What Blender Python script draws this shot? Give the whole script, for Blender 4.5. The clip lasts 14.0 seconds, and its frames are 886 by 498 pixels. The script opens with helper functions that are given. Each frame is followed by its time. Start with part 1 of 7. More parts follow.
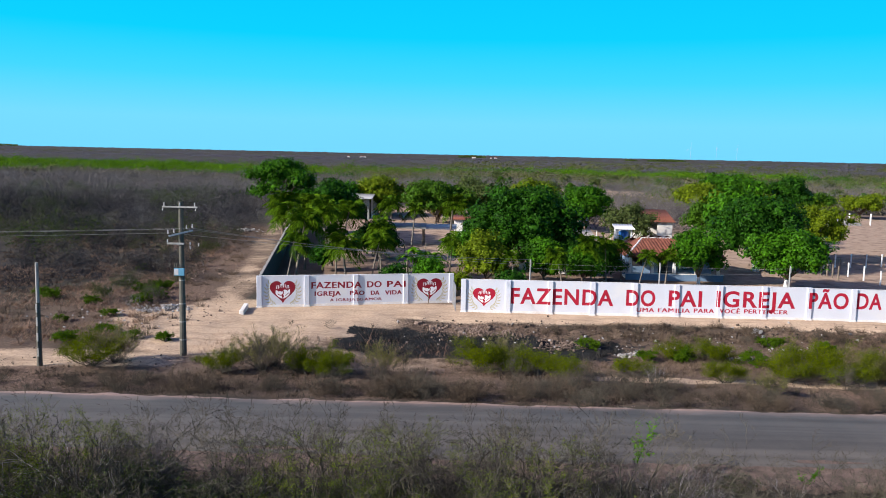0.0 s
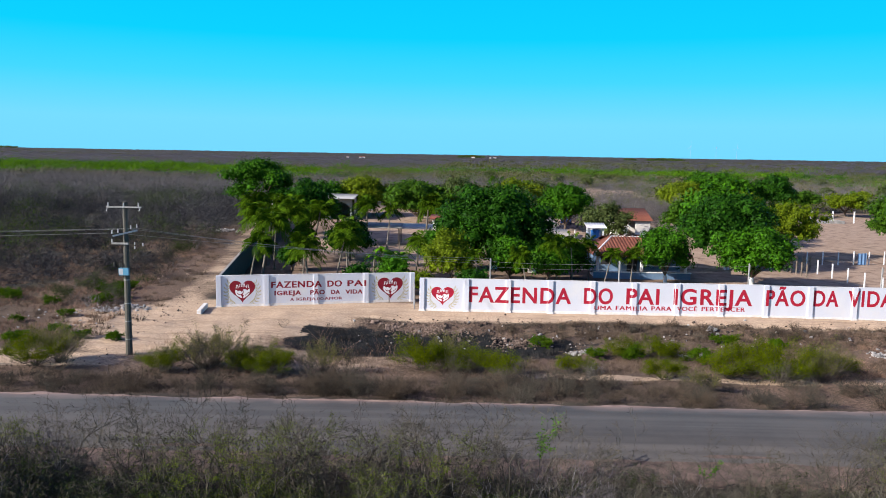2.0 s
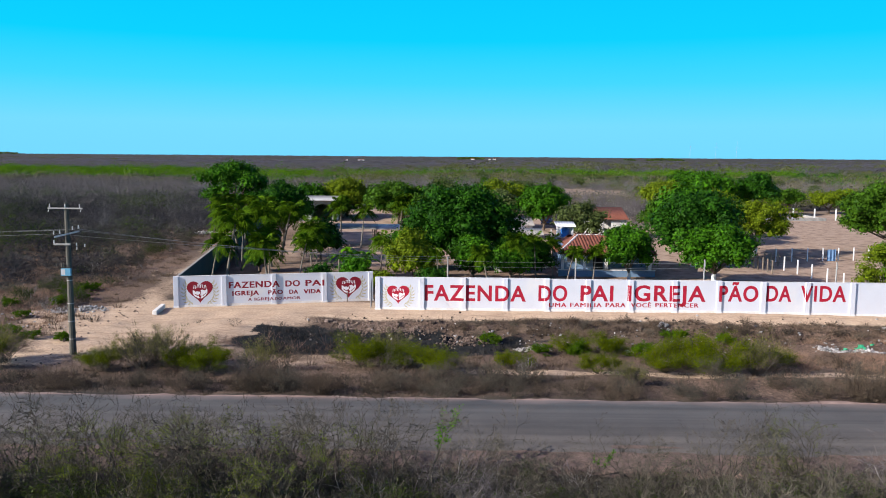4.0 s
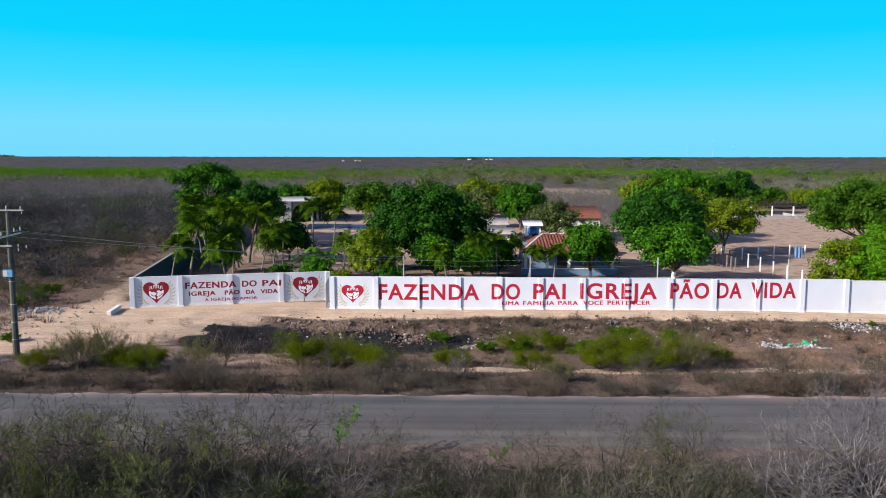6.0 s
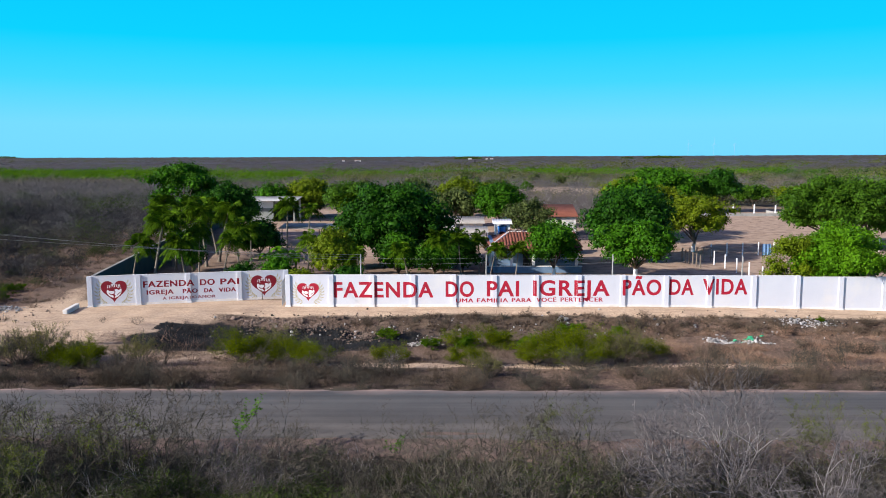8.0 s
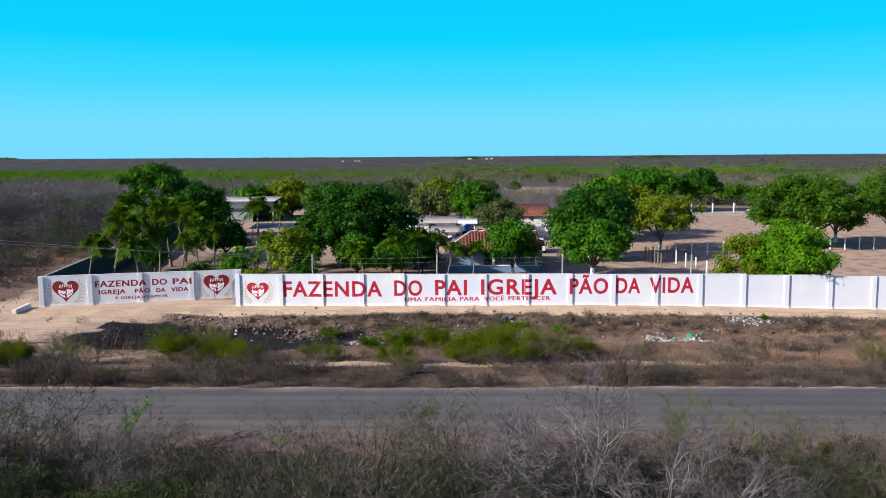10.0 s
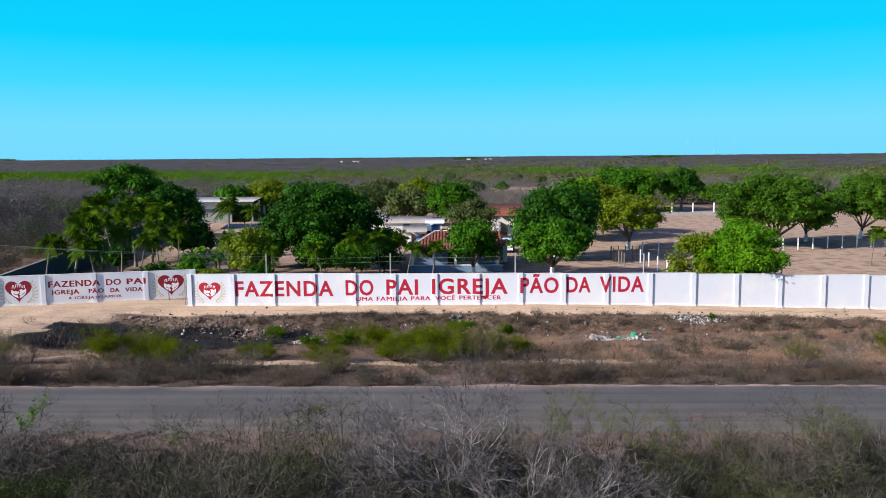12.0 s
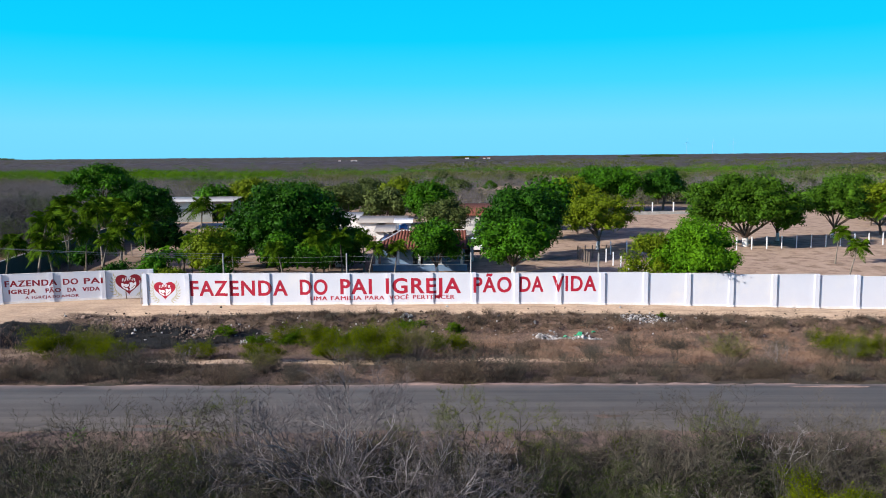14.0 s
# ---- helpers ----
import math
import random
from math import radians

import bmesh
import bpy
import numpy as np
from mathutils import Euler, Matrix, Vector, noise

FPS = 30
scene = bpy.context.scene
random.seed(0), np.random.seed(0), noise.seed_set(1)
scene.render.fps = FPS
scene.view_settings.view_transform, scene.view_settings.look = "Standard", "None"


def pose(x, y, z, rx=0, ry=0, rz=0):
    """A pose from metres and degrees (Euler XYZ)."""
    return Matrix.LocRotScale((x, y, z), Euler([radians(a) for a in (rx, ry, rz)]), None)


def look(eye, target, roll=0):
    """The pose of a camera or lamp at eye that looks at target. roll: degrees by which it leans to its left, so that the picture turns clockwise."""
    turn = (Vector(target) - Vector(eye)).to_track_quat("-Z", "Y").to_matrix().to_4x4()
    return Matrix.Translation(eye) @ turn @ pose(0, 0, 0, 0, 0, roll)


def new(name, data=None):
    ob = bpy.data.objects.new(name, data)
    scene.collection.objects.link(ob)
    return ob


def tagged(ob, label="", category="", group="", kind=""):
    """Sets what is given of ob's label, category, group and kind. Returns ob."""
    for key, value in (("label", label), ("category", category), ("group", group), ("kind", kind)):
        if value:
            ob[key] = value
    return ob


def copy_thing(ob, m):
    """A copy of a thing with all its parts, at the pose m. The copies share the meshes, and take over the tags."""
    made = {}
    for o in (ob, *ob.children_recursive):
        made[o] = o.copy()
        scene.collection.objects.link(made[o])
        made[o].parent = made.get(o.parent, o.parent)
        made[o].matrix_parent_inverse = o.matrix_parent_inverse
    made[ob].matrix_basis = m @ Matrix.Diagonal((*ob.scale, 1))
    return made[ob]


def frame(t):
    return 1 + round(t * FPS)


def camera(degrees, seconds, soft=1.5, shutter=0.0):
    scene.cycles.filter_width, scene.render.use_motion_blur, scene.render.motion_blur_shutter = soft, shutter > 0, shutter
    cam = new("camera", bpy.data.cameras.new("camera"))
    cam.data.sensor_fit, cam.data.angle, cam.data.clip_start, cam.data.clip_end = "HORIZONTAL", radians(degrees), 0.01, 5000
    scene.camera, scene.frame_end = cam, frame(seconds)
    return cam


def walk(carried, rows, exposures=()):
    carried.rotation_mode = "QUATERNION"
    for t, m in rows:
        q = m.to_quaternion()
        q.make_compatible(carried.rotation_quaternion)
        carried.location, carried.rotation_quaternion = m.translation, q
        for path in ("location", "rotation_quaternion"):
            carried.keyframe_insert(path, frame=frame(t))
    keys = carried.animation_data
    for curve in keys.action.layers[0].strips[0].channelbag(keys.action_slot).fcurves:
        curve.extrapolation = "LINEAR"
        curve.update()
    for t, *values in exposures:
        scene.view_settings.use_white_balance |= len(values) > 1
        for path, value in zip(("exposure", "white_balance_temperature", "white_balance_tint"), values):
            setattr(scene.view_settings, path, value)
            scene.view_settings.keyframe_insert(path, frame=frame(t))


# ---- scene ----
cam = camera(58.5, 14.0, soft=0.95)
EXPOSURE = 0.93
PATH = [
    (0, (-0.767, 0.111, 11.51), (-0.801, 2.097, 11.274), 1.2),
    (0.5, (0.03, 0.111, 11.583), (-0.005, 2.096, 11.345), 1.16),
    (1, (0.835, 0.057, 11.591), (0.799, 2.043, 11.353), 1.07),
    (1.5, (1.623, 0.024, 11.573), (1.587, 2.01, 11.336), 1.0),
    (2, (2.383, -0.069, 11.523), (2.347, 1.917, 11.287), 0.95),
    (2.5, (3.182, -0.183, 11.48), (3.148, 1.802, 11.244), 0.86),
    (3, (4.073, -0.301, 11.421), (4.037, 1.685, 11.188), 0.7),
    (5.5, (8.355, -0.733, 11.351), (8.319, 1.253, 11.121), 0.12),
    (6, (9.197, -0.888, 11.361), (9.162, 1.098, 11.131), 0.05),
    (6.5, (10.063, -0.973, 11.339), (10.026, 1.013, 11.108), 0.0),
    (7, (10.994, -1.072, 11.313), (10.956, 0.914, 11.083), -0.06),
    (7.5, (11.908, -1.209, 11.292), (11.867, 0.778, 11.063), -0.12),
    (8, (12.815, -1.338, 11.286), (12.775, 0.648, 11.055), -0.2),
    (10.5, (17.802, -1.688, 11.25), (17.759, 0.299, 11.019), -0.4),
    (11, (18.707, -1.7, 11.249), (18.665, 0.286, 11.018), -0.43),
    (11.5, (19.68, -1.709, 11.226), (19.637, 0.277, 10.996), -0.46),
    (12, (20.609, -1.75, 11.188), (20.565, 0.236, 10.958), -0.48),
    (12.5, (21.465, -1.801, 11.173), (21.422, 0.185, 10.943), -0.5),
    (13, (22.29, -1.865, 11.166), (22.249, 0.121, 10.936), -0.5),
    (13.5, (23.155, -1.895, 11.17), (23.115, 0.091, 10.939), -0.5),
    (14, (24.132, -1.964, 11.223), (24.089, 0.022, 10.991), -0.5),
]
walk(cam, [(t, look(eye, target, roll)) for t, eye, target, roll in PATH], [(0.0, EXPOSURE), (14.0, EXPOSURE)])

# ---- sky and sun ----
SUN_EL, SUN_FRONT = 26.0, 26.0      # elevation; degrees by which it stands on the road side of the wall's line
SUN_STRENGTH, SKY_STRENGTH = 4.6, 0.565
el, fr = radians(SUN_EL), radians(SUN_FRONT)
to_sun = Vector((-math.cos(el) * math.cos(fr), -math.cos(el) * math.sin(fr), math.sin(el)))
sun = new("sun", bpy.data.lights.new("sun", "SUN"))
sun.data.energy, sun.data.angle, sun.data.color = SUN_STRENGTH, radians(0.55), (1.0, 0.92, 0.84)
sun.matrix_world = look((0, 0, 60), Vector((0, 0, 60)) - to_sun)

world = bpy.data.worlds.new("world")
scene.world = world
world.use_nodes = True
wn, wl = world.node_tree.nodes, world.node_tree.links
bg = wn["Background"]
sky = wn.new("ShaderNodeTexSky")
sky.sky_type, sky.sun_disc = "NISHITA", False
sky.sun_elevation, sky.sun_rotation = el, math.atan2(to_sun.x, to_sun.y)
wc, wx, wr = wn.new("ShaderNodeTexCoord"), wn.new("ShaderNodeSeparateXYZ"), wn.new("ShaderNodeValToRGB")
wl.new(wc.outputs["Generated"], wx.inputs[0])
wl.new(wx.outputs["Z"], wr.inputs[0])
SKY = [(0.0, (0.17, 0.66, 1.02)), (0.04, (0.17, 0.68, 1.02)), (0.09, (0.05, 0.65, 1.02)), (0.14, (0.0, 0.61, 1.02)),
       (0.2, (0.0, 0.56, 1.0)), (0.32, (0.02, 0.1, 0.34)), (1.0, (0.025, 0.05, 0.22))]
ramp = wr.color_ramp
while len(ramp.elements) < len(SKY):
    ramp.elements.new(0.5)
for e, (p, c) in zip(ramp.elements, SKY):
    e.position, e.color = p, (*c, 1)
dim, mixw = wn.new("ShaderNodeVectorMath"), wn.new("ShaderNodeMix")
dim.operation = "SCALE"
dim.inputs["Scale"].default_value = 0.09
wl.new(sky.outputs[0], dim.inputs[0])
mixw.data_type = "RGBA"
mixw.inputs["Factor"].default_value = 0.985
wl.new(dim.outputs[0], mixw.inputs["A"])
glow, near, lift, both = wn.new("ShaderNodeVectorMath"), wn.new("ShaderNodeMapRange"), wn.new("ShaderNodeVectorMath"), wn.new("ShaderNodeVectorMath")
glow.operation, lift.operation, both.operation = "DOT_PRODUCT", "SCALE", "ADD"     # a paler, brighter sky on the sun's side
wl.new(wc.outputs["Generated"], glow.inputs[0])
glow.inputs[1].default_value = to_sun
wl.new(glow.outputs["Value"], near.inputs["Value"])
near.inputs["From Min"].default_value, near.inputs["From Max"].default_value = 0.42, 1.0
near.inputs["To Min"].default_value, near.inputs["To Max"].default_value = 0.0, 1.0
lift.inputs[0].default_value = (0.72, 0.7, 0.95)
wl.new(near.outputs["Result"], lift.inputs["Scale"])
wl.new(wr.outputs[0], both.inputs[0])
wl.new(lift.outputs["Vector"], both.inputs[1])
wl.new(both.outputs["Vector"], mixw.inputs["B"])
wl.new(mixw.outputs["Result"], bg.inputs["Color"])
bg.inputs["Strength"].default_value = SKY_STRENGTH

# ---- mesh helpers ----


def mesh_of(name, verts, faces, material=None, mat_index=None, smooth=False):
    """A mesh from an (n, 3) array and an (m, k) array of faces of one size."""
    v, f = np.asarray(verts, np.float32).reshape(-1, 3), np.asarray(faces, np.int32)
    me = bpy.data.meshes.new(name)
    me.vertices.add(len(v))
    me.vertices.foreach_set("co", v.ravel())
    k = f.shape[1]
    me.loops.add(f.size)
    me.loops.foreach_set("vertex_index", f.ravel())
    me.polygons.add(len(f))
    me.polygons.foreach_set("loop_start", np.arange(0, f.size, k, dtype=np.int32))
    if smooth:
        me.polygons.foreach_set("use_smooth", np.ones(len(f), bool))
    for m in (material if isinstance(material, (list, tuple)) else [material] if material else []):
        me.materials.append(m)
    if mat_index is not None:
        me.polygons.foreach_set("material_index", np.asarray(mat_index, np.int32))
    me.update(calc_edges=True)
    return me


def attach(ob, parent, label="", kind=""):
    if parent:
        ob.parent = parent
    return tagged(ob, label=label, kind=kind)


def part(name, bm, material, parent, label="", kind="", smooth=False):
    """Links a bmesh as one mesh object under a thing or a part."""
    me = bpy.data.meshes.new(name)
    if smooth:
        for f in bm.faces:
            f.smooth = True
    bm.to_mesh(me)
    bm.free()
    me.materials.append(material)
    return attach(new(name, me), parent, label, kind)


def part_mesh(name, me, parent, label="", kind=""):
    return attach(new(name, me), parent, label, kind)


def thing(name, m, label, category, group="", kind=""):
    ob = new(name)
    ob.empty_display_size = 0.3
    ob.matrix_basis = m
    return tagged(ob, label, category, group, kind)


def box(bm, x0, x1, y0, y1, z0, z1, bevel=0.0):
    g = bmesh.ops.create_cube(bm, size=1.0)
    for v in g["verts"]:
        v.co = Vector(((x0 + x1) / 2 + v.co.x * (x1 - x0), (y0 + y1) / 2 + v.co.y * (y1 - y0), (z0 + z1) / 2 + v.co.z * (z1 - z0)))
    if bevel:
        es = {e for v in g["verts"] for e in v.link_edges}
        bmesh.ops.bevel(bm, geom=list(es), offset=bevel, segments=1, affect="EDGES")
    return bm


def box_bm(*a, bevel=0.0):
    return box(bmesh.new(), *a, bevel=bevel)


def tubes(p0, p1, r0, r1, sides=3):
    """Open tapered tubes from p0 to p1, as vertices and quads."""
    p0, p1 = np.asarray(p0, float).reshape(-1, 3), np.asarray(p1, float).reshape(-1, 3)
    n = len(p0)
    r0, r1 = np.broadcast_to(np.asarray(r0, float), n), np.broadcast_to(np.asarray(r1, float), n)
    d = p1 - p0
    d /= np.maximum(np.linalg.norm(d, axis=1, keepdims=True), 1e-9)
    ref = np.where(np.abs(d[:, 2:3]) > 0.9, np.array([[1.0, 0, 0]]), np.array([[0, 0, 1.0]]))
    u = np.cross(d, ref)
    u /= np.maximum(np.linalg.norm(u, axis=1, keepdims=True), 1e-9)
    w = np.cross(d, u)
    a = np.arange(sides) * 2 * math.pi / sides
    ring = np.cos(a)[None, :, None] * u[:, None] + np.sin(a)[None, :, None] * w[:, None]
    v = np.concatenate([p0[:, None] + ring * r0[:, None, None], p1[:, None] + ring * r1[:, None, None]], axis=1)
    i = np.arange(sides)
    q = np.stack([i, (i + 1) % sides, sides + (i + 1) % sides, sides + i], axis=1)
    f = (np.arange(n) * 2 * sides)[:, None, None] + q[None]
    return v.reshape(-1, 3), f.reshape(-1, 4)


def join(*parts):
    vs, fs, base = [], [], 0
    for v, f in parts:
        vs.append(np.asarray(v, float).reshape(-1, 3))
        fs.append(np.asarray(f) + base)
        base += len(vs[-1])
    return np.concatenate(vs), np.concatenate(fs)


def unit(v):
    return v / np.maximum(np.linalg.norm(v, axis=-1, keepdims=True), 1e-9)


def leaves_at(rng, centres, normals, length, width, jitter=0.7):
    """Folded diamond-shaped leaves, as vertices and quads, at centres and roughly facing normals."""
    n = len(centres)
    nrm = unit(normals + rng.normal(0, jitter, (n, 3)))
    along = unit(np.cross(nrm, rng.normal(0, 1, (n, 3))))
    side = np.cross(nrm, along)
    s = rng.uniform(0.65, 1.3, (n, 1))
    a, b = along * length * s / 2, side * width * s / 2
    dip = nrm * length * 0.12 * s
    v = np.stack([centres - a - dip, centres + b, centres + a - dip, centres - b], axis=1).reshape(-1, 3)
    return v, np.arange(4 * n).reshape(-1, 4)


def leaf_tris(rng, centres, normals, length, width, jitter=0.5):
    """Small pointed leaves, one triangle each, as vertices and faces."""
    n = len(centres)
    nrm = unit(normals + rng.normal(0, jitter, (n, 3)))
    along = unit(np.cross(nrm, rng.normal(0, 1, (n, 3))))
    side = np.cross(nrm, along)
    s = rng.uniform(0.6, 1.35, (n, 1))
    a, b = along * length * s * 0.6, side * width * s * 0.62
    v = np.stack([centres - a * 0.6 - b, centres - a * 0.6 + b, centres + a], axis=1).reshape(-1, 3)
    return v, np.arange(3 * n).reshape(-1, 3)


# ---- materials ----
def nodes_of(name):
    m = bpy.data.materials.new(name)
    m.use_nodes = True
    return m, m.node_tree.nodes, m.node_tree.links, m.node_tree.nodes["Principled BSDF"]


def noise_tex(n, l, vec, scale, detail=4.0, rough=0.6):
    t = n.new("ShaderNodeTexNoise")
    t.inputs["Scale"].default_value, t.inputs["Detail"].default_value, t.inputs["Roughness"].default_value = scale, detail, rough
    if vec:
        l.new(vec, t.inputs["Vector"])
    return t.outputs["Fac"]


def ramp_of(n, l, fac, stops):
    r = n.new("ShaderNodeValToRGB")
    while len(r.color_ramp.elements) < len(stops):
        r.color_ramp.elements.new(0.5)
    for e, (p, c) in zip(r.color_ramp.elements, stops):
        e.position, e.color = p, (*c, 1)
    l.new(fac, r.inputs[0])
    return r.outputs[0]


def mixc(n, l, fac, a, b, blend="MIX"):
    m = n.new("ShaderNodeMix")
    m.data_type, m.blend_type = "RGBA", blend
    for key, v in (("Factor", fac), ("A", a), ("B", b)):
        sock = [s for s in m.inputs if s.name == key and s.type == ("VALUE" if key == "Factor" else "RGBA")][0]
        if isinstance(v, (int, float)):
            sock.default_value = v
        elif isinstance(v, tuple):
            sock.default_value = (*v, 1)
        else:
            l.new(v, sock)
    return [s for s in m.outputs if s.type == "RGBA"][0]


def surface(name, dark, light, scale=2.0, fine=25.0, rough=0.85, bump=0.25, metal=0.0, vary="", spread=0.25, world_space=False, stain=None):
    """Two scales of noise between two colours, fine relief, and a random shade for each object or island."""
    m, n, l, p = nodes_of(name)
    co = n.new("ShaderNodeNewGeometry").outputs["Position"] if world_space else n.new("ShaderNodeTexCoord").outputs["Object"]
    big, small = noise_tex(n, l, co, scale), noise_tex(n, l, co, fine, 6.0)
    col = ramp_of(n, l, big, [(0.32, dark), (0.68, light)])
    col = mixc(n, l, 0.35, col, ramp_of(n, l, small, [(0.3, tuple(c * 0.6 for c in dark)), (0.7, tuple(min(1, c * 1.15) for c in light))]))
    if stain:
        spots = noise_tex(n, l, co, scale * 0.4, 8.0, 0.7)
        col = mixc(n, l, ramp_of(n, l, spots, [(0.52, (0, 0, 0)), (0.7, (0.8, 0.8, 0.8))]), col, stain)
    if vary:
        r = n.new("ShaderNodeObjectInfo").outputs["Random"] if vary == "object" else n.new("ShaderNodeNewGeometry").outputs["Random Per Island"]
        col = mixc(n, l, 1.0, col, ramp_of(n, l, r, [(0.0, (1 - spread,) * 3), (1.0, (1.0,) * 3)]), "MULTIPLY")
    l.new(col, p.inputs["Base Color"])
    p.inputs["Roughness"].default_value, p.inputs["Metallic"].default_value = rough, metal
    p.inputs["Specular IOR Level"].default_value = 0.3
    if bump:
        b = n.new("ShaderNodeBump")
        b.inputs["Strength"].default_value, b.inputs["Distance"].default_value = bump, 0.03
        l.new(small, b.inputs["Height"])
        l.new(b.outputs[0], p.inputs["Normal"])
    return m


def leaf(name, dark, light, rough=0.5, thin=0.2, mixed=0.5):
    """Foliage: a shade for each leaf, larger patches of tone, and some light let through."""
    m, n, l, p = nodes_of(name)
    geo = n.new("ShaderNodeNewGeometry")
    patch = noise_tex(n, l, geo.outputs["Position"], 0.7, 3.0)
    base = ramp_of(n, l, patch, [(0.3, dark), (0.7, light)])
    col = mixc(n, l, mixed, base, ramp_of(n, l, geo.outputs["Random Per Island"], [(0.0, tuple(c * 0.5 for c in dark)), (0.85, light), (1.0, tuple(min(1, c * 1.6) for c in light))]))
    l.new(col, p.inputs["Base Color"])
    p.inputs["Roughness"].default_value = rough
    p.inputs["Specular IOR Level"].default_value = 0.1 * (1 - rough)
    t, mix = n.new("ShaderNodeBsdfTranslucent"), n.new("ShaderNodeMixShader")
    l.new(col, t.inputs["Color"])
    mix.inputs[0].default_value = thin
    l.new(p.outputs[0], mix.inputs[1])
    l.new(t.outputs[0], mix.inputs[2])
    l.new(mix.outputs[0], n["Material Output"].inputs["Surface"])
    return m


M_WHITE = surface("white_wall_paint", (0.56, 0.575, 0.635), (0.615, 0.63, 0.68), 0.7, 30, 0.8, 0.12, stain=(0.66, 0.64, 0.62))
M_PLINTH = surface("dusty_white_plinth", (0.62, 0.56, 0.5), (0.8, 0.79, 0.78), 1.2, 20, 0.85, 0.2)
M_COPING = surface("worn_wall_top", (0.5, 0.5, 0.5), (0.72, 0.72, 0.72), 1.5, 25, 0.9, 0.2)
M_RED = surface("red_sign_paint", (0.3, 0.007, 0.024), (0.42, 0.01, 0.034), 1.5, 30, 0.6, 0.05)
M_DARKRED = surface("dark_red_emblem_paint", (0.17, 0.005, 0.013), (0.25, 0.008, 0.022), 2, 30, 0.6, 0.05)
M_GOLD = surface("pale_gold_paint", (0.42, 0.37, 0.22), (0.5, 0.45, 0.29), 4, 30, 0.7, 0.05)
M_LOGOWHITE = surface("white_emblem_paint", (0.74, 0.74, 0.76), (0.82, 0.82, 0.83), 4, 30, 0.7, 0.05)
M_SIDEWALL = surface("shaded_green_side_wall", (0.035, 0.07, 0.075), (0.06, 0.1, 0.1), 0.8, 20, 0.9, 0.25)
M_CONCRETE = surface("weathered_concrete", (0.22, 0.22, 0.21), (0.36, 0.35, 0.33), 1.5, 25, 0.9, 0.3, stain=(0.12, 0.12, 0.11))
M_POLE = surface("weathered_pole", (0.05, 0.052, 0.044), (0.13, 0.12, 0.098), 1.2, 22, 0.9, 0.35)
M_STEEL = surface("galvanised_steel", (0.3, 0.31, 0.33), (0.45, 0.46, 0.48), 3, 30, 0.45, 0.05, metal=0.7)
M_WIRE = surface("wire_cable", (0.2, 0.2, 0.2), (0.32, 0.32, 0.32), 3, 30, 0.6, 0.0)
M_CERAMIC = surface("pale_ceramic", (0.34, 0.34, 0.35), (0.5, 0.5, 0.5), 5, 30, 0.3, 0.0)
M_BLUEBOX = surface("blue_sign_plate", (0.06, 0.2, 0.32), (0.12, 0.32, 0.45), 6, 30, 0.5, 0.05)
M_ROOFTILE = surface("red_clay_tiles", (0.16, 0.052, 0.033), (0.29, 0.102, 0.064), 1.0, 18, 0.85, 0.3, vary="object", spread=0.4)
M_SHEET = surface("grey_white_roof_sheet", (0.3, 0.3, 0.3), (0.47, 0.47, 0.46), 0.8, 12, 0.6, 0.1, stain=(0.35, 0.33, 0.31))
# House blue deepened in the colour for the veranda's shade.
M_HOUSE = surface("shade_blue_house_wall", (0.1, 0.17, 0.28), (0.17, 0.26, 0.38), 0.8, 20, 0.85, 0.1)
M_PLASTER = surface("pale_plaster", (0.6, 0.58, 0.54), (0.74, 0.72, 0.69), 0.8, 20, 0.85, 0.15)
M_TANKBLUE = surface("blue_water_tank", (0.02, 0.12, 0.4), (0.04, 0.2, 0.55), 2, 30, 0.4, 0.0)
M_DUSTROOF = surface("dusty_pale_roof_sheet", (0.28, 0.26, 0.23), (0.43, 0.4, 0.36), 0.8, 12, 0.7, 0.1, stain=(0.3, 0.27, 0.24))
M_DARK = surface("opening_shade", (0.02, 0.02, 0.022), (0.04, 0.04, 0.045), 2, 20, 0.9, 0.0)
M_WOOD = surface("grey_weathered_wood", (0.14, 0.11, 0.08), (0.26, 0.21, 0.16), 3, 25, 0.9, 0.3)
M_BARK = surface("brown_bark", (0.08, 0.055, 0.04), (0.17, 0.13, 0.1), 3, 18, 0.95, 0.5)
M_PALMBARK = surface("pale_palm_bark", (0.11, 0.095, 0.075), (0.22, 0.19, 0.155), 3, 14, 0.9, 0.5)
M_LIME = surface("whitewashed_trunk", (0.6, 0.6, 0.58), (0.78, 0.78, 0.76), 4, 25, 0.9, 0.2)
M_POSTWHITE = surface("white_fence_post", (0.62, 0.62, 0.62), (0.78, 0.78, 0.78), 3, 25, 0.85, 0.1)
M_TWIG = surface("dry_grey_twigs", (0.03, 0.027, 0.0195), (0.145, 0.128, 0.097), 1.2, 30, 0.95, 0.0, vary="object", spread=0.6)
M_TWIGRED = surface("reddish_dry_twigs", (0.038, 0.029, 0.02), (0.155, 0.114, 0.078), 1.2, 30, 0.95, 0.0, vary="object", spread=0.45)
M_TWIGMID = surface("grey_brown_twigs", (0.065, 0.054, 0.044), (0.2, 0.165, 0.135), 1.2, 30, 0.95, 0.0, vary="object", spread=0.4)
M_TWIGLILAC = surface("lilac_grey_twigs", (0.045, 0.04, 0.041), (0.15, 0.134, 0.136), 1.5, 30, 0.95, 0.0)
M_TWIGPALE = surface("pale_bleached_twigs", (0.11, 0.1, 0.1), (0.3, 0.28, 0.275), 1.5, 30, 0.95, 0.0)
M_GRASS = surface("dry_brown_grass", (0.08, 0.058, 0.042), (0.245, 0.175, 0.122), 0.25, 8, 0.95, 0.0, vary="island", spread=0.6, world_space=True)
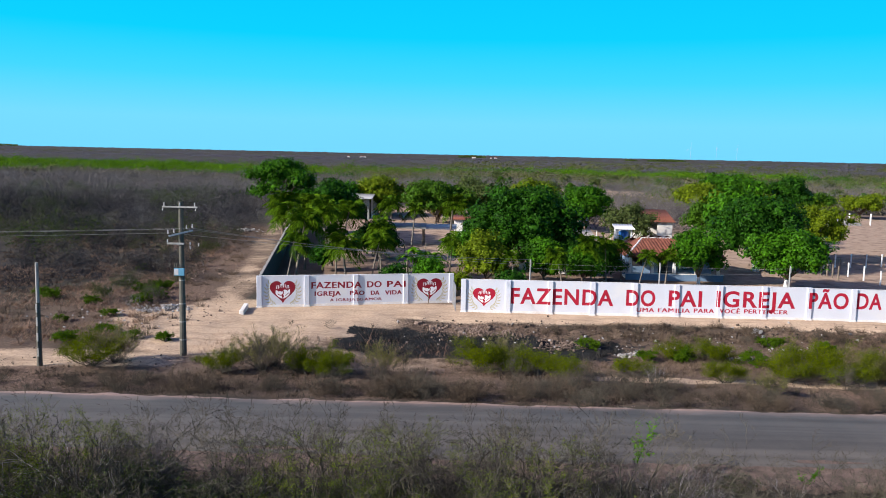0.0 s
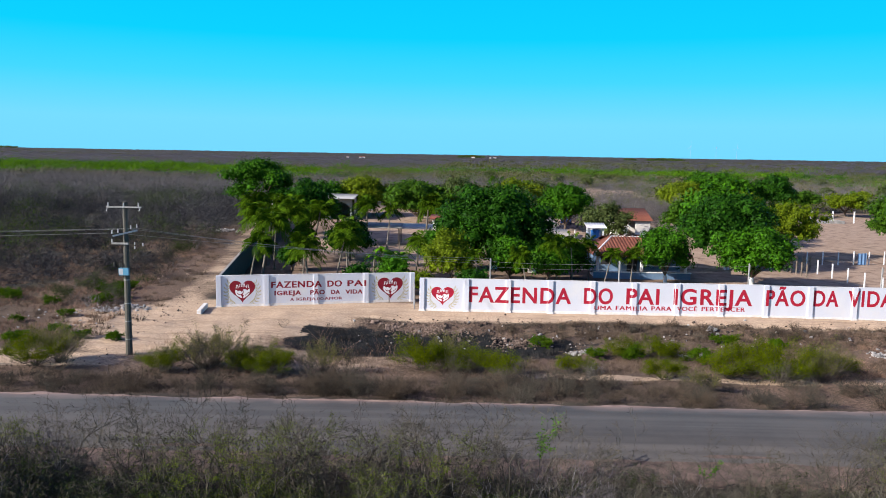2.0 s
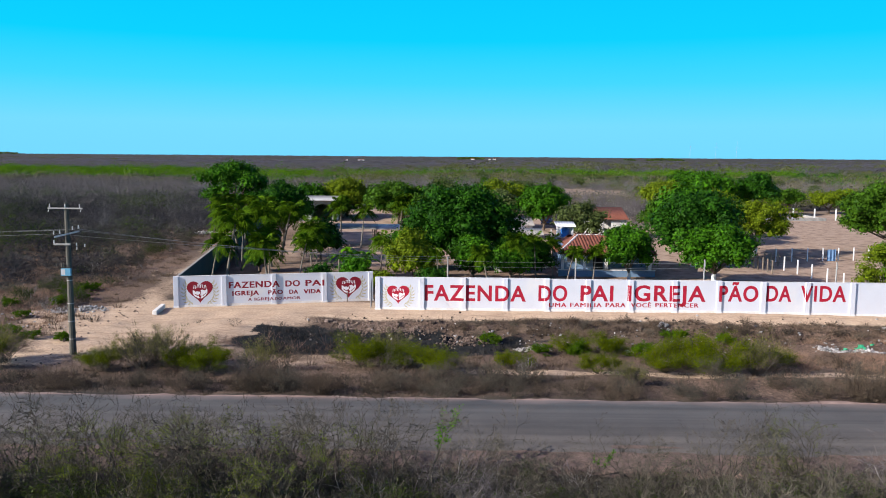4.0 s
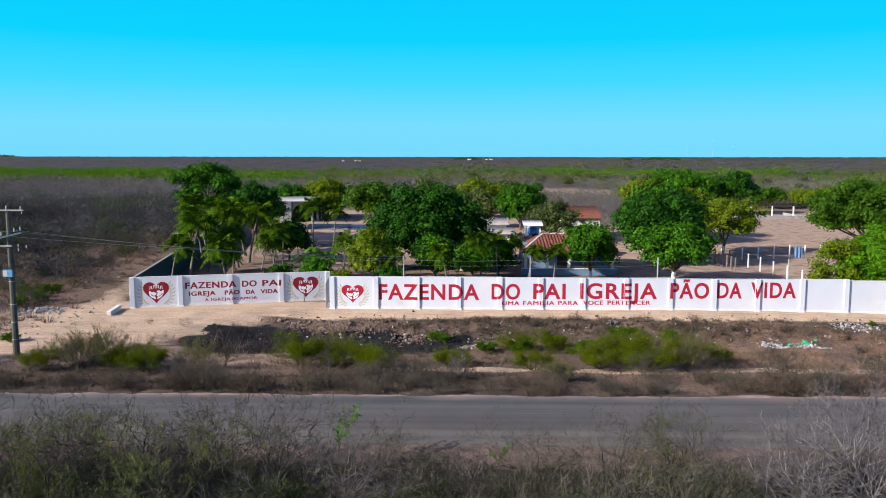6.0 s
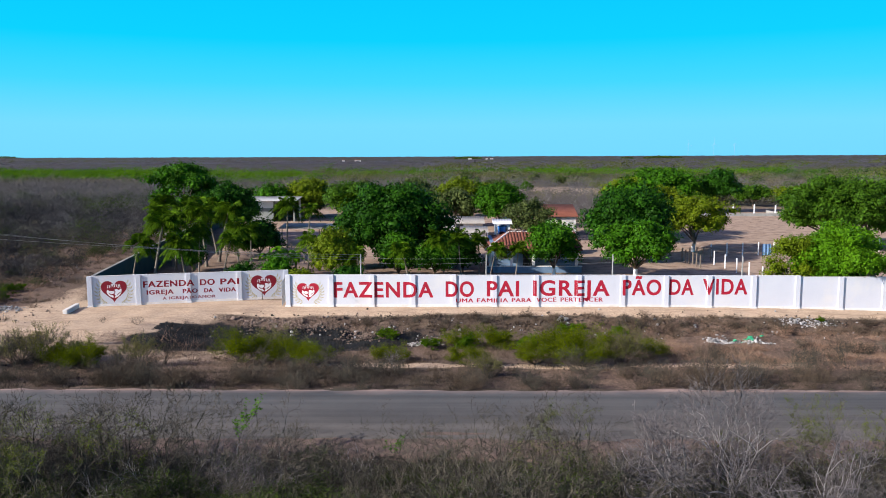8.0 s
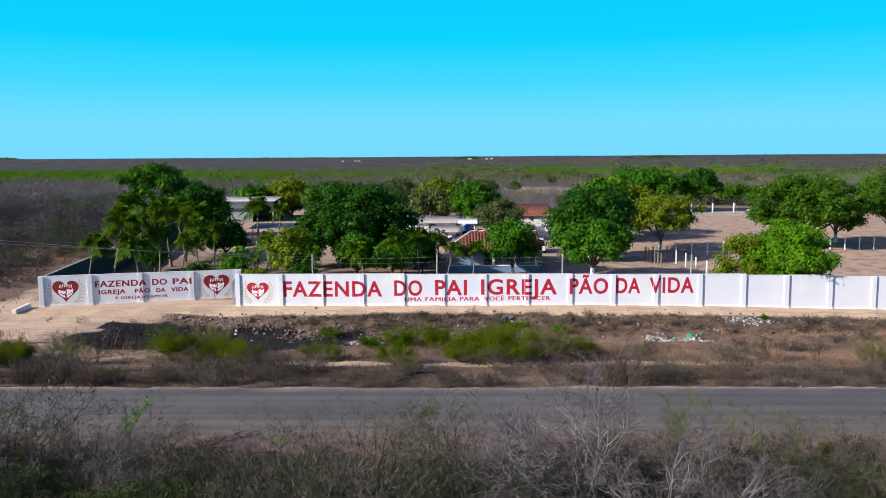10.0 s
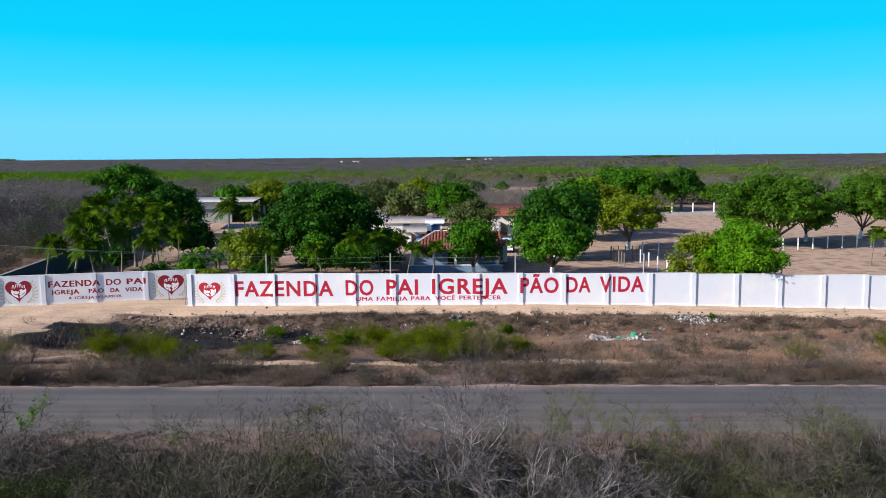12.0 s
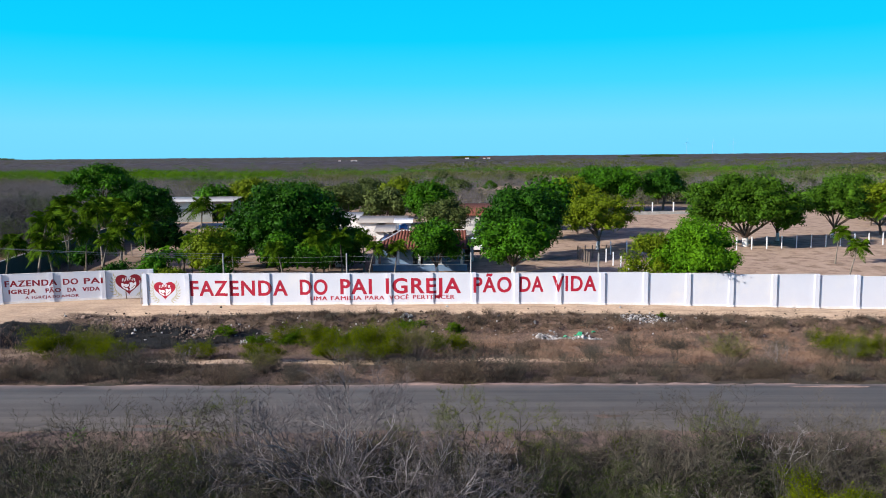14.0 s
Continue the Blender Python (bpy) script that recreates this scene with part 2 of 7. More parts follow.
M_STRAW = surface("dry_straw_grass", (0.18, 0.11, 0.074), (0.4, 0.26, 0.18), 0.25, 8, 0.95, 0.0, vary="island", spread=0.5, world_space=True)
M_BRUSH = surface("shade_grey_dry_brush", (0.012, 0.012, 0.015), (0.046, 0.0455, 0.052), 0.22, 0.8, 0.95, 0.0, vary="island", spread=0.3, world_space=True)
M_BRUSHBROWN = surface("brown_dry_brush", (0.03, 0.026, 0.02), (0.085, 0.07, 0.05), 0.2, 0.8, 0.95, 0.0, vary="island", spread=0.3, world_space=True)
# Bluish haze over the far scrub is mixed into this base colour.
M_BRUSHFAR = surface("haze_tinted_far_brush", (0.076, 0.074, 0.098), (0.117, 0.107, 0.131), 0.012, 0.06, 0.95, 0.0, vary="island", spread=0.1, world_space=True)
M_RUBBLE = surface("pinkish_rubble", (0.12, 0.087, 0.068), (0.34, 0.25, 0.2), 2, 15, 0.95, 0.4, vary="object", spread=0.4)
M_LITTER = surface("pale_litter", (0.27, 0.26, 0.25), (0.64, 0.62, 0.6), 3, 15, 0.7, 0.1, vary="island", spread=0.8)
L_MANGO = leaf("mango_leaves", (0.006, 0.032, 0.004), (0.05, 0.155, 0.004), thin=0.1)
L_MANGODARK = leaf("dark_mango_leaves", (0.004, 0.022, 0.004), (0.026, 0.094, 0.004), thin=0.1)
L_BRIGHT = leaf("bright_green_leaves", (0.03, 0.105, 0.003), (0.095, 0.23, 0.006))
L_OLIVE = leaf("olive_green_leaves", (0.016, 0.052, 0.005), (0.062, 0.14, 0.008))
L_YELLOW = leaf("yellow_green_leaves", (0.05, 0.088, 0.004), (0.15, 0.205, 0.008))
L_GREYGREEN = leaf("grey_green_leaves", (0.035, 0.055, 0.016), (0.095, 0.125, 0.035))
L_PALM = leaf("palm_fronds", (0.009, 0.038, 0.002), (0.076, 0.142, 0.004), rough=0.7, thin=0.12)
L_FAR = leaf("far_green_thicket", (0.035, 0.105, 0.006), (0.105, 0.2, 0.01), rough=0.9, mixed=0.1)
L_BROOM = leaf("pale_olive_broom_leaves", (0.09, 0.095, 0.025), (0.2, 0.2, 0.05), rough=0.9, thin=0.25)
L_BANKLEAF = leaf("broad_bank_leaves", (0.02, 0.06, 0.003), (0.09, 0.17, 0.006), rough=0.8, thin=0.2)
L_SHRUB = leaf("feathery_shrub_leaves", (0.03, 0.053, 0.002), (0.13, 0.165, 0.004), rough=0.9, thin=0.25)
# Darker copy of the dry grass; the verge's shadow is in its colour.
M_VERGE = surface("shade_dark_verge_grass", (0.034, 0.028, 0.02), (0.105, 0.081, 0.056), 0.25, 8, 0.95, 0.0, vary="island", spread=0.6, world_space=True)
M_BANK = surface("bank_debris", (0.06, 0.045, 0.036), (0.2, 0.15, 0.115), 0.9, 10, 0.95, 0.3, vary="island", spread=0.7, world_space=True)
M_CAR = surface("white_car_paint", (0.62, 0.63, 0.65), (0.74, 0.75, 0.77), 2, 20, 0.25, 0.0)
M_GLASS = surface("dark_car_glass", (0.015, 0.018, 0.022), (0.03, 0.035, 0.04), 2, 20, 0.08, 0.0)
M_RUBBER = surface("black_rubber", (0.012, 0.012, 0.012), (0.03, 0.03, 0.03), 3, 20, 0.8, 0.1)
M_NET = surface("blue_net", (0.12, 0.24, 0.42), (0.22, 0.36, 0.55), 3, 20, 0.7, 0.1)
M_SHEDWALL = surface("shade_grey_green_shed_wall", (0.16, 0.18, 0.17), (0.26, 0.28, 0.26), 0.8, 18, 0.9, 0.15)
M_DARKSOIL = surface("reddish_roadside_soil", (0.05, 0.038, 0.031), (0.175, 0.122, 0.1), 2.2, 14, 0.95, 0.9, world_space=True, stain=(0.04, 0.034, 0.03))
L_UNDER = leaf("dark_undergrowth_leaves", (0.022, 0.04, 0.008), (0.066, 0.094, 0.018))
M_BRUSHGREY = surface("grey_scrub_crowns", (0.075, 0.068, 0.068), (0.14, 0.127, 0.125), 0.1, 0.5, 0.95, 0.0, vary="island", spread=0.12, world_space=True)
M_BRUSHOLIVE = surface("olive_brown_scrub_crowns", (0.08, 0.074, 0.045), (0.15, 0.135, 0.08), 0.1, 0.5, 0.95, 0.0, vary="island", spread=0.12, world_space=True)
L_PATCH = leaf("dull_green_scrub_leaves", (0.018, 0.036, 0.006), (0.06, 0.095, 0.014), rough=0.9, mixed=0.2)
L_FEATHER = leaf("small_olive_leaves", (0.06, 0.085, 0.01), (0.15, 0.19, 0.02), rough=0.9)
L_DULL = leaf("dull_scrub_leaves", (0.053, 0.067, 0.018), (0.12, 0.134, 0.04), rough=0.9, mixed=0.1)
M_BRUSHPALE = surface("pale_dry_brush", (0.075, 0.073, 0.078), (0.17, 0.162, 0.166), 0.15, 0.8, 0.95, 0.0, vary="island", spread=0.3, world_space=True)
M_CHAR = surface("charred_stalks", (0.02, 0.02, 0.02), (0.06, 0.055, 0.05), 0.5, 8, 0.95, 0.0, vary="island", spread=0.5, world_space=True)
# Bluish grey puts haze into the white turbines' base colour.
M_TURBINE = surface("haze_grey_turbine", (0.3, 0.36, 0.4), (0.38, 0.44, 0.48), 0.1, 1, 0.7, 0.0)

# ---- ground: one sheet to the horizon ----
PROFILE_Y = [-400, 10, 24, 26.2, 26.7, 33.0, 33.6, 36, 39, 45, 50, 53, 55.2, 56.2, 58, 5000]
PROFILE_Z = [0.3, 0.3, 0.5, 0.76, 0.82, 0.82, 0.8, 0.55, 0.25, -0.55, -0.9, -0.8, -0.2, 0.0, 0.0, 0.0]
PROFILE_L = [0.3, 0.3, 0.5, 0.76, 0.82, 0.82, 0.8, 0.55, 0.3, 0.15, 0.05, 0.0, 0.0, 0.0, 0.0, 0.0]


def smooth(a, b, x):
    t = np.clip((x - a) / (b - a), 0, 1)
    return t * t * (3 - 2 * t)


def wave(x, y, k, seed):
    """Cheap smooth noise from a few turned sine waves, about -1 to 1."""
    r, out = np.random.default_rng(seed), 0.0
    for i in range(6):
        a, f, p = r.uniform(0, 6.28), k * r.uniform(0.5, 1.8), r.uniform(0, 6.28)
        out = out + np.sin((x * np.cos(a) + y * np.sin(a)) * f + p)
    return out / 3.2


def wall_drop(x):
    return np.interp(x, [27, 38, 51, 66, 90], [0, -0.14, -0.44, -0.8, -1.0])


def ground_z(x, y):
    x, y = np.asarray(x, float), np.asarray(y, float)
    left = np.interp(y, PROFILE_Y, PROFILE_L)
    right = np.interp(y, PROFILE_Y, PROFILE_Z)
    w = smooth(-9.5, -2.0, x + 0.9 * wave(x, y, 0.6, 3) - (y - 49) * 0.35)
    z = left * (1 - w) + right * w
    z = z + wall_drop(x) * smooth(40, 54, y) * (1 - smooth(62, 95, y))
    off_road = np.where((y > 26.4) & (y < 33.3), 0.0, 1.0)
    rough = np.where((y > 57) & (y < 160), 0.03, 0.07)
    z = z + off_road * rough * wave(x, y, 1.3, 5) + off_road * 0.04 * wave(x, y, 4.0, 6) * ((y > 33.3) & (y < 57))
    lumps = smooth(-2, 2, x) * smooth(48, 51, y) * (1 - smooth(54.4, 55.4, y))
    z = z + 0.16 * lumps * wave(x, y, 2.6, 9)
    far = np.hypot(x, y)
    z = z + 13.0 * smooth(1800, 4200, far) + smooth(300, 900, far) * 0.8 * wave(x, y, 0.012, 8)
    return z


def lines(a, b, step, far_a, far_b, grow):
    mid = np.arange(a, b + step / 2, step)
    up, s = [mid[-1]], step
    while up[-1] < far_b:
        s *= grow
        up.append(up[-1] + s)
    dn, s = [mid[0]], step
    while dn[-1] > far_a:
        s *= grow
        dn.append(dn[-1] - s)
    return np.concatenate([dn[:0:-1], mid, up[1:]])


gx, gy = lines(-30, 62, 0.5, -4200, 4200, 1.12), lines(22, 60, 0.38, -420, 4700, 1.065)
GX, GY = np.meshgrid(gx, gy)
GZ = ground_z(GX, GY)
nx, ny = len(gx), len(gy)
idx = np.arange(nx * ny).reshape(ny, nx)
quads = np.stack([idx[:-1, :-1], idx[:-1, 1:], idx[1:, 1:], idx[1:, :-1]], axis=-1).reshape(-1, 4)

# soil kinds: sand, charred earth with bank shadow, dry litter with tree shade, open compound soil
wob = wave(GX, GY, 0.35, 11)
path_x = -18.1 - (GY - 58) * 0.165
sand = np.maximum.reduce([
    smooth(54.6, 55.8, GY + 0.3 * wob) * (1 - smooth(59, 62, GY)) * smooth(-22, -18, GX + 0.8 * wob),
    smooth(40.5, 44.0, GY + 0.5 * wob) * (1 - smooth(55, 58, GY)) * (1 - smooth(-10, -5, GX + 1.0 * wob + (GY - 49) * -0.5)) * smooth(-23.5, -18.5, GX + 0.9 * wob + (GY - 46) * 0.45),
    smooth(57, 58, GY) * (1 - smooth(150, 175, GY)) * (1 - smooth(0.5, 2.2, np.abs(GX - path_x) + 0.5 * wob + 0.4 * wave(GX, GY, 1.7, 13))) * (0.5 + 0.2 * wave(GX, GY, 0.8, 14)),
    smooth(39.2, 40.2, GY + 0.35 * wob) * (1 - smooth(40.8, 42.2, GY + 0.35 * wob)) * smooth(3, 7, GX) * (1 - smooth(27, 36, GX)),
    smooth(39.2, 40.2, GY + 0.35 * wob) * (1 - smooth(42.0, 44.0, GY + 0.35 * wob)) * (1 - smooth(-18, -13, GX)) * 0.9,
    smooth(40.0, 42, GY) * (1 - smooth(46, 48, GY + wob)) * smooth(-13, -9, GX) * (1 - smooth(-2, 2, GX + wob)) * 0.55,
])
# Charred earth; the drop edge's cast shadow is painted into the same mask.
burnt_shade = smooth(45.6, 47.4, GY + 0.5 * wob) * (1 - smooth(52.6, 53.8, GY + 0.8 * wave(GX, GY, 0.9, 12))) * smooth(-8.0, -7.4, GX + 0.9 * wave(GX, GY, 0.6, 3) + 0.5 * wave(GX, GY, 2.3, 4) - (GY - 49) * 0.35) * (1 - smooth(8, 13, GX + 2 * wob))
litter = np.clip(smooth(33.2, 34.2, GY) * (1 - smooth(np.where(GX < -17, 118, 54.5), np.where(GX < -17, 130, 55.5), GY)) * (0.8 + 0.35 * wob) * np.where(GY > 58, smooth(-15, -12, GX + 15.3 + (GY - 57.6) * 0.16 + 1.5 * wob), 1), 0, 1)
# Leaf litter in the yard; its brown also paints in the trees' shade.
litter = np.maximum(litter, 0.75 * smooth(58.4, 59.5, GY) * (1 - smooth(78, 92, GY + 4 * wob)) * smooth(0, 1.5, GX + 15.3 + (GY - 57.6) * 0.16) * (1 - smooth(21, 28, GX + 2 * wob)))
clearing = 1 - smooth(0.85, 1.1, np.hypot((GX - 45) / 22, (GY - 255) / 48) + 0.15 * wave(GX, GY, 0.1, 64))
compound = smooth(58.5, 60, GY) * (1 - smooth(165, 185, GY + 6 * wob)) * smooth(0, 1.5, GX - (-15.3 - (GY - 57.6) * 0.16)) * (1 - smooth(150, 190, GX))
compound = np.maximum(compound, 0.75 * clearing)
ground_mesh = mesh_of("ground", np.stack([GX, GY, GZ], -1), quads, smooth=True)
soil = ground_mesh.color_attributes.new("soil", "FLOAT_COLOR", "POINT")
soil.data.foreach_set("color", np.stack([sand, burnt_shade, litter, compound], -1).astype(np.float32).ravel())


def ragged(n, l, mask, mid, fine, amount, lo, hi):
    """A soil mask whose soft edge is broken up by the grain of the ground."""
    add = n.new("ShaderNodeMath")
    add.operation = "ADD"
    l.new(mid, add.inputs[0])
    l.new(fine, add.inputs[1])
    mad = n.new("ShaderNodeMath")
    mad.operation = "MULTIPLY_ADD"
    l.new(add.outputs[0], mad.inputs[0])
    mad.inputs[1].default_value, mad.inputs[2].default_value = amount, -amount
    tot = n.new("ShaderNodeMath")
    tot.operation = "ADD"
    l.new(mask, tot.inputs[0])
    l.new(mad.outputs[0], tot.inputs[1])
    return ramp_of(n, l, tot.outputs[0], [(lo, (0, 0, 0)), (hi, (1, 1, 1))])


def ground_material():
    m, n, l, p = nodes_of("ground_soil")
    geo = n.new("ShaderNodeNewGeometry").outputs["Position"]
    at = n.new("ShaderNodeVertexColor")
    at.layer_name = "soil"
    sep = n.new("ShaderNodeSeparateColor")
    l.new(at.outputs["Color"], sep.inputs[0])
    fine, mid, big = noise_tex(n, l, geo, 6.0, 8.0, 0.7), noise_tex(n, l, geo, 0.7, 6.0, 0.65), noise_tex(n, l, geo, 0.02, 5.0, 0.6)
    # Wild ground darkened in its colour for the shade between bushes.
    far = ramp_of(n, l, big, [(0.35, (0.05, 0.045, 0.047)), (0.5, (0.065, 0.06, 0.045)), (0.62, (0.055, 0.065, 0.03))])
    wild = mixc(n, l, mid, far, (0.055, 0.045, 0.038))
    open_soil = ramp_of(n, l, mid, [(0.36, (0.23, 0.162, 0.118)), (0.48, (0.36, 0.262, 0.195)), (0.66, (0.46, 0.345, 0.262))])
    col = mixc(n, l, at.outputs["Alpha"], wild, open_soil)
    litter_shade_c = ramp_of(n, l, fine, [(0.3, (0.07, 0.05, 0.037)), (0.55, (0.185, 0.126, 0.092)), (0.75, (0.35, 0.25, 0.187))])
    col = mixc(n, l, sep.outputs[2], col, litter_shade_c)
    sand_c = mixc(n, l, 0.45, ramp_of(n, l, mid, [(0.3, (0.42, 0.3, 0.2)), (0.7, (0.59, 0.445, 0.31))]), ramp_of(n, l, fine, [(0.3, (0.3, 0.205, 0.15)), (0.6, (0.62, 0.475, 0.34))]))
    rut = n.new("ShaderNodeMapping")
    rut.inputs["Rotation"].default_value[2], rut.inputs["Scale"].default_value = radians(-9), (0.12, 2.6, 1.0)
    l.new(geo, rut.inputs[0])
    sand_c = mixc(n, l, 0.6, sand_c, ramp_of(n, l, noise_tex(n, l, rut.outputs[0], 1.0, 3.0), [(0.36, (0.62, 0.6, 0.58)), (0.5, (1, 1, 1))]), "MULTIPLY")
    col = mixc(n, l, ragged(n, l, sep.outputs[0], mid, fine, 0.7, 0.3, 0.75), col, sand_c)
    burnt_shade_c = ramp_of(n, l, fine, [(0.35, (0.007, 0.009, 0.01)), (0.7, (0.03, 0.032, 0.033))])
    col = mixc(n, l, ragged(n, l, sep.outputs[1], mid, fine, 2.0, 0.42, 0.62), col, burnt_shade_c)
    col = mixc(n, l, 0.5, col, ramp_of(n, l, fine, [(0.25, (0.55, 0.55, 0.55)), (0.75, (1, 1, 1))]), "MULTIPLY")
    l.new(col, p.inputs["Base Color"])
    p.inputs["Roughness"].default_value = 0.95
    p.inputs["Specular IOR Level"].default_value = 0.1
    b = n.new("ShaderNodeBump")
    b.inputs["Strength"].default_value, b.inputs["Distance"].default_value = 0.5, 0.08
    l.new(fine, b.inputs["Height"])
    l.new(b.outputs[0], p.inputs["Normal"])
    return m


ground_mesh.materials.append(ground_material())
tagged(new("ground", ground_mesh), "dry tan sandy soil with grey scrubland to the horizon", "ground", kind="structure")

# ---- road ----
def road_material():
    m, n, l, p = nodes_of("worn_asphalt")
    geo = n.new("ShaderNodeNewGeometry").outputs["Position"]
    stretch = n.new("ShaderNodeMapping")
    stretch.inputs["Scale"].default_value = (0.03, 1.8, 1.0)
    l.new(geo, stretch.inputs[0])
    tracks, mid, fine = noise_tex(n, l, stretch.outputs[0], 1.0, 3.0), noise_tex(n, l, geo, 0.4, 6.0, 0.65), noise_tex(n, l, geo, 30.0, 4.0)
    col = ramp_of(n, l, tracks, [(0.38, (0.036, 0.034, 0.033)), (0.62, (0.104, 0.095, 0.088))])
    col = mixc(n, l, 0.4, col, ramp_of(n, l, mid, [(0.38, (0.044, 0.04, 0.037)), (0.62, (0.104, 0.092, 0.08))]))
    col = mixc(n, l, 0.3, col, ramp_of(n, l, fine, [(0.3, (0.041, 0.04, 0.038)), (0.7, (0.13, 0.12, 0.11))]))
    xyz = n.new("ShaderNodeSeparateXYZ")
    l.new(geo, xyz.inputs[0])
    edge = n.new("ShaderNodeMath")
    edge.operation = "SUBTRACT"
    l.new(xyz.outputs["Y"], edge.inputs[0])
    edge.inputs[1].default_value = 29.85
    rag = n.new("ShaderNodeMath")
    rag.operation = "MULTIPLY_ADD"
    l.new(mid, rag.inputs[0])
    rag.inputs[1].default_value = 1.6
    l.new(edge.outputs[0], rag.inputs[2])
    dust = n.new("ShaderNodeMapRange")
    l.new(rag.outputs[0], dust.inputs["Value"])
    dust.inputs["From Min"].default_value, dust.inputs["From Max"].default_value, dust.inputs["To Max"].default_value = 3.15, 4.0, 0.75
    col = mixc(n, l, dust.outputs["Result"], col, (0.26, 0.19, 0.16))
    l.new(col, p.inputs["Base Color"])
    p.inputs["Roughness"].default_value = 0.8
    b = n.new("ShaderNodeBump")
    b.inputs["Strength"].default_value, b.inputs["Distance"].default_value = 0.4, 0.01
    l.new(fine, b.inputs["Height"])
    l.new(b.outputs[0], p.inputs["Normal"])
    return m


rx = np.concatenate([np.arange(-900, -60, 20.0), np.arange(-60, 90, 0.5), np.arange(90, 900, 20.0)])
rw = np.stack([26.75 + 0.16 * wave(rx, rx * 0, 0.9, 21) + 0.08 * wave(rx, rx * 0, 3.5, 22), 26.95 + 0 * rx, 29.8 + 0 * rx, 32.7 + 0 * rx,
               32.95 + 0.12 * wave(rx, rx * 0, 0.8, 23) + 0.07 * wave(rx, rx * 0, 3.0, 24)], axis=1)
rzv = np.array([0.90, 1.0, 1.06, 1.0, 0.90])
rv = np.stack([np.repeat(rx[:, None], 5, 1), rw, np.repeat(rzv[None], len(rx), 0)], -1)
ri = np.arange(len(rx) * 5).reshape(-1, 5)
rq = np.stack([ri[:-1, :-1], ri[1:, :-1], ri[1:, 1:], ri[:-1, 1:]], -1).reshape(-1, 4)
tagged(new("road", mesh_of("road", rv, rq, road_material(), smooth=True)), "worn grey asphalt road with crumbling edges", "road", kind="structure")
M_GRAVEL = surface("pinkish_gravel", (0.16, 0.11, 0.092), (0.42, 0.3, 0.25), 1.1, 14, 0.95, 0.6, world_space=True)


def shoulder(name, y0, y1, z0, z1, seed, material):
    """A lumpy strip of loose soil beside the asphalt, from its edge y0 to its ragged foot y1."""
    n, sx = 9, np.concatenate([np.arange(-900, -40, 20.0), np.arange(-40, 66, 0.12), np.arange(66, 900, 20.0)])
    t = np.linspace(0, 1, n)[None]
    rag = 0.22 * wave(sx, sx * 0, 0.35, seed) + 0.12 * wave(sx, sx * 0, 1.7, seed + 1) + 0.06 * wave(sx, sx * 0, 7.0, seed + 2)
    y = y0 + (y1 - y0 + rag[:, None] * np.sign(y1 - y0)) * t
    x = np.repeat(sx[:, None], n, 1)
    z = z0 + (z1 - z0) * t + 0.012 * wave(x, y, 3.0, seed + 3) + 0.008 * wave(x, y, 19.0, seed + 4)
    z = z - 0.25 * (t > 0.99)
    i = np.arange(len(sx) * n).reshape(-1, n)
    q = np.stack([i[:-1, :-1], i[1:, :-1], i[1:, 1:], i[:-1, 1:]], -1).reshape(-1, 4)
    tagged(new(name, mesh_of(name, np.stack([x, y, z], -1), q, material, smooth=True)), "loose pinkish gravel along the road edge", "road shoulder", kind="structure")


shoulder("road_shoulder_far", 32.75, 33.3, 0.955, 0.87, 31, M_GRAVEL)
shoulder("road_shoulder_near", 27.05, 25.2, 0.965, 0.78, 35, M_DARKSOIL)



def road_patch(x, y, w, d, seed, material, label):
    a = np.linspace(0, 2 * math.pi, 25)[:-1]
    r = 1 + 0.18 * np.sin(a * 3 + seed) + 0.12 * np.sin(a * 7 + seed * 2)
    px, py = x + np.cos(a) * r * w / 2, y + np.sin(a) * r * d / 2
    pz = np.interp(py, [26.95, 29.8, 32.7], [1.0, 1.06, 1.0]) + 0.006
    v = np.concatenate([[[x, y, float(np.interp(y, [26.95, 29.8, 32.7], [1.0, 1.06, 1.0])) + 0.008]], np.stack([px, py, pz], -1)])
    f = [(0, 1 + i, 1 + (i + 1) % 24) for i in range(24)]
    tagged(new("road_patch", mesh_of("road_patch", v, f, material)), label, "road patch", kind="structure")


road_patch(12.5, 27.25, 2.6, 0.3, 2.0, M_DARKSOIL, "crumbled dirt-filled edge of the asphalt")
road_patch(-7.0, 27.2, 3.2, 0.28, 3.0, M_DARKSOIL, "crumbled dirt-filled edge of the asphalt")
road_patch(40.5, 32.3, 3.4, 0.3, 4.0, M_GRAVEL, "pale gravel spilled on the asphalt edge")
road_patch(29.9, 28.3, 1.1, 0.35, 1.0, M_DARKSOIL, "shallow dirt-filled pothole in the asphalt")

# ---- the white wall with its painted sign ----
WALL_Y, PIL_W, PIL_D = 57.8, 0.36, 0.105
PIL = [-0.17, 3.13, 6.24, 9.35, 12.45, 15.51, 18.68, 21.9, 25.18, 28.43, 31.66, 34.97, 38.23, 41.45, 44.7, 47.95, 51.15, 54.2, 57.4, 60.6, 63.8, 67.0, 70.2, 73.4]
TOPS = [2.43] * 4 + [2.39] * 4 + [2.34] * 4 + [2.24] * 2 + [2.13] * 2 + [2.04] + [1.92] * 2 + [1.8] * 2 + [1.68] * 2


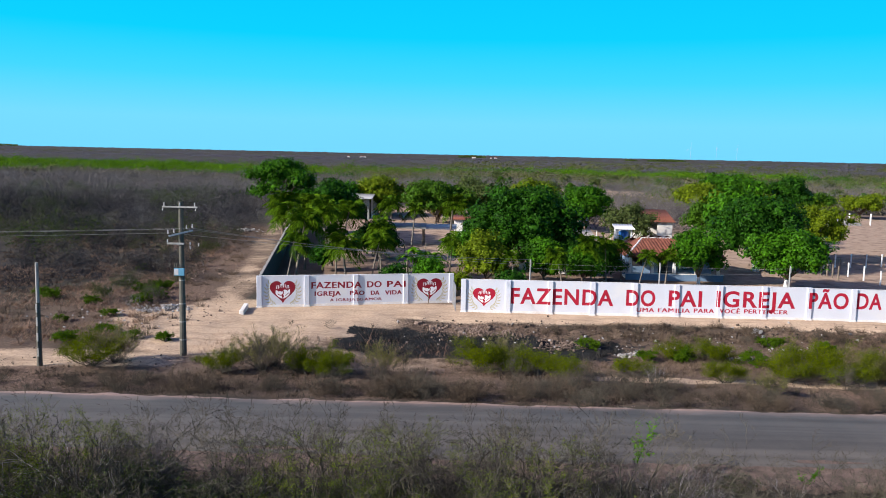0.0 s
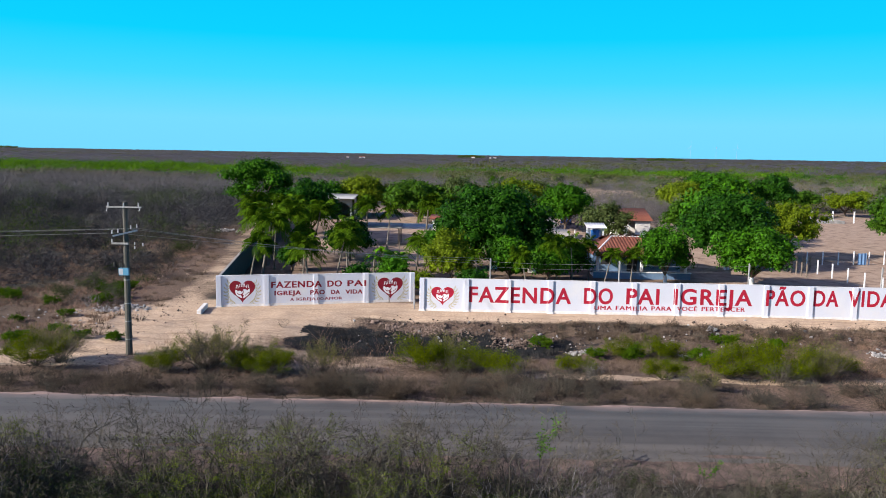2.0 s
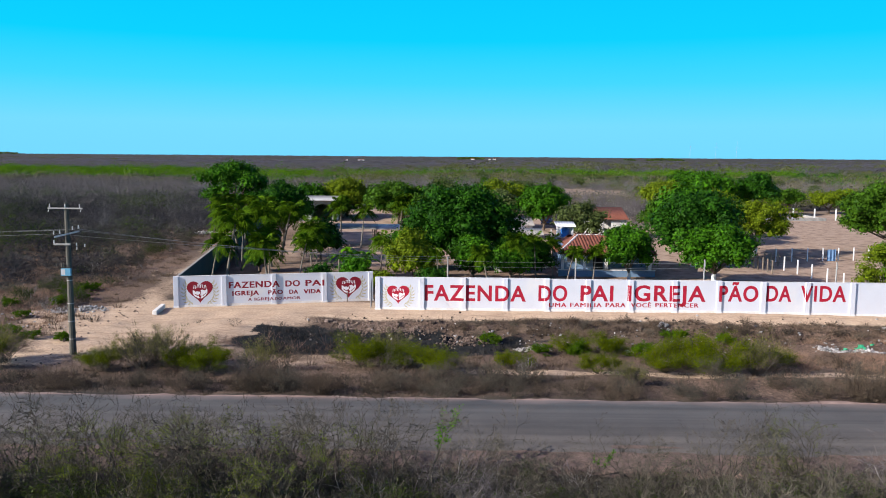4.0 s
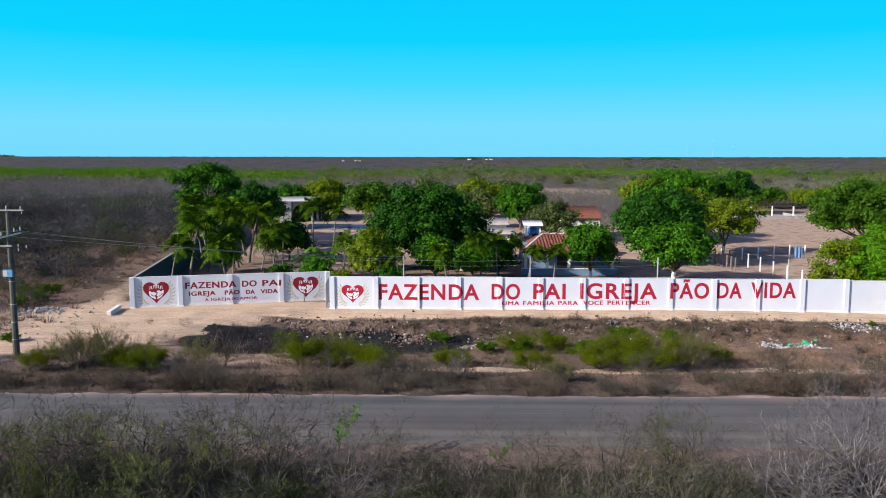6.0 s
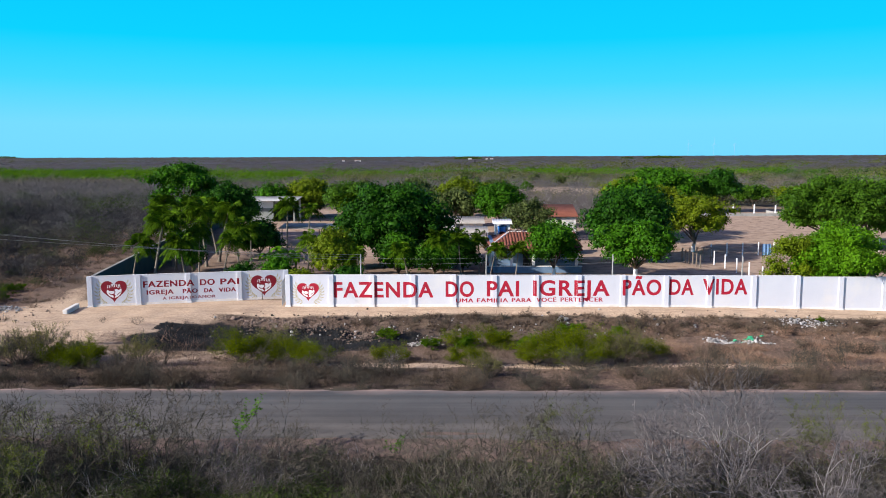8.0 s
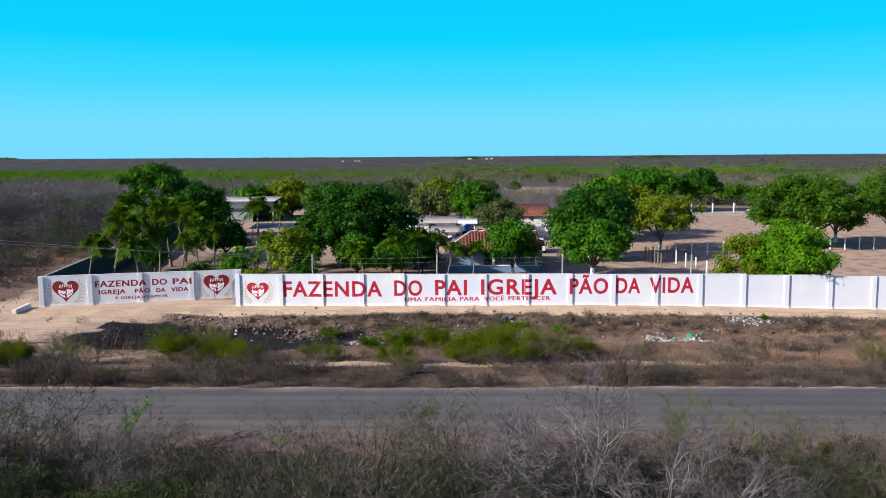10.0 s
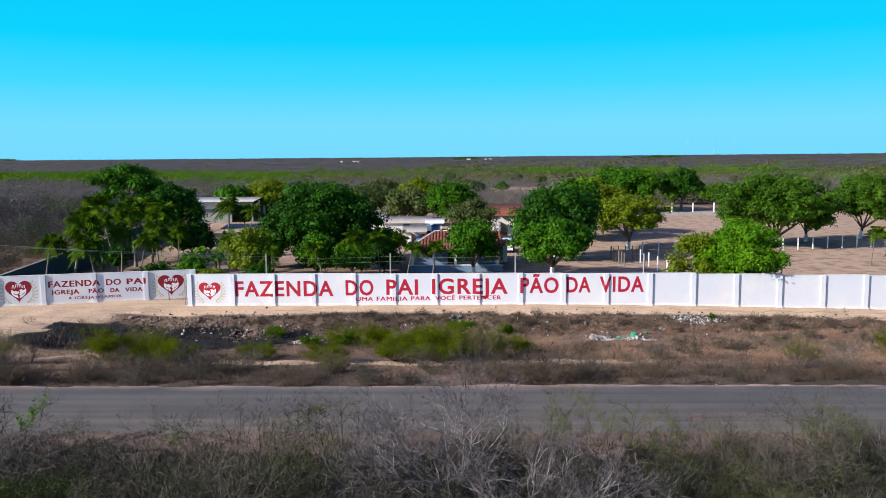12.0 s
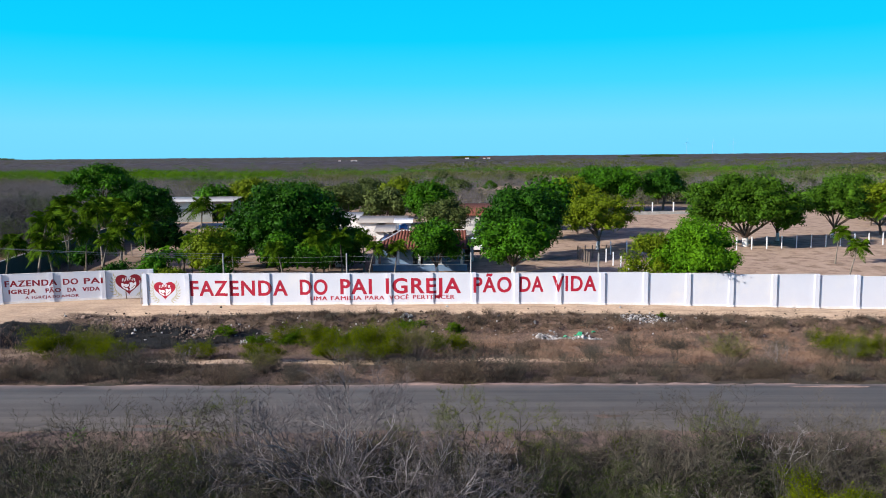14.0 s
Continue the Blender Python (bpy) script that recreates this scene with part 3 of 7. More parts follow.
def wall_run(name, label, m, stations, tops, drop, pil_w=PIL_W):
    """A plastered wall of panels between proud pilasters; local x along it, local -y its front."""
    w = thing(name, m, label, "wall", kind="structure")
    for i in range(len(stations) - 1):
        a, b = stations[i] + pil_w / 2, stations[i + 1] - pil_w / 2
        lo = min(drop(a), drop(b))
        part("panel", box_bm(a, b, 0, 0.15, lo - 0.5, tops[i]), M_WHITE, w)
        part("plinth", box_bm(a, b, -0.03, -0.002, lo - 0.5, lo + 0.17, bevel=0.008), M_PLINTH, w, "dusty white base strip")
        part("coping", box_bm(a, b, -0.012, 0.162, tops[i] + 0.001, tops[i] + 0.035, bevel=0.008), M_COPING, w, "weathered top edge")
    for i, s in enumerate(stations):
        top = max(tops[max(0, i - 1)], tops[min(i, len(tops) - 1)]) + 0.03
        bm = box_bm(s - pil_w / 2, s + pil_w / 2, -PIL_D, 0.17, drop(s) - 0.6, top, bevel=0.012)
        part("pilaster", bm, M_WHITE, w)
        part("footing", box_bm(s - pil_w / 2 - 0.05, s + pil_w / 2 + 0.05, -PIL_D - 0.05, -PIL_D - 0.002 + 0.05, drop(s) - 0.5, drop(s) + 0.1, bevel=0.01), M_PLINTH, w, "dusty white foot")
    return w


wall_front = wall_run("wall_front", "long white plastered wall with red painted lettering", pose(0, WALL_Y, 0), PIL, TOPS, lambda x: float(wall_drop(x)))
LEFT = [0.0, 3.48, 7.18, 11.05, 14.7]
LEFT_M = pose(-15.3, 57.62, 0, 0, 0, math.degrees(math.atan2(3.9, 14.4)))
wall_gate = wall_run("wall_gate", "angled white plastered wall with painted hearts and lettering", LEFT_M, LEFT, [2.33, 2.32, 2.3, 2.28], lambda x: 0.0)


def painted(name, wall, stations, tris, material, label="", lift=0.0014, bold=0.0):
    """Flat paint on a wall: triangles in the wall's x, z, laid on panels and on the proud pilasters alike. bold: a second and third coat to the sides."""
    v, f, n = [], [], 0
    for shift, up in (((0, 0), (-bold, 0.0003), (bold, 0.0006)) if bold else ((0, 0),)):
        v, f, n = coat([[(p[0] + shift, p[1]) for p in t] for t in tris], stations, lift + up, v, f, n)
    return part_mesh(name, mesh_of(name, v, f, material), wall, label)


def coat(tris, stations, lift, v, f, n):
    bm = bmesh.new()
    for tri in tris:
        bm.faces.new([bm.verts.new((p[0], 0, p[1])) for p in tri])
    for s in stations:
        for e in (s - PIL_W / 2, s + PIL_W / 2):
            bmesh.ops.bisect_plane(bm, geom=bm.verts[:] + bm.edges[:] + bm.faces[:], plane_co=(e, 0, 0), plane_no=(1, 0, 0))
    bmesh.ops.triangulate(bm, faces=bm.faces[:])
    for face in bm.faces:
        c = face.calc_center_median()
        y = -lift - (PIL_D if any(abs(c.x - s) < PIL_W / 2 for s in stations) else 0)
        vs = [(q.co.x, y, q.co.z) for q in face.verts]
        if face.normal.y > 0:
            vs.reverse()
        v += vs
        f.append((n, n + 1, n + 2))
        n += 3
    bm.free()
    return v, f, n


def text_tris(body, x0, x1, z0, z1, weight=0.022):
    """The triangles of a word, fitted between x0 and x1 and, its capitals, between z0 and z1."""
    cu = bpy.data.curves.new("word", "FONT")
    cu.body, cu.offset, cu.resolution_u, cu.space_character = body, weight, 4, 1.12
    ob = bpy.data.objects.new("word", cu)
    scene.collection.objects.link(ob)
    me = bpy.data.meshes.new_from_object(ob.evaluated_get(bpy.context.evaluated_depsgraph_get()))
    me.calc_loop_triangles()
    co = np.array([v.co[:2] for v in me.vertices])
    tris = [[co[i] for i in t.vertices] for t in me.loop_triangles]
    bpy.data.objects.remove(ob)
    bpy.data.curves.remove(cu)
    bpy.data.meshes.remove(me)
    lo, hi = co[:, 0].min(), co[:, 0].max()
    cap0, cap1 = -weight, 0.729 + weight
    return [[((p[0] - lo) / (hi - lo) * (x1 - x0) + x0, (p[1] - cap0) / (cap1 - cap0) * (z1 - z0) + z0) for p in t] for t in tris]


def sz(x):
    return 0.0088 * (x - 3.3)


for body, x0, x1 in [("FAZENDA", 3.34, 10.88), ("DO", 11.82, 13.95), ("PAI", 14.94, 17.36), ("IGREJA", 18.43, 24.19), ("PÃO", 25.15, 28.05), ("DA", 28.66, 30.48), ("VIDA", 31.16, 34.5)]:
    z = sz((x0 + x1) / 2)
    painted("lettering", wall_front, PIL, text_tris(body, x0, x1, 0.67 + z, 1.94 + z, 0.022), M_RED, "large red painted capitals", bold=0.008)
for body, x0, x1 in [("UMA", 12.61, 13.9), ("FAMILIA", 14.2, 16.53), ("PARA", 16.83, 18.29), ("VOCÊ", 18.7, 20.17), ("PERTENCER", 20.52, 23.68)]:
    z = 0.0085 * ((x0 + x1) / 2 - 13)
    painted("lettering", wall_front, PIL, text_tris(body, x0, x1, 0.32 + z, 0.65 + z, 0.0), M_RED, "small red painted capitals", bold=0.02)
for body, x0, x1, z0, z1 in [("FAZENDA", 3.84, 7.62, 1.33, 1.85), ("DO", 8.06, 9.16, 1.33, 1.84), ("PAI", 9.6, 11.02, 1.33, 1.83),
                             ("IGREJA", 4.08, 6.05, 0.76, 1.13), ("PÃO", 6.75, 7.85, 0.76, 1.12), ("DA", 8.35, 9.0, 0.75, 1.1), ("VIDA", 9.45, 10.76, 0.74, 1.09),
                             ("A", 5.25, 5.5, 0.32, 0.56), ("IGREJA", 5.72, 7.15, 0.32, 0.56), ("DO", 7.27, 7.75, 0.32, 0.55), ("AMOR", 7.85, 9.18, 0.32, 0.55)]:
    painted("lettering", wall_gate, LEFT, text_tris(body, x0, x1, z0, z1, 0.02 if z1 - z0 > 0.3 else 0.0), M_DARKRED, "dark red painted capitals", bold=0.014)


def fan(pts):
    c = np.mean(pts, axis=0)
    return [[c, pts[i], pts[(i + 1) % len(pts)]] for i in range(len(pts))]


def emblem(wall, stations, cx, cz, w, h, red):
    """A red heart with two white embracing shapes and a wavy bar, between two pale wheat-coloured sprays."""
    t = np.linspace(0, 2 * math.pi, 49)[:-1]
    hx, hz = 16 * np.sin(t) ** 3, 13 * np.cos(t) - 5 * np.cos(2 * t) - 2 * np.cos(3 * t) - np.cos(4 * t)
    hz = (hz - hz.min()) / (hz.max() - hz.min()) - 0.5
    painted("heart", wall, stations, fan(np.stack([cx + hx / 32 * w, cz + hz * h], -1)), red, "painted red heart", 0.0018)

    def band(mx, mz, th):
        """A curved stroke along a centre line, thick by th, in shares of the heart."""
        mx, mz, th = np.asarray(mx), np.asarray(mz), np.asarray(th)
        d = unit(np.stack([np.gradient(mx), np.gradient(mz)], -1))
        p = np.stack([cx + (mx - d[:, 1] * th) * w, cz + (mz + d[:, 0] * th) * h], -1)
        q = np.stack([cx + (mx + d[:, 1] * th) * w, cz + (mz - d[:, 0] * th) * h], -1)
        return [tr for i in range(len(mx) - 1) for tr in ([p[i], q[i], q[i + 1]], [p[i], q[i + 1], p[i + 1]])]

    def disc(ox, oz, r):
        a = np.linspace(0, 2 * math.pi, 17)[:-1]
        return fan(np.stack([cx + (ox + r * np.cos(a)) * w, cz + (oz + r * 1.15 * np.sin(a)) * h], -1))
    s = np.linspace(0, 1, 12)
    left = band(-0.25 + 0.22 * s ** 1.5, 0.1 - 0.36 * s, 0.018 + 0.06 * np.sin(s * math.pi))
    right = band(0.26 - 0.23 * s ** 1.5, 0.13 - 0.4 * s, 0.018 + 0.055 * np.sin(s * math.pi))
    painted("emblem_stroke", wall, stations, left, M_LOGOWHITE, "white curved stroke", 0.0024)
    painted("emblem_stroke", wall, stations, right, M_LOGOWHITE, "white curved stroke", 0.0027)
    painted("emblem_stroke", wall, stations, disc(0.09, -0.02, 0.12), M_LOGOWHITE, "white round shape", 0.003)
    painted("emblem_stroke", wall, stations, disc(-0.11, -0.05, 0.09), M_LOGOWHITE, "white round shape", 0.0033)
    painted("emblem_notch", wall, stations, band(-0.2 + 0.22 * s, -0.06 - 0.07 * np.sin(s * 3.1), 0.018 + 0 * s), red, "thin red gap between the white shapes", 0.0036)
    painted("emblem_notch", wall, stations, band(-0.01 + 0.04 * np.sin(s * 3.1), 0.1 - 0.22 * s, 0.024 - 0.012 * s), red, "thin red gap between the white shapes", 0.0039)
    painted("emblem_notch", wall, stations, band(0.24 - 0.14 * s, -0.02 - 0.14 * s, 0.014 + 0 * s), red, "thin red gap between the white shapes", 0.0042)
    for k, (bx, bz) in enumerate(((-0.2, 0.245), (-0.07, 0.285), (0.065, 0.285), (0.2, 0.245))):
        bar = []
        for sd in (-1, 1):
            bar += fan([(cx + (bx + sd * px) * w, cz + (bz + pz) * h) for px, pz in ((0.028, -0.075), (0.054, -0.075), (0.034, 0.075), (0.008, 0.075))])
        painted("emblem_bar", wall, stations, bar, M_LOGOWHITE, "small white painted bars", 0.003 + 0.0001 * k)
    sprays = []

    def blade(px, pz, dx, dz, ln, th):
        return [[(px, pz), (px + dx * ln * 0.5 - dz * th, pz + dz * ln * 0.5 + dx * th), (px + dx * ln, pz + dz * ln)], [(px, pz), (px + dx * ln, pz + dz * ln), (px + dx * ln * 0.5 + dz * th, pz + dz * ln * 0.5 - dx * th)]]
    for side in (-1, 1):
        for k in range(9):
            u = k / 8
            a = -1.35 + 1.95 * u
            px, pz = cx + side * (0.16 + 0.45 * math.cos(a)) * w, cz + (0.02 + 0.6 * math.sin(a)) * h
            d = a + math.pi / 2
            for turn in (-0.75, 0.7):
                sprays += blade(px, pz, side * math.cos(d + turn), math.sin(d + turn), 0.2 * w, 0.026 * w)
            sprays += blade(px, pz, side * math.cos(d), math.sin(d), 0.12 * w, 0.012 * w)
    painted("leafy_spray", wall, stations, sprays, M_GOLD, "pale gold leafy sprays", 0.0012)


emblem(wall_front, PIL, 1.36, 1.12, 1.68, 1.4, M_RED)
emblem(wall_gate, LEFT, 1.72, 1.1, 1.88, 1.7, M_DARKRED)
emblem(wall_gate, LEFT, 12.95, 1.1, 2.0, 1.7, M_DARKRED)

# the long side wall of the compound, in shade, which also deepens its base colour
side = thing("wall_side", pose(-15.3, 57.75, 0, 0, 0, 99.2), "long cement wall with shade in its dark green and concrete posts", "wall", kind="structure")
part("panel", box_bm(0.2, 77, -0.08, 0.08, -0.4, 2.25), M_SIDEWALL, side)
for k in range(1, 26):
    part("post", box_bm(k * 3 - 0.08, k * 3 + 0.08, 0.084, 0.2, -0.4, 2.22, bevel=0.01), M_CONCRETE, side, "grey concrete post")
part("coping", box_bm(0.2, 77, -0.1, 0.1, 2.252, 2.31, bevel=0.01), M_CONCRETE, side, "pale top edge")

# ---- vegetation builders ----
def branching(rng, stems, length, levels, kids, side, spread, lift, r0, shrink=0.74, tilt=0.5, bend=0.2):
    """Limbs of a branching plant at the origin, unbroken from the foot to the twig tips: starts, ends, radii and the order of each piece."""
    ang = rng.uniform(0, 6.28, stems)
    out_by = tilt * np.sqrt(rng.uniform(0.05, 1.2, stems))
    d = unit(np.stack([np.cos(ang) * out_by, np.sin(ang) * out_by, np.ones(stems)], -1) + rng.normal(0, 0.15, (stems, 3)))
    p, L, r = rng.normal(0, 0.08, (stems, 3)) * [1, 1, 0], length * rng.uniform(0.75, 1.2, stems), np.full(stems, r0)
    out = []
    for lv in range(levels):
        subs, q, dd, joints = (2 if lv == levels - 1 else 3), p, d, []
        for k in range(subs):
            dd = unit(dd + rng.normal(0, bend, dd.shape) + [0, 0, lift * 0.4])
            e = q + dd * (L / subs)[:, None] * rng.uniform(0.75, 1.25, (len(q), 1))
            out.append((q, e, r * (1 - 0.3 * k / subs), r * (1 - 0.3 * (k + 1) / subs), np.full(len(q), lv)))
            joints.append((e, dd))
            q = e
        if lv == levels - 1:
            break
        pn, dn, Ln, rn = [], [], [], []
        rep = np.repeat(np.arange(len(p)), rng.choice(kids, len(p)))
        for (e, dr), pick, wild in [(joints[-1], rep, 1.0)] + [(j, np.flatnonzero(rng.random(len(p)) < side), 1.5) for j in joints[:-1]]:
            pn.append(e[pick])
            dn.append(unit(dr[pick] + rng.normal(0, spread * wild, (len(pick), 3)) + [0, 0, lift * 0.5]))
            Ln.append(L[pick] * shrink * rng.uniform(0.7, 1.15, len(pick)))
            rn.append(r[pick] * 0.62)
        p, d, L, r = np.concatenate(pn), np.concatenate(dn), np.concatenate(Ln), np.concatenate(rn)
    return [np.concatenate([o[i] for o in out]) for i in range(5)]


def shrub_meshes(seed, h, leafy=0.0, leaf_mat=None, stems=7, levels=5, tilt=0.75, twig=M_TWIG, r0=0.022, kids=(2, 2, 3), side=0.4, leaf_len=0.06, spread=0.42, loose=0.03, lift=0.1, shrink=0.74, fine=0.0034, bare=0.0, bend=0.2, limbs=2):
    """A bare or thinly leaved shrub: the mesh of its limbs, of its twigs, and of its leaves, if it has any."""
    rng = np.random.default_rng(seed)
    a, b, ra, rb, lv = branching(rng, stems, h * 0.34, levels, kids, side, spread, lift, r0, shrink, tilt, bend)
    s = h / max(np.percentile(b[:, 2], 99), 0.1)
    a, b = a * s, b * s
    a[:, 2], b[:, 2] = np.maximum(a[:, 2], -0.02), np.maximum(b[:, 2], 0.03)
    thick = lv < limbs
    stout, slim = twig if isinstance(twig, tuple) else (twig, twig)
    w = unit(np.cross(b - a, rng.normal(0, 1, a.shape)))[~thick] * np.maximum(ra[~thick], fine)[:, None]
    thin = np.stack([a[~thick] - w, a[~thick] + w, b[~thick] + w * 0.8, b[~thick] - w * 0.8], 1).reshape(-1, 3)
    v, f = tubes(a[thick], b[thick], ra[thick], np.maximum(rb[thick], fine), 4)
    wood = mesh_of("limbwork", v, f, stout), mesh_of("twigwork", thin, np.arange(len(thin)).reshape(-1, 4), slim)
    if not leafy:
        return wood, None
    last = np.flatnonzero(lv >= levels - 2)
    n = int(len(last) * leafy)
    pick = rng.choice(last, n)
    c = a[pick] + (b[pick] - a[pick]) * rng.random((n, 1)) + rng.normal(0, loose * h, (n, 3)) * [1, 1, 0.6]
    c = c[c[:, 2] > bare * h * rng.uniform(0.7, 1.2, n)]
    c[:, 2] = np.maximum(c[:, 2], 0.08)
    n = len(c)
    lv_, lf = leaf_tris(rng, c, np.tile([[0, 0, 1.0]], (n, 1)), leaf_len, leaf_len * 0.6, 0.7)
    return wood, mesh_of("foliage", lv_, lf, leaf_mat)


def place_shrub(meshes, x, y, rz, s, label, name="dry_shrub", group="roadside shrubs", sink=0.04, sz=1.0):
    wood, green = meshes
    ob = thing(name, pose(x, y, float(ground_z(x, y)) - sink, 0, 0, rz), label, "shrub", group)
    ob.scale = (s, s, s * sz)
    part_mesh("limbwork", wood[0], ob)
    part_mesh("twigwork", wood[1], ob, kind="stuff")
    if green:
        part_mesh("foliage", green, ob, "thin green leaves")
    return ob


def crown_mesh(rng, blobs, density, ll, lw, material, name="crown", core=0.6):
    """A crown of clumps: sprigs of small leaves over lumpy clump surfaces, with an inner mass of foliage."""
    ico = bmesh.new()
    bmesh.ops.create_icosphere(ico, subdivisions=1, radius=1.0)
    iv = np.array([v.co for v in ico.verts])
    itri = np.array([[v.index for v in f.verts] for f in ico.faces])
    ico.free()
    pieces = []
    for cx, cy, cz, r in blobs:
        n = max(8, int(density * 4 * math.pi * r * r * 0.55))
        d = unit(rng.normal(0, 1, (n, 3)))
        d[:, 2] = np.where(d[:, 2] < -0.5, -d[:, 2] * 0.6, d[:, 2])
        d = unit(d)
        rad = r * rng.uniform(0.84, 1.1, (n, 1)) * (1 + 0.2 * np.sin(d[:, :1] * 7 + cx) * np.sin(d[:, 1:2] * 6 + cy))
        c = np.array([cx, cy, cz]) + d * rad * [1, 1, 0.85]
        k = 3                                          # leaves in a sprig
        c = np.repeat(c, k, 0) + rng.normal(0, ll * 0.38, (n * k, 3))
        pieces.append(leaf_tris(rng, c, np.repeat(d, k, 0) + [0, 0, 0.3], ll * 0.72, lw * 0.78, 0.42))
        q = core * r * (1 + 0.18 * np.sin(iv[:, :1] * 5 + cz) + rng.normal(0, 0.05, (len(iv), 1)))
        pieces.append((np.array([cx, cy, cz]) + iv * q * [1, 1, 0.8], itri))
    v, f = join(*pieces)
    return mesh_of(name, v, f, material)


def tree(x, y, h, w, low, material, label, seed, clump=1.0, density=9.0, ll=0.42, lw=0.2, lime=True, trunk_r=0.2, name="tree", core=0.6, gaps=0.0, group="", bark=None, depth=None, top=1.0):
    """A tree of height h and crown width w whose crown begins at low: trunk, limbs, whitewash and a clumped crown."""
    rng = np.random.default_rng(seed)
    z0 = float(ground_z(x, y))
    ob = thing(name, pose(x, y, z0), label, "tree", group)
    rx_, ry_, rz_ = w / 2, (depth or w) / 2, (h - low) / 2
    cz = low + rz_
    n = int(max(14, 7.5 * (rx_ * ry_ * rz_) ** 0.62 / clump ** 1.5))
    d = unit(rng.normal(0, 1, (n, 3)))
    d[:, 2] = np.where((d[:, 2] < -0.75), -d[:, 2], d[:, 2])
    k = rng.uniform(0.56, 1.1, (n, 1))
    c = d * k * np.array([rx_ - clump * 0.6, ry_ - clump * 0.6, rz_ - clump * 0.5]) + [0, 0, cz]
    c[:, :2] *= (1 + 0.1 * rng.normal(0, 1, (n, 1)))
    if gaps:
        c = c[rng.random(n) > gaps]
    inner = np.array([[rng.normal(0, 0.25) * rx_, rng.normal(0, 0.25) * ry_, cz + rng.normal(0, 0.15) * rz_] for _ in range(max(3, len(c) // 6))])
    blobs = [(*p, clump * rng.uniform(0.7, 1.3)) for p in c] + ([] if gaps else [(*p, clump * 1.35) for p in inner])
    fork = max(low * 0.75, 0.7)
    bend = rng.normal(0, 0.12, 2) * fork
    f0 = np.array([bend[0], bend[1], fork])
    pts = [np.array([0, 0, -0.15]), f0 * 0.5 * [0.6, 0.6, 1], f0]
    v, f = tubes(pts[:-1], pts[1:], [trunk_r * 1.25, trunk_r], [trunk_r, trunk_r * 0.85], 8)
    tr = part_mesh("trunk", mesh_of("trunk", v, f, bark or M_BARK, smooth=True), ob)
    ends = c[rng.choice(len(c), min(len(c), 9), replace=False)]
    mids = (f0 + ends) / 2 + rng.normal(0, 0.2, ends.shape) * [1, 1, 0.4]
    a = np.concatenate([np.repeat(f0[None], len(ends), 0), mids])
    b = np.concatenate([mids, ends])
    v, f = tubes(a, b, np.r_[np.full(len(ends), trunk_r * 0.55), np.full(len(ends), trunk_r * 0.33)], np.r_[np.full(len(ends), trunk_r * 0.33), np.full(len(ends), trunk_r * 0.12)], 6)
    part_mesh("limbwork", mesh_of("limbwork", v, f, bark or M_BARK, smooth=True), ob)
    if lime:
        lh = min(1.05, fork)
        v, f = tubes([pts[0], pts[1] * min(1, lh / max(pts[1][2], 0.01))], [pts[1] * min(1, lh / max(pts[1][2], 0.01)), pts[1] + (f0 - pts[1]) * max(0.02, min(1, (lh - pts[1][2]) / max(fork - pts[1][2], 0.01)))],
                     [trunk_r * 1.31, trunk_r * 1.07], [trunk_r * 1.07, trunk_r * 1.02], 8)
        part_mesh("whitewash", mesh_of("whitewash", v, f, M_LIME, smooth=True), tr, "whitewashed lower trunk")
    part_mesh("crown", crown_mesh(rng, blobs, density, ll, lw, material, core=core), ob)
    return ob


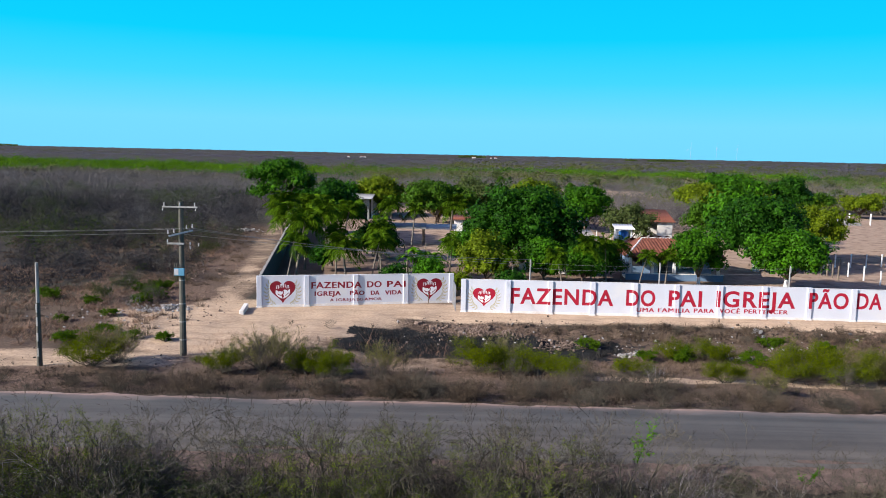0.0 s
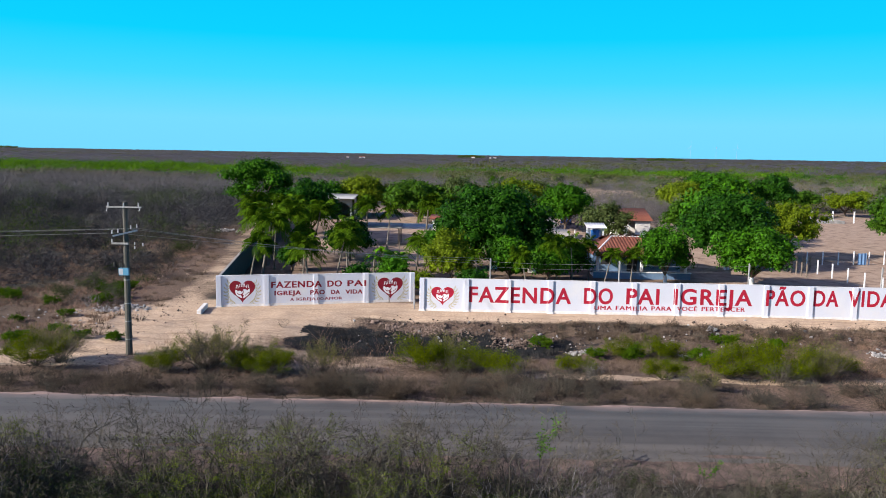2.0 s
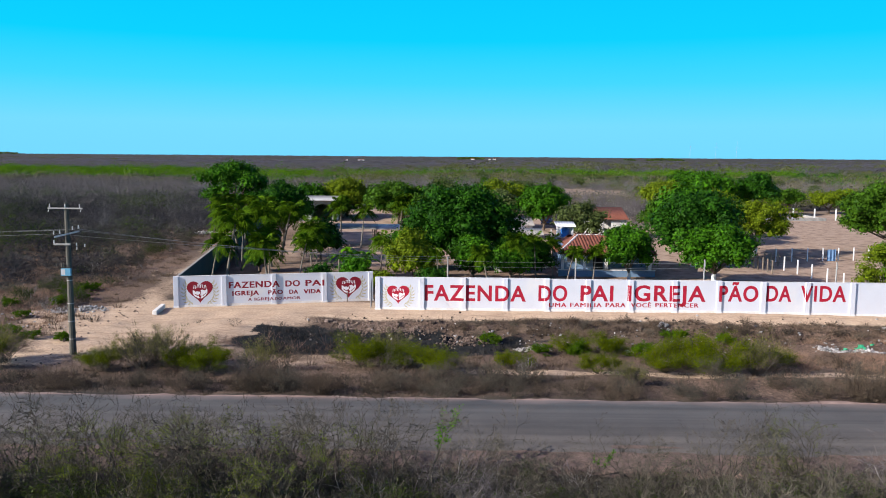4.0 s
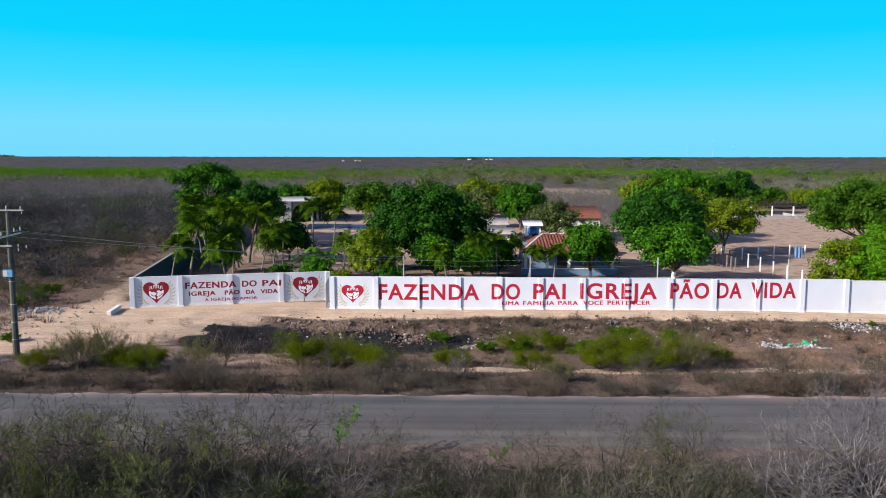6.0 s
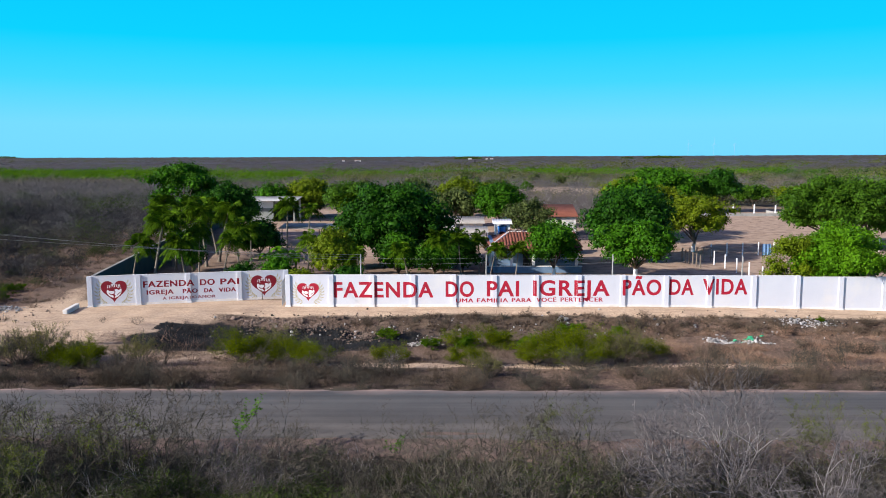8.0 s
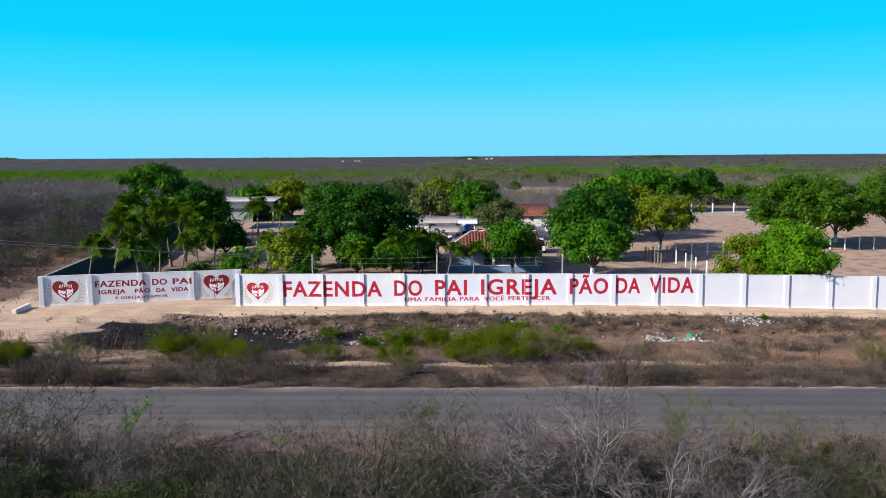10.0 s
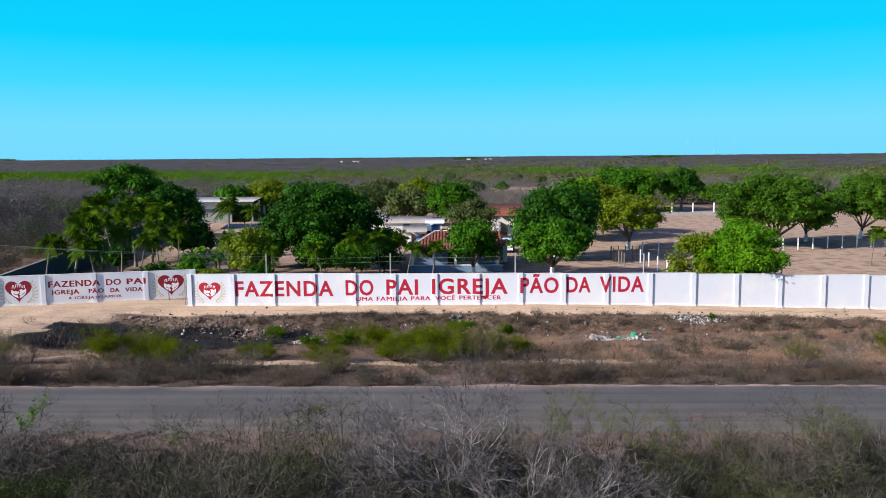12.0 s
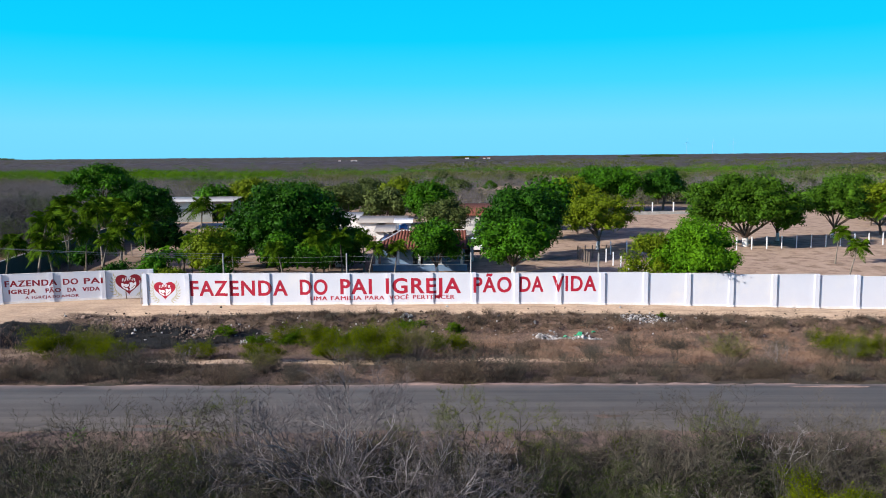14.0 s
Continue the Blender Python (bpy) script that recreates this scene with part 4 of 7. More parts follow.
def palm_meshes(seed, h, frond=2.4, count=27, wind=(0.25, 0.12)):
    """A coconut palm: its trunk and its fronds, each a drooping rachis with leaflets."""
    rng = np.random.default_rng(seed)
    lean = rng.normal(0, 0.09, 2)
    zs = np.linspace(-0.1, h, 9)
    tx = np.stack([lean[0] * zs + 0.25 * lean[0] * zs ** 2 / h, lean[1] * zs, zs], -1)
    rr = 0.095 - 0.035 * np.linspace(0, 1, 9) + 0.05 * np.exp(-zs * 2.5)
    v, f = tubes(tx[:-1], tx[1:], rr[:-1], rr[1:], 7)
    trunk = mesh_of("trunk", v, f, M_PALMBARK, smooth=True)
    top, fronds = tx[-1], []
    for k in range(count):
        az = k * 2.4 + rng.uniform(-0.3, 0.3)
        up = rng.uniform(-0.4, 1.25)
        ln = frond * rng.uniform(0.8, 1.15)
        d0 = np.array([math.cos(az) * math.cos(up) + wind[0], math.sin(az) * math.cos(up) + wind[1], math.sin(up)])
        s = np.linspace(0, 1, 10)[:, None]
        droop = ln * (0.2 + 0.42 * math.cos(up)) * s ** 1.9
        pts = top + unit(d0) * ln * s * (1 - 0.1 * s) - np.array([0, 0, 1.0]) * droop + np.array([*wind, 0]) * ln * 0.25 * s ** 2
        v1, f1 = tubes(pts[:-1], pts[1:], np.linspace(0.028, 0.008, 9), np.linspace(0.025, 0.006, 9), 3)
        t = np.linspace(0.1, 1, 26)
        base = np.stack([np.interp(t, s[:, 0], pts[:, i]) for i in range(3)], -1)
        tang = unit(np.gradient(base, axis=0))
        sidev = unit(np.cross(tang, [0, 0, 1.0]))
        ll = frond * 0.31 * np.sin(np.clip(t * 0.9 + 0.12, 0, 1) * math.pi)[:, None] + 0.12
        vs, fs, nb = [v1], [f1], len(v1)
        for sd in (-1, 1):
            out = unit(sidev * sd + tang * 0.7 + np.array([0, 0, -0.35]) + rng.normal(0, 0.16, base.shape))
            mid = base + out * ll * 0.5
            tip = base + out * ll + np.array([0, 0, -0.22]) * ll
            w = tang * 0.044 * frond / 2
            q = np.stack([base, mid + w, tip, mid - w], 1).reshape(-1, 3)
            vs.append(q)
            fs.append(np.arange(len(q)).reshape(-1, 4) + nb)
            nb += len(q)
        fronds.append(mesh_of("frond", np.concatenate(vs), np.concatenate(fs), L_PALM))
    return trunk, fronds


def place_palm(meshes, x, y, rz, s, label="slender coconut palm with drooping green fronds"):
    trunk, fronds = meshes
    ob = thing("coconut_palm", pose(x, y, float(ground_z(x, y)), 0, 0, rz), label, "palm", "coconut palms in the compound")
    ob.scale = (s, s, s)
    part_mesh("trunk", trunk, ob)
    for me in fronds:
        part_mesh("frond", me, ob)
    return ob


# ---- trees of the compound ----
MANGO = "broad dense dark green mango tree"
tree(6.1, 81, 8.4, 11.8, 0.6, L_MANGODARK, MANGO + " with reddish young tips", 101, 1.15, 9, trunk_r=0.32, name="mango_tree")
tree(21.9, 73.6, 5.1, 5.0, 0.9, L_MANGO, "small round mango tree with whitewashed trunk", 102, 0.75, 12, 0.36, 0.18, name="mango_tree", trunk_r=0.15)
tree(29.15, 71.5, 5.1, 7.2, 1.3, L_MANGO, "rounded mango tree with whitewashed trunk", 103, 0.85, 11, 0.38, 0.19, name="mango_tree", trunk_r=0.2)
tree(30.9, 83.5, 7.6, 10.0, 1.6, L_MANGODARK, MANGO + " beside the open yard", 104, 1.05, 9, name="mango_tree", trunk_r=0.28)
tree(-23.4, 103, 10.4, 9.5, 4.2, L_MANGO, "tall spreading tree above the side wall", 105, 0.95, 9, lime=False, trunk_r=0.25, gaps=0.3, core=0.5)
tree(-16.4, 99, 7.6, 7.5, 2.2, L_MANGODARK, "dark bushy tree near the long shed", 106, 1.0, 9, lime=False, trunk_r=0.22)
tree(1.8, 69, 4.7, 4.6, 0.7, L_YELLOW, "low yellow-green tree with open crown", 107, 0.7, 12, 0.3, 0.15, lime=False, trunk_r=0.1)
tree(7.3, 71.5, 4.0, 4.4, 0.4, L_MANGO, "low bushy green tree under the mango", 108, 0.75, 11, 0.34, 0.17, lime=False, trunk_r=0.1)
tree(19.2, 124, 7.0, 8.0, 1.2, L_MANGO, "round green tree behind the house", 109, 1.0, 7, 0.5, 0.24, lime=False)
tree(22.4, 106, 5.4, 7.4, 0.6, L_GREYGREEN, "sparse grey-green tree behind the house", 110, 0.8, 7, 0.4, 0.18, lime=False, gaps=0.25, core=0.5)
tree(54, 160, 8.6, 15, 2.0, L_MANGO, "wide green tree at the back of the yard", 111, 1.4, 5, 0.6, 0.3, lime=False, trunk_r=0.3)
tree(45.5, 152, 6.8, 9.5, 1.5, L_YELLOW, "broad yellow-green tree at the back of the yard", 139, 1.2, 5, 0.55, 0.26, lime=False)
tree(65.5, 160, 8.4, 8.0, 2.6, L_MANGODARK, "dark green tree at the back of the yard", 112, 1.2, 5, 0.6, 0.3, lime=False, trunk_r=0.25)
tree(40.6, 92.6, 6.4, 9.2, 1.6, L_YELLOW, "spreading yellow-green tree with whitewashed trunk", 113, 0.85, 9, 0.36, 0.17, gaps=0.22, core=0.5)
tree(41, 112, 6.8, 9.0, 1.5, L_YELLOW, "yellow-green tree behind the yard", 114, 1.0, 6, 0.4, 0.2, lime=False, gaps=0.2, core=0.55)
tree(-20.2, 112, 6.5, 6.4, 1.0, L_MANGODARK, "dark tree in front of the long shed", 132, 1.0, 7, lime=False)
tree(59.0, 95, 8.5, 13.8, 1.5, L_OLIVE, "large spreading tree with forked whitewashed trunk", 115, 1.0, 11, 0.38, 0.2, trunk_r=0.34, depth=12)
tree(65.3, 101, 6.0, 6.5, 1.6, L_MANGODARK, "dark green tree behind the fence", 116, 0.9, 7, lime=True)
tree(73.7, 104, 7.4, 8.5, 1.8, L_OLIVE, "olive-green tree behind the fence", 117, 0.9, 7, 0.4, 0.18, gaps=0.12, core=0.6)
tree(82.2, 108, 7.0, 8.0, 1.6, L_YELLOW, "yellowish tree at the yard's far side", 118, 0.9, 7, 0.4, 0.18, gaps=0.15, lime=False, core=0.6)
tree(42.9, 61.6, 6.2, 7.0, 0.2, L_BRIGHT, "bright green bush overhanging the white wall", 119, 0.8, 22, 0.24, 0.13, lime=False, trunk_r=0.12, depth=7.6, name="large_bush")
tree(43.6, 58.9, 4.4, 3.9, 2.5, L_BRIGHT, "bright green branches reaching over the wall", 138, 0.6, 22, 0.24, 0.13, lime=False, trunk_r=0.08, depth=4.0, name="large_bush")
tree(39.4, 61.8, 5.0, 4.6, 0.3, L_YELLOW, "half-bare yellow-green bush against the wall", 120, 0.6, 16, 0.24, 0.12, lime=False, trunk_r=0.1, name="large_bush", gaps=0.3, core=0.35)
tree(11.8, 86, 3.2, 4.2, 0.6, L_MANGO, "low green tree beside the water tower", 121, 0.8, 8, lime=False)
tree(-4.4, 132, 7.0, 12, 1.5, L_OLIVE, "broad olive-green tree behind the sheds", 122, 1.2, 5, 0.55, 0.25, lime=False, gaps=0.12)
tree(-15.2, 148, 7.0, 9, 1.2, L_YELLOW, "yellow-green tree behind the long shed", 123, 1.2, 5, 0.55, 0.25, lime=False)
tree(4, 140, 6.6, 9, 1.2, L_GREYGREEN, "grey-green half-bare tree behind the sheds", 124, 1.1, 5, 0.5, 0.22, lime=False, gaps=0.2, core=0.5)
tree(13.2, 150, 7.2, 8, 1.5, L_YELLOW, "yellow-green tree in the back scrub", 125, 1.1, 5, 0.55, 0.25, lime=False)
tree(79, 178, 4.6, 8, 1.2, L_OLIVE, "open olive tree behind the pond", 127, 1.0, 5, 0.5, 0.25, lime=False, gaps=0.2)
tree(84, 168, 4.8, 9, 1.2, L_YELLOW, "yellow-green tree behind the pond", 128, 1.1, 5, 0.5, 0.25, lime=False, gaps=0.15)
tree(105, 165, 6.5, 11, 1.5, L_OLIVE, "olive tree in the back scrub", 129, 1.2, 5, 0.55, 0.25, lime=False)
tree(11.0, 76.8, 3.6, 4.4, 0.4, L_MANGODARK, "small dark green garden tree", 131, 0.7, 9, 0.3, 0.15, lime=False, trunk_r=0.08)
tree(13.2, 74.2, 3.5, 3.4, 0.4, L_MANGODARK, "small dark green garden tree", 130, 0.6, 10, 0.3, 0.15, lime=False, trunk_r=0.08)

tree(-9.4, 86, 4.2, 5.0, 0.6, L_MANGODARK, "dark bushy tree between the palms", 133, 0.85, 8, lime=False, trunk_r=0.12)
tree(-13.8, 76.5, 2.6, 2.8, 0.4, L_MANGODARK, "low dark bush under the palms", 134, 0.7, 9, 0.32, 0.15, lime=False, trunk_r=0.1)
tree(-0.6, 64.5, 2.0, 2.4, 0.3, L_YELLOW, "low round yellow-green bush behind the wall", 135, 0.5, 14, 0.2, 0.1, lime=False, trunk_r=0.06)
tree(0.6, 78.5, 4.0, 4.6, 0.6, L_MANGO, "bushy green tree beside the mango", 136, 0.8, 9, lime=False, trunk_r=0.12)
tree(10.6, 70.5, 3.4, 3.6, 0.5, L_MANGO, "bushy green garden tree near the wall", 137, 0.7, 11, 0.3, 0.15, lime=False, trunk_r=0.1)
for k, (x, y, h, w) in enumerate([(-6.0, 66.0, 2.2, 2.4), (-3.0, 67.0, 2.8, 3.2), (3.6, 63.4, 2.4, 2.6)]):
    tree(x, y, h, w, 0.3, L_MANGODARK if k % 2 == 0 else L_MANGO, "low bushy green garden tree behind the wall", 140 + k, 0.6, 10, 0.28, 0.14, lime=False, trunk_r=0.08)
PALMS = [palm_meshes(s, h, fr) for s, h, fr in ((201, 4.6, 1.95), (202, 3.8, 1.8), (203, 5.2, 2.05))]
for k, (x, y, h) in enumerate([(-14.8, 64, 4.3), (-15.2, 70, 5.4), (-15.7, 77, 5.2), (-18.0, 85, 6.2), (-9.4, 62.5, 4.4), (-7.5, 71, 4.9), (-8.2, 67.5, 4.0), (-9.0, 98, 5.2), (-1.4, 72, 3.8), (11.5, 71, 4.0), (-1.7, 100, 5.6), (2.2, 72, 3.6), (-6.4, 98, 4.7), (-13.5, 80, 5.6), (-12.0, 73, 4.4), (63.4, 81, 3.5), (60.2, 71.5, 3.2), (72.5, 88, 5.6), (4.2, 66.5, 3.0), (8.5, 67.5, 3.2), (14.8, 74, 3.6), (-19.5, 92, 5.8), (-13.4, 84, 5.4), (-8.6, 79, 4.2), (-17.0, 80, 5.4), (-15.4, 90, 5.6), (13.0, 72, 3.9), (15.6, 70.5, 3.0), (18.0, 70.6, 2.9)]):
    pm = PALMS[k % 3]
    place_palm(pm, x, y, k * 67, h / (4.6, 3.8, 5.2)[k % 3])


def banana(x, y, seed):
    rng = np.random.default_rng(seed)
    ob = thing("banana_plant", pose(x, y, float(ground_z(x, y))), "banana plant with broad torn green leaves", "plant", "banana plants")
    h = rng.uniform(1.7, 2.3)
    v, f = tubes([[0, 0, -0.1], [0, 0, h * 0.5]], [[0, 0, h * 0.5], [0.05, 0, h]], [0.13, 0.1], [0.1, 0.07], 7)
    part_mesh("stem", mesh_of("stem", v, f, M_PALMBARK, smooth=True), ob)
    for k in range(8):
        az, up = k * 0.85 + rng.uniform(-0.2, 0.2), rng.uniform(0.5, 1.2)
        s = np.linspace(0, 1, 7)
        ln = rng.uniform(1.3, 1.9)
        d = np.array([math.cos(az), math.sin(az), 0])
        mid = np.array([0, 0, h]) + d * (ln * s * math.cos(up))[:, None] + np.array([0, 0, 1.0]) * (ln * s * math.sin(up) - ln * 0.8 * s ** 2.3)[:, None]
        sd = np.array([-d[1], d[0], 0])
        w = 0.26 * np.sin(np.clip(s * 0.9 + 0.08, 0, 1) * math.pi)[:, None]
        e0, e1 = mid + sd * w - [0, 0, 0.06], mid - sd * w - [0, 0, 0.06]
        v = np.stack([e0, mid, e1], 1).reshape(-1, 3)
        i = np.arange(21).reshape(7, 3)
        q = np.stack([i[:-1, :-1], i[:-1, 1:], i[1:, 1:], i[1:, :-1]], -1).reshape(-1, 4)
        part_mesh("leaf", mesh_of("leaf", v, q, L_BRIGHT), ob)


for k, (x, y) in enumerate([(-4.0, 73), (-3.0, 74.5), (-4.8, 75), (-3.6, 71.2), (-5.3, 72.4), (-4.4, 70.2), (-2.6, 72.2)]):
    banana(x, y, 300 + k)

def off_dark_patch(x, y):
    return ~((x > 27.8) & (x < 34.6) & (y > 48.6) & (y < 51.4)) & ~((x > 35.4) & (x < 40) & (y > 53.6)) & ~((x > -8) & (x < 10) & (y > 46.2) & (y < 53.4))


# ---- roadside shrubs ----
BARE = [shrub_meshes(s, 2.2, stems=8, levels=5, tilt=0.8, kids=(2, 3, 3), side=0.5, r0=0.015, spread=0.4, shrink=0.62, fine=0.0042, limbs=3, twig=((M_TWIGMID, M_TWIG), M_TWIG, M_TWIG, (M_TWIGPALE, M_TWIG), M_TWIG, M_TWIG)[s % 6]) for s in range(400, 406)]
BAREL = [shrub_meshes(s, 2.1, 1.0, L_UNDER, stems=8, levels=5, tilt=0.85, kids=(2, 3), side=0.5, leaf_len=0.036, r0=0.0145, spread=0.4, shrink=0.62, fine=0.0042) for s in range(410, 413)]
TALL = [shrub_meshes(s, 3.3, 0.0, None, stems=3, levels=7, tilt=0.75, r0=0.03, kids=(2, 2), side=0.33, spread=0.4, lift=0.02, shrink=0.72, fine=0.0048) for s in range(420, 423)]
TALLG = [shrub_meshes(s, 3.2, 2.4, L_FEATHER, stems=4, levels=6, tilt=0.8, r0=0.026, kids=(2, 2, 3), side=0.4, leaf_len=0.026, spread=0.4, loose=0.012, bare=0.45, shrink=0.68, fine=0.0042) for s in range(430, 432)]
GREEN = [shrub_meshes(s, 1.6, 12.0, L_SHRUB, stems=26, levels=4, tilt=2.0, r0=0.013, kids=(2, 2, 3), side=0.45, leaf_len=0.042, spread=0.26, loose=0.07, shrink=0.66, bare=0.4, bend=0.1, twig=M_TWIG, fine=0.0045) for s in range(440, 443)]
GREENB = [shrub_meshes(s, 1.2, 9.0, L_BANKLEAF, stems=12, levels=4, tilt=1.3, r0=0.013, kids=(2, 2, 3), side=0.4, leaf_len=0.065, loose=0.05) for s in range(450, 452)]
UNDER = [shrub_meshes(s, 1.3, 4.0, L_UNDER, stems=9, levels=4, tilt=1.2, r0=0.009, kids=(2, 2, 3), side=0.4, leaf_len=0.04, loose=0.07) for s in range(470, 473)]
GREY = [shrub_meshes(s, 1.8, 3.0, L_BROOM, stems=44, levels=4, tilt=1.15, r0=0.011, kids=(2, 2, 3), side=0.4, leaf_len=0.034, spread=0.2, loose=0.03, shrink=0.62, bare=0.45, bend=0.08, fine=0.0045, twig=M_TWIGMID) for s in range(490, 492)]
BROWN = [shrub_meshes(s, 1.0, 0.0, None, stems=22, levels=4, tilt=1.3, r0=0.009, kids=(2, 2, 3), side=0.5, spread=0.4, shrink=0.66, twig=(M_TWIGRED, M_TWIG)[s % 2], fine=0.004) for s in range(496, 500)]
SPRIG = shrub_meshes(480, 3.0, 26.0, L_BRIGHT, stems=1, levels=3, tilt=0.15, r0=0.02, kids=(2, 3), side=0.6, leaf_len=0.095, spread=0.25, loose=0.02, bare=0.68)
DEAD = shrub_meshes(461, 3.1, 0, None, stems=12, levels=6, tilt=1.0, twig=(M_TWIGPALE, M_TWIGLILAC), limbs=3, r0=0.027, kids=(2, 3, 3), side=0.55, spread=0.36, lift=0.03, shrink=0.68, fine=0.0034)

rng = np.random.default_rng(77)
count = 0
for gxi in np.arange(-17.5, 44, 1.3):
    for gyi in np.arange(18.4, 25.0, 1.2):
        x, y = gxi + rng.uniform(-0.6, 0.6), gyi + rng.uniform(-0.6, 0.6)
        if y > 23.4 and rng.random() < 0.45:
            continue
        kind = rng.random()
        s = rng.uniform(0.8, 1.25) * min(0.92, 0.8 + 0.16 * (23.0 - y)) * (1 + 0.3 * float(wave(x, y, 0.6, 83))) * (0.9 if x > 5 else 1.0)
        if kind < 0.62:
            place_shrub(BARE[count % 6], x, y, rng.uniform(0, 360), s, "leafless grey-brown thorny shrub by the road")
        else:
            place_shrub(BAREL[count % 3], x, y, rng.uniform(0, 360), s, "thinly leaved olive shrub by the road", "thin_shrub")
        count += 1
for k, (x, y, s) in enumerate([(13.7, 22.9, 0.95), (8.4, 22.4, 0.8), (5.1, 22.2, 1.0), (-1.4, 22.6, 1.05), (4.4, 23.0, 0.85), (-8.0, 22.5, 0.95), (-5.2, 22.8, 0.85), (-3.4, 23.3, 0.8), (1.2, 22.4, 0.9), (35.8, 22.4, 0.75), (-14.0, 22.4, 0.95), (-16.5, 23, 1.0),
                               (42.5, 22.4, 0.8), (-4.2, 22.0, 1.1), (-0.4, 21.6, 1.1), (2.6, 22.4, 1.0), (3.6, 21.2, 1.1), (-6.4, 22.2, 1.0), (0.4, 23.0, 0.9), (-2.6, 21.2, 1.1), (11.4, 21.0, 0.8), (30.2, 21.4, 0.8)]):
    place_shrub(TALL[k % 3], x, y, k * 83, s * 1.1, "tall open leafless shrub beside the road", "tall_dry_shrub")
rng = np.random.default_rng(95)
for k in range(34):
    x, y = -15 + k * 1.75 + rng.uniform(-0.7, 0.7), rng.uniform(22.6, 24.6)
    if x > 4.5 and k % 3:
        continue
    place_shrub(TALL[k % 3], x, y, rng.uniform(0, 360), rng.uniform(0.6, 0.98), "tall open leafless shrub beside the road", "tall_dry_shrub")
for k, (x, y, s) in enumerate([(-11.6, 22.8, 1.0), (-2.4, 22.9, 0.95), (16.7, 23.3, 0.92), (24.3, 22.8, 1.0), (26.0, 22.6, 0.95), (32.8, 23.2, 0.75), (29.9, 25.2, 0.42), (38.0, 21.4, 0.8), (-6.6, 21.8, 0.9), (21.9, 23.4, 0.6), (-1.6, 21.0, 1.1), (0.6, 20.4, 1.1), (2.0, 21.4, 1.0), (-3.8, 20.6, 1.1), (15.6, 22.6, 0.85), (-12.8, 22.0, 1.1), (-10.8, 21.0, 1.05), (-14.6, 21.2, 1.1)]):
    place_shrub(TALLG[k % 2], x, y, k * 97, s, "tall thin shrub with small green leaves", "tall_green_shrub")
for x, y, rz, s in ((-10.0, 22.6, 60, 0.8), (5.9, 22.0, 100, 0.75), (43.5, 20.8, 10, 0.9)):
    place_shrub(DEAD, x, y, rz, s, "bleached leafless shrub beside the road", "dead_shrub")
TANGLE = shrub_meshes(495, 3.4, 0.0, None, stems=14, levels=5, tilt=1.1, twig=M_TWIGPALE, r0=0.03, kids=(2, 2, 3), spread=0.6, fine=0.008)
place_shrub(TANGLE, 39.9, 61.2, 40, 0.62, "bare grey twigs tangled in the bush behind the wall", "bare_shrub", group="")
place_shrub(TANGLE, 38.9, 61.4, 200, 0.6, "bare grey twigs tangled in the bush behind the wall", "bare_shrub", group="")
for k, (x, y, s) in enumerate(((29, 124, 1.3), (32, 131, 1.5), (27, 136, 1.4), (36, 134, 1.6), (33, 141, 1.5), (39, 128, 1.4), (24, 143, 1.4), (30, 150, 1.6), (37, 148, 1.5), (42, 143, 1.5), (26, 156, 1.6), (34, 160, 1.6), (22, 130, 1.2), (95, 172, 1.6), (100, 178, 1.7), (88, 182, 1.6), (112, 176, 1.7), (106, 184, 1.7))):
    place_shrub(DEAD, x, y, k * 77, s, "pale leafless tree behind the yard", "bare_tree", group="leafless trees behind the yard")
place_shrub(DEAD, 20.3, 20.8, 20, 1.4, "large bleached leafless shrub beside the road", "dead_shrub")
place_shrub(DEAD, 22.9, 18.8, 140, 1.1, "large bleached leafless shrub beside the road", "dead_shrub")
for k, (x, y, s) in enumerate([(0.7, 41.8, 1.1), (3.0, 42.0, 0.9), (4.9, 40.3, 0.85), (19.4, 40.6, 1.25), (17.0, 41.2, 1.0), (21.6, 40.8, 1.05), (13.3, 40.3, 0.75), (-10.2, 40.3, 0.95), (-8.0, 39.9, 0.95), (-10.6, 39.7, 0.85), (-19.4, 39.6, 1.1), (-18.6, 40.4, 0.95), (-6.9, 38.7, 0.85), (-4.4, 39.9, 0.8), (-12.6, 39.4, 0.8),
                               (15.2, 47.6, 0.9), (12.9, 48.5, 0.8), (45.4, 41.0, 1.05), (38.0, 38.4, 0.8), (14.2, 36.8, 0.6), (47.5, 40, 0.9), (23.5, 43.5, 0.9), (2.0, 44.3, 0.9), (9.0, 42.4, 0.7), (19.0, 44.0, 1.1)]):
    if x in (-10.2, -10.6, -18.6, -4.4, 21.6, 14.2, 2.0, 38.0):
        place_shrub(GREY[k % 2], x, y, k * 71, s * 1.2, "airy grey shrub with few yellow-green leaves", "thin_shrub")
    else:
        place_shrub(GREEN[k % 3], x, y, k * 71, s * 1.1, "feathery yellow-green shrub on the roadside bank", "green_shrub", sz=0.9)
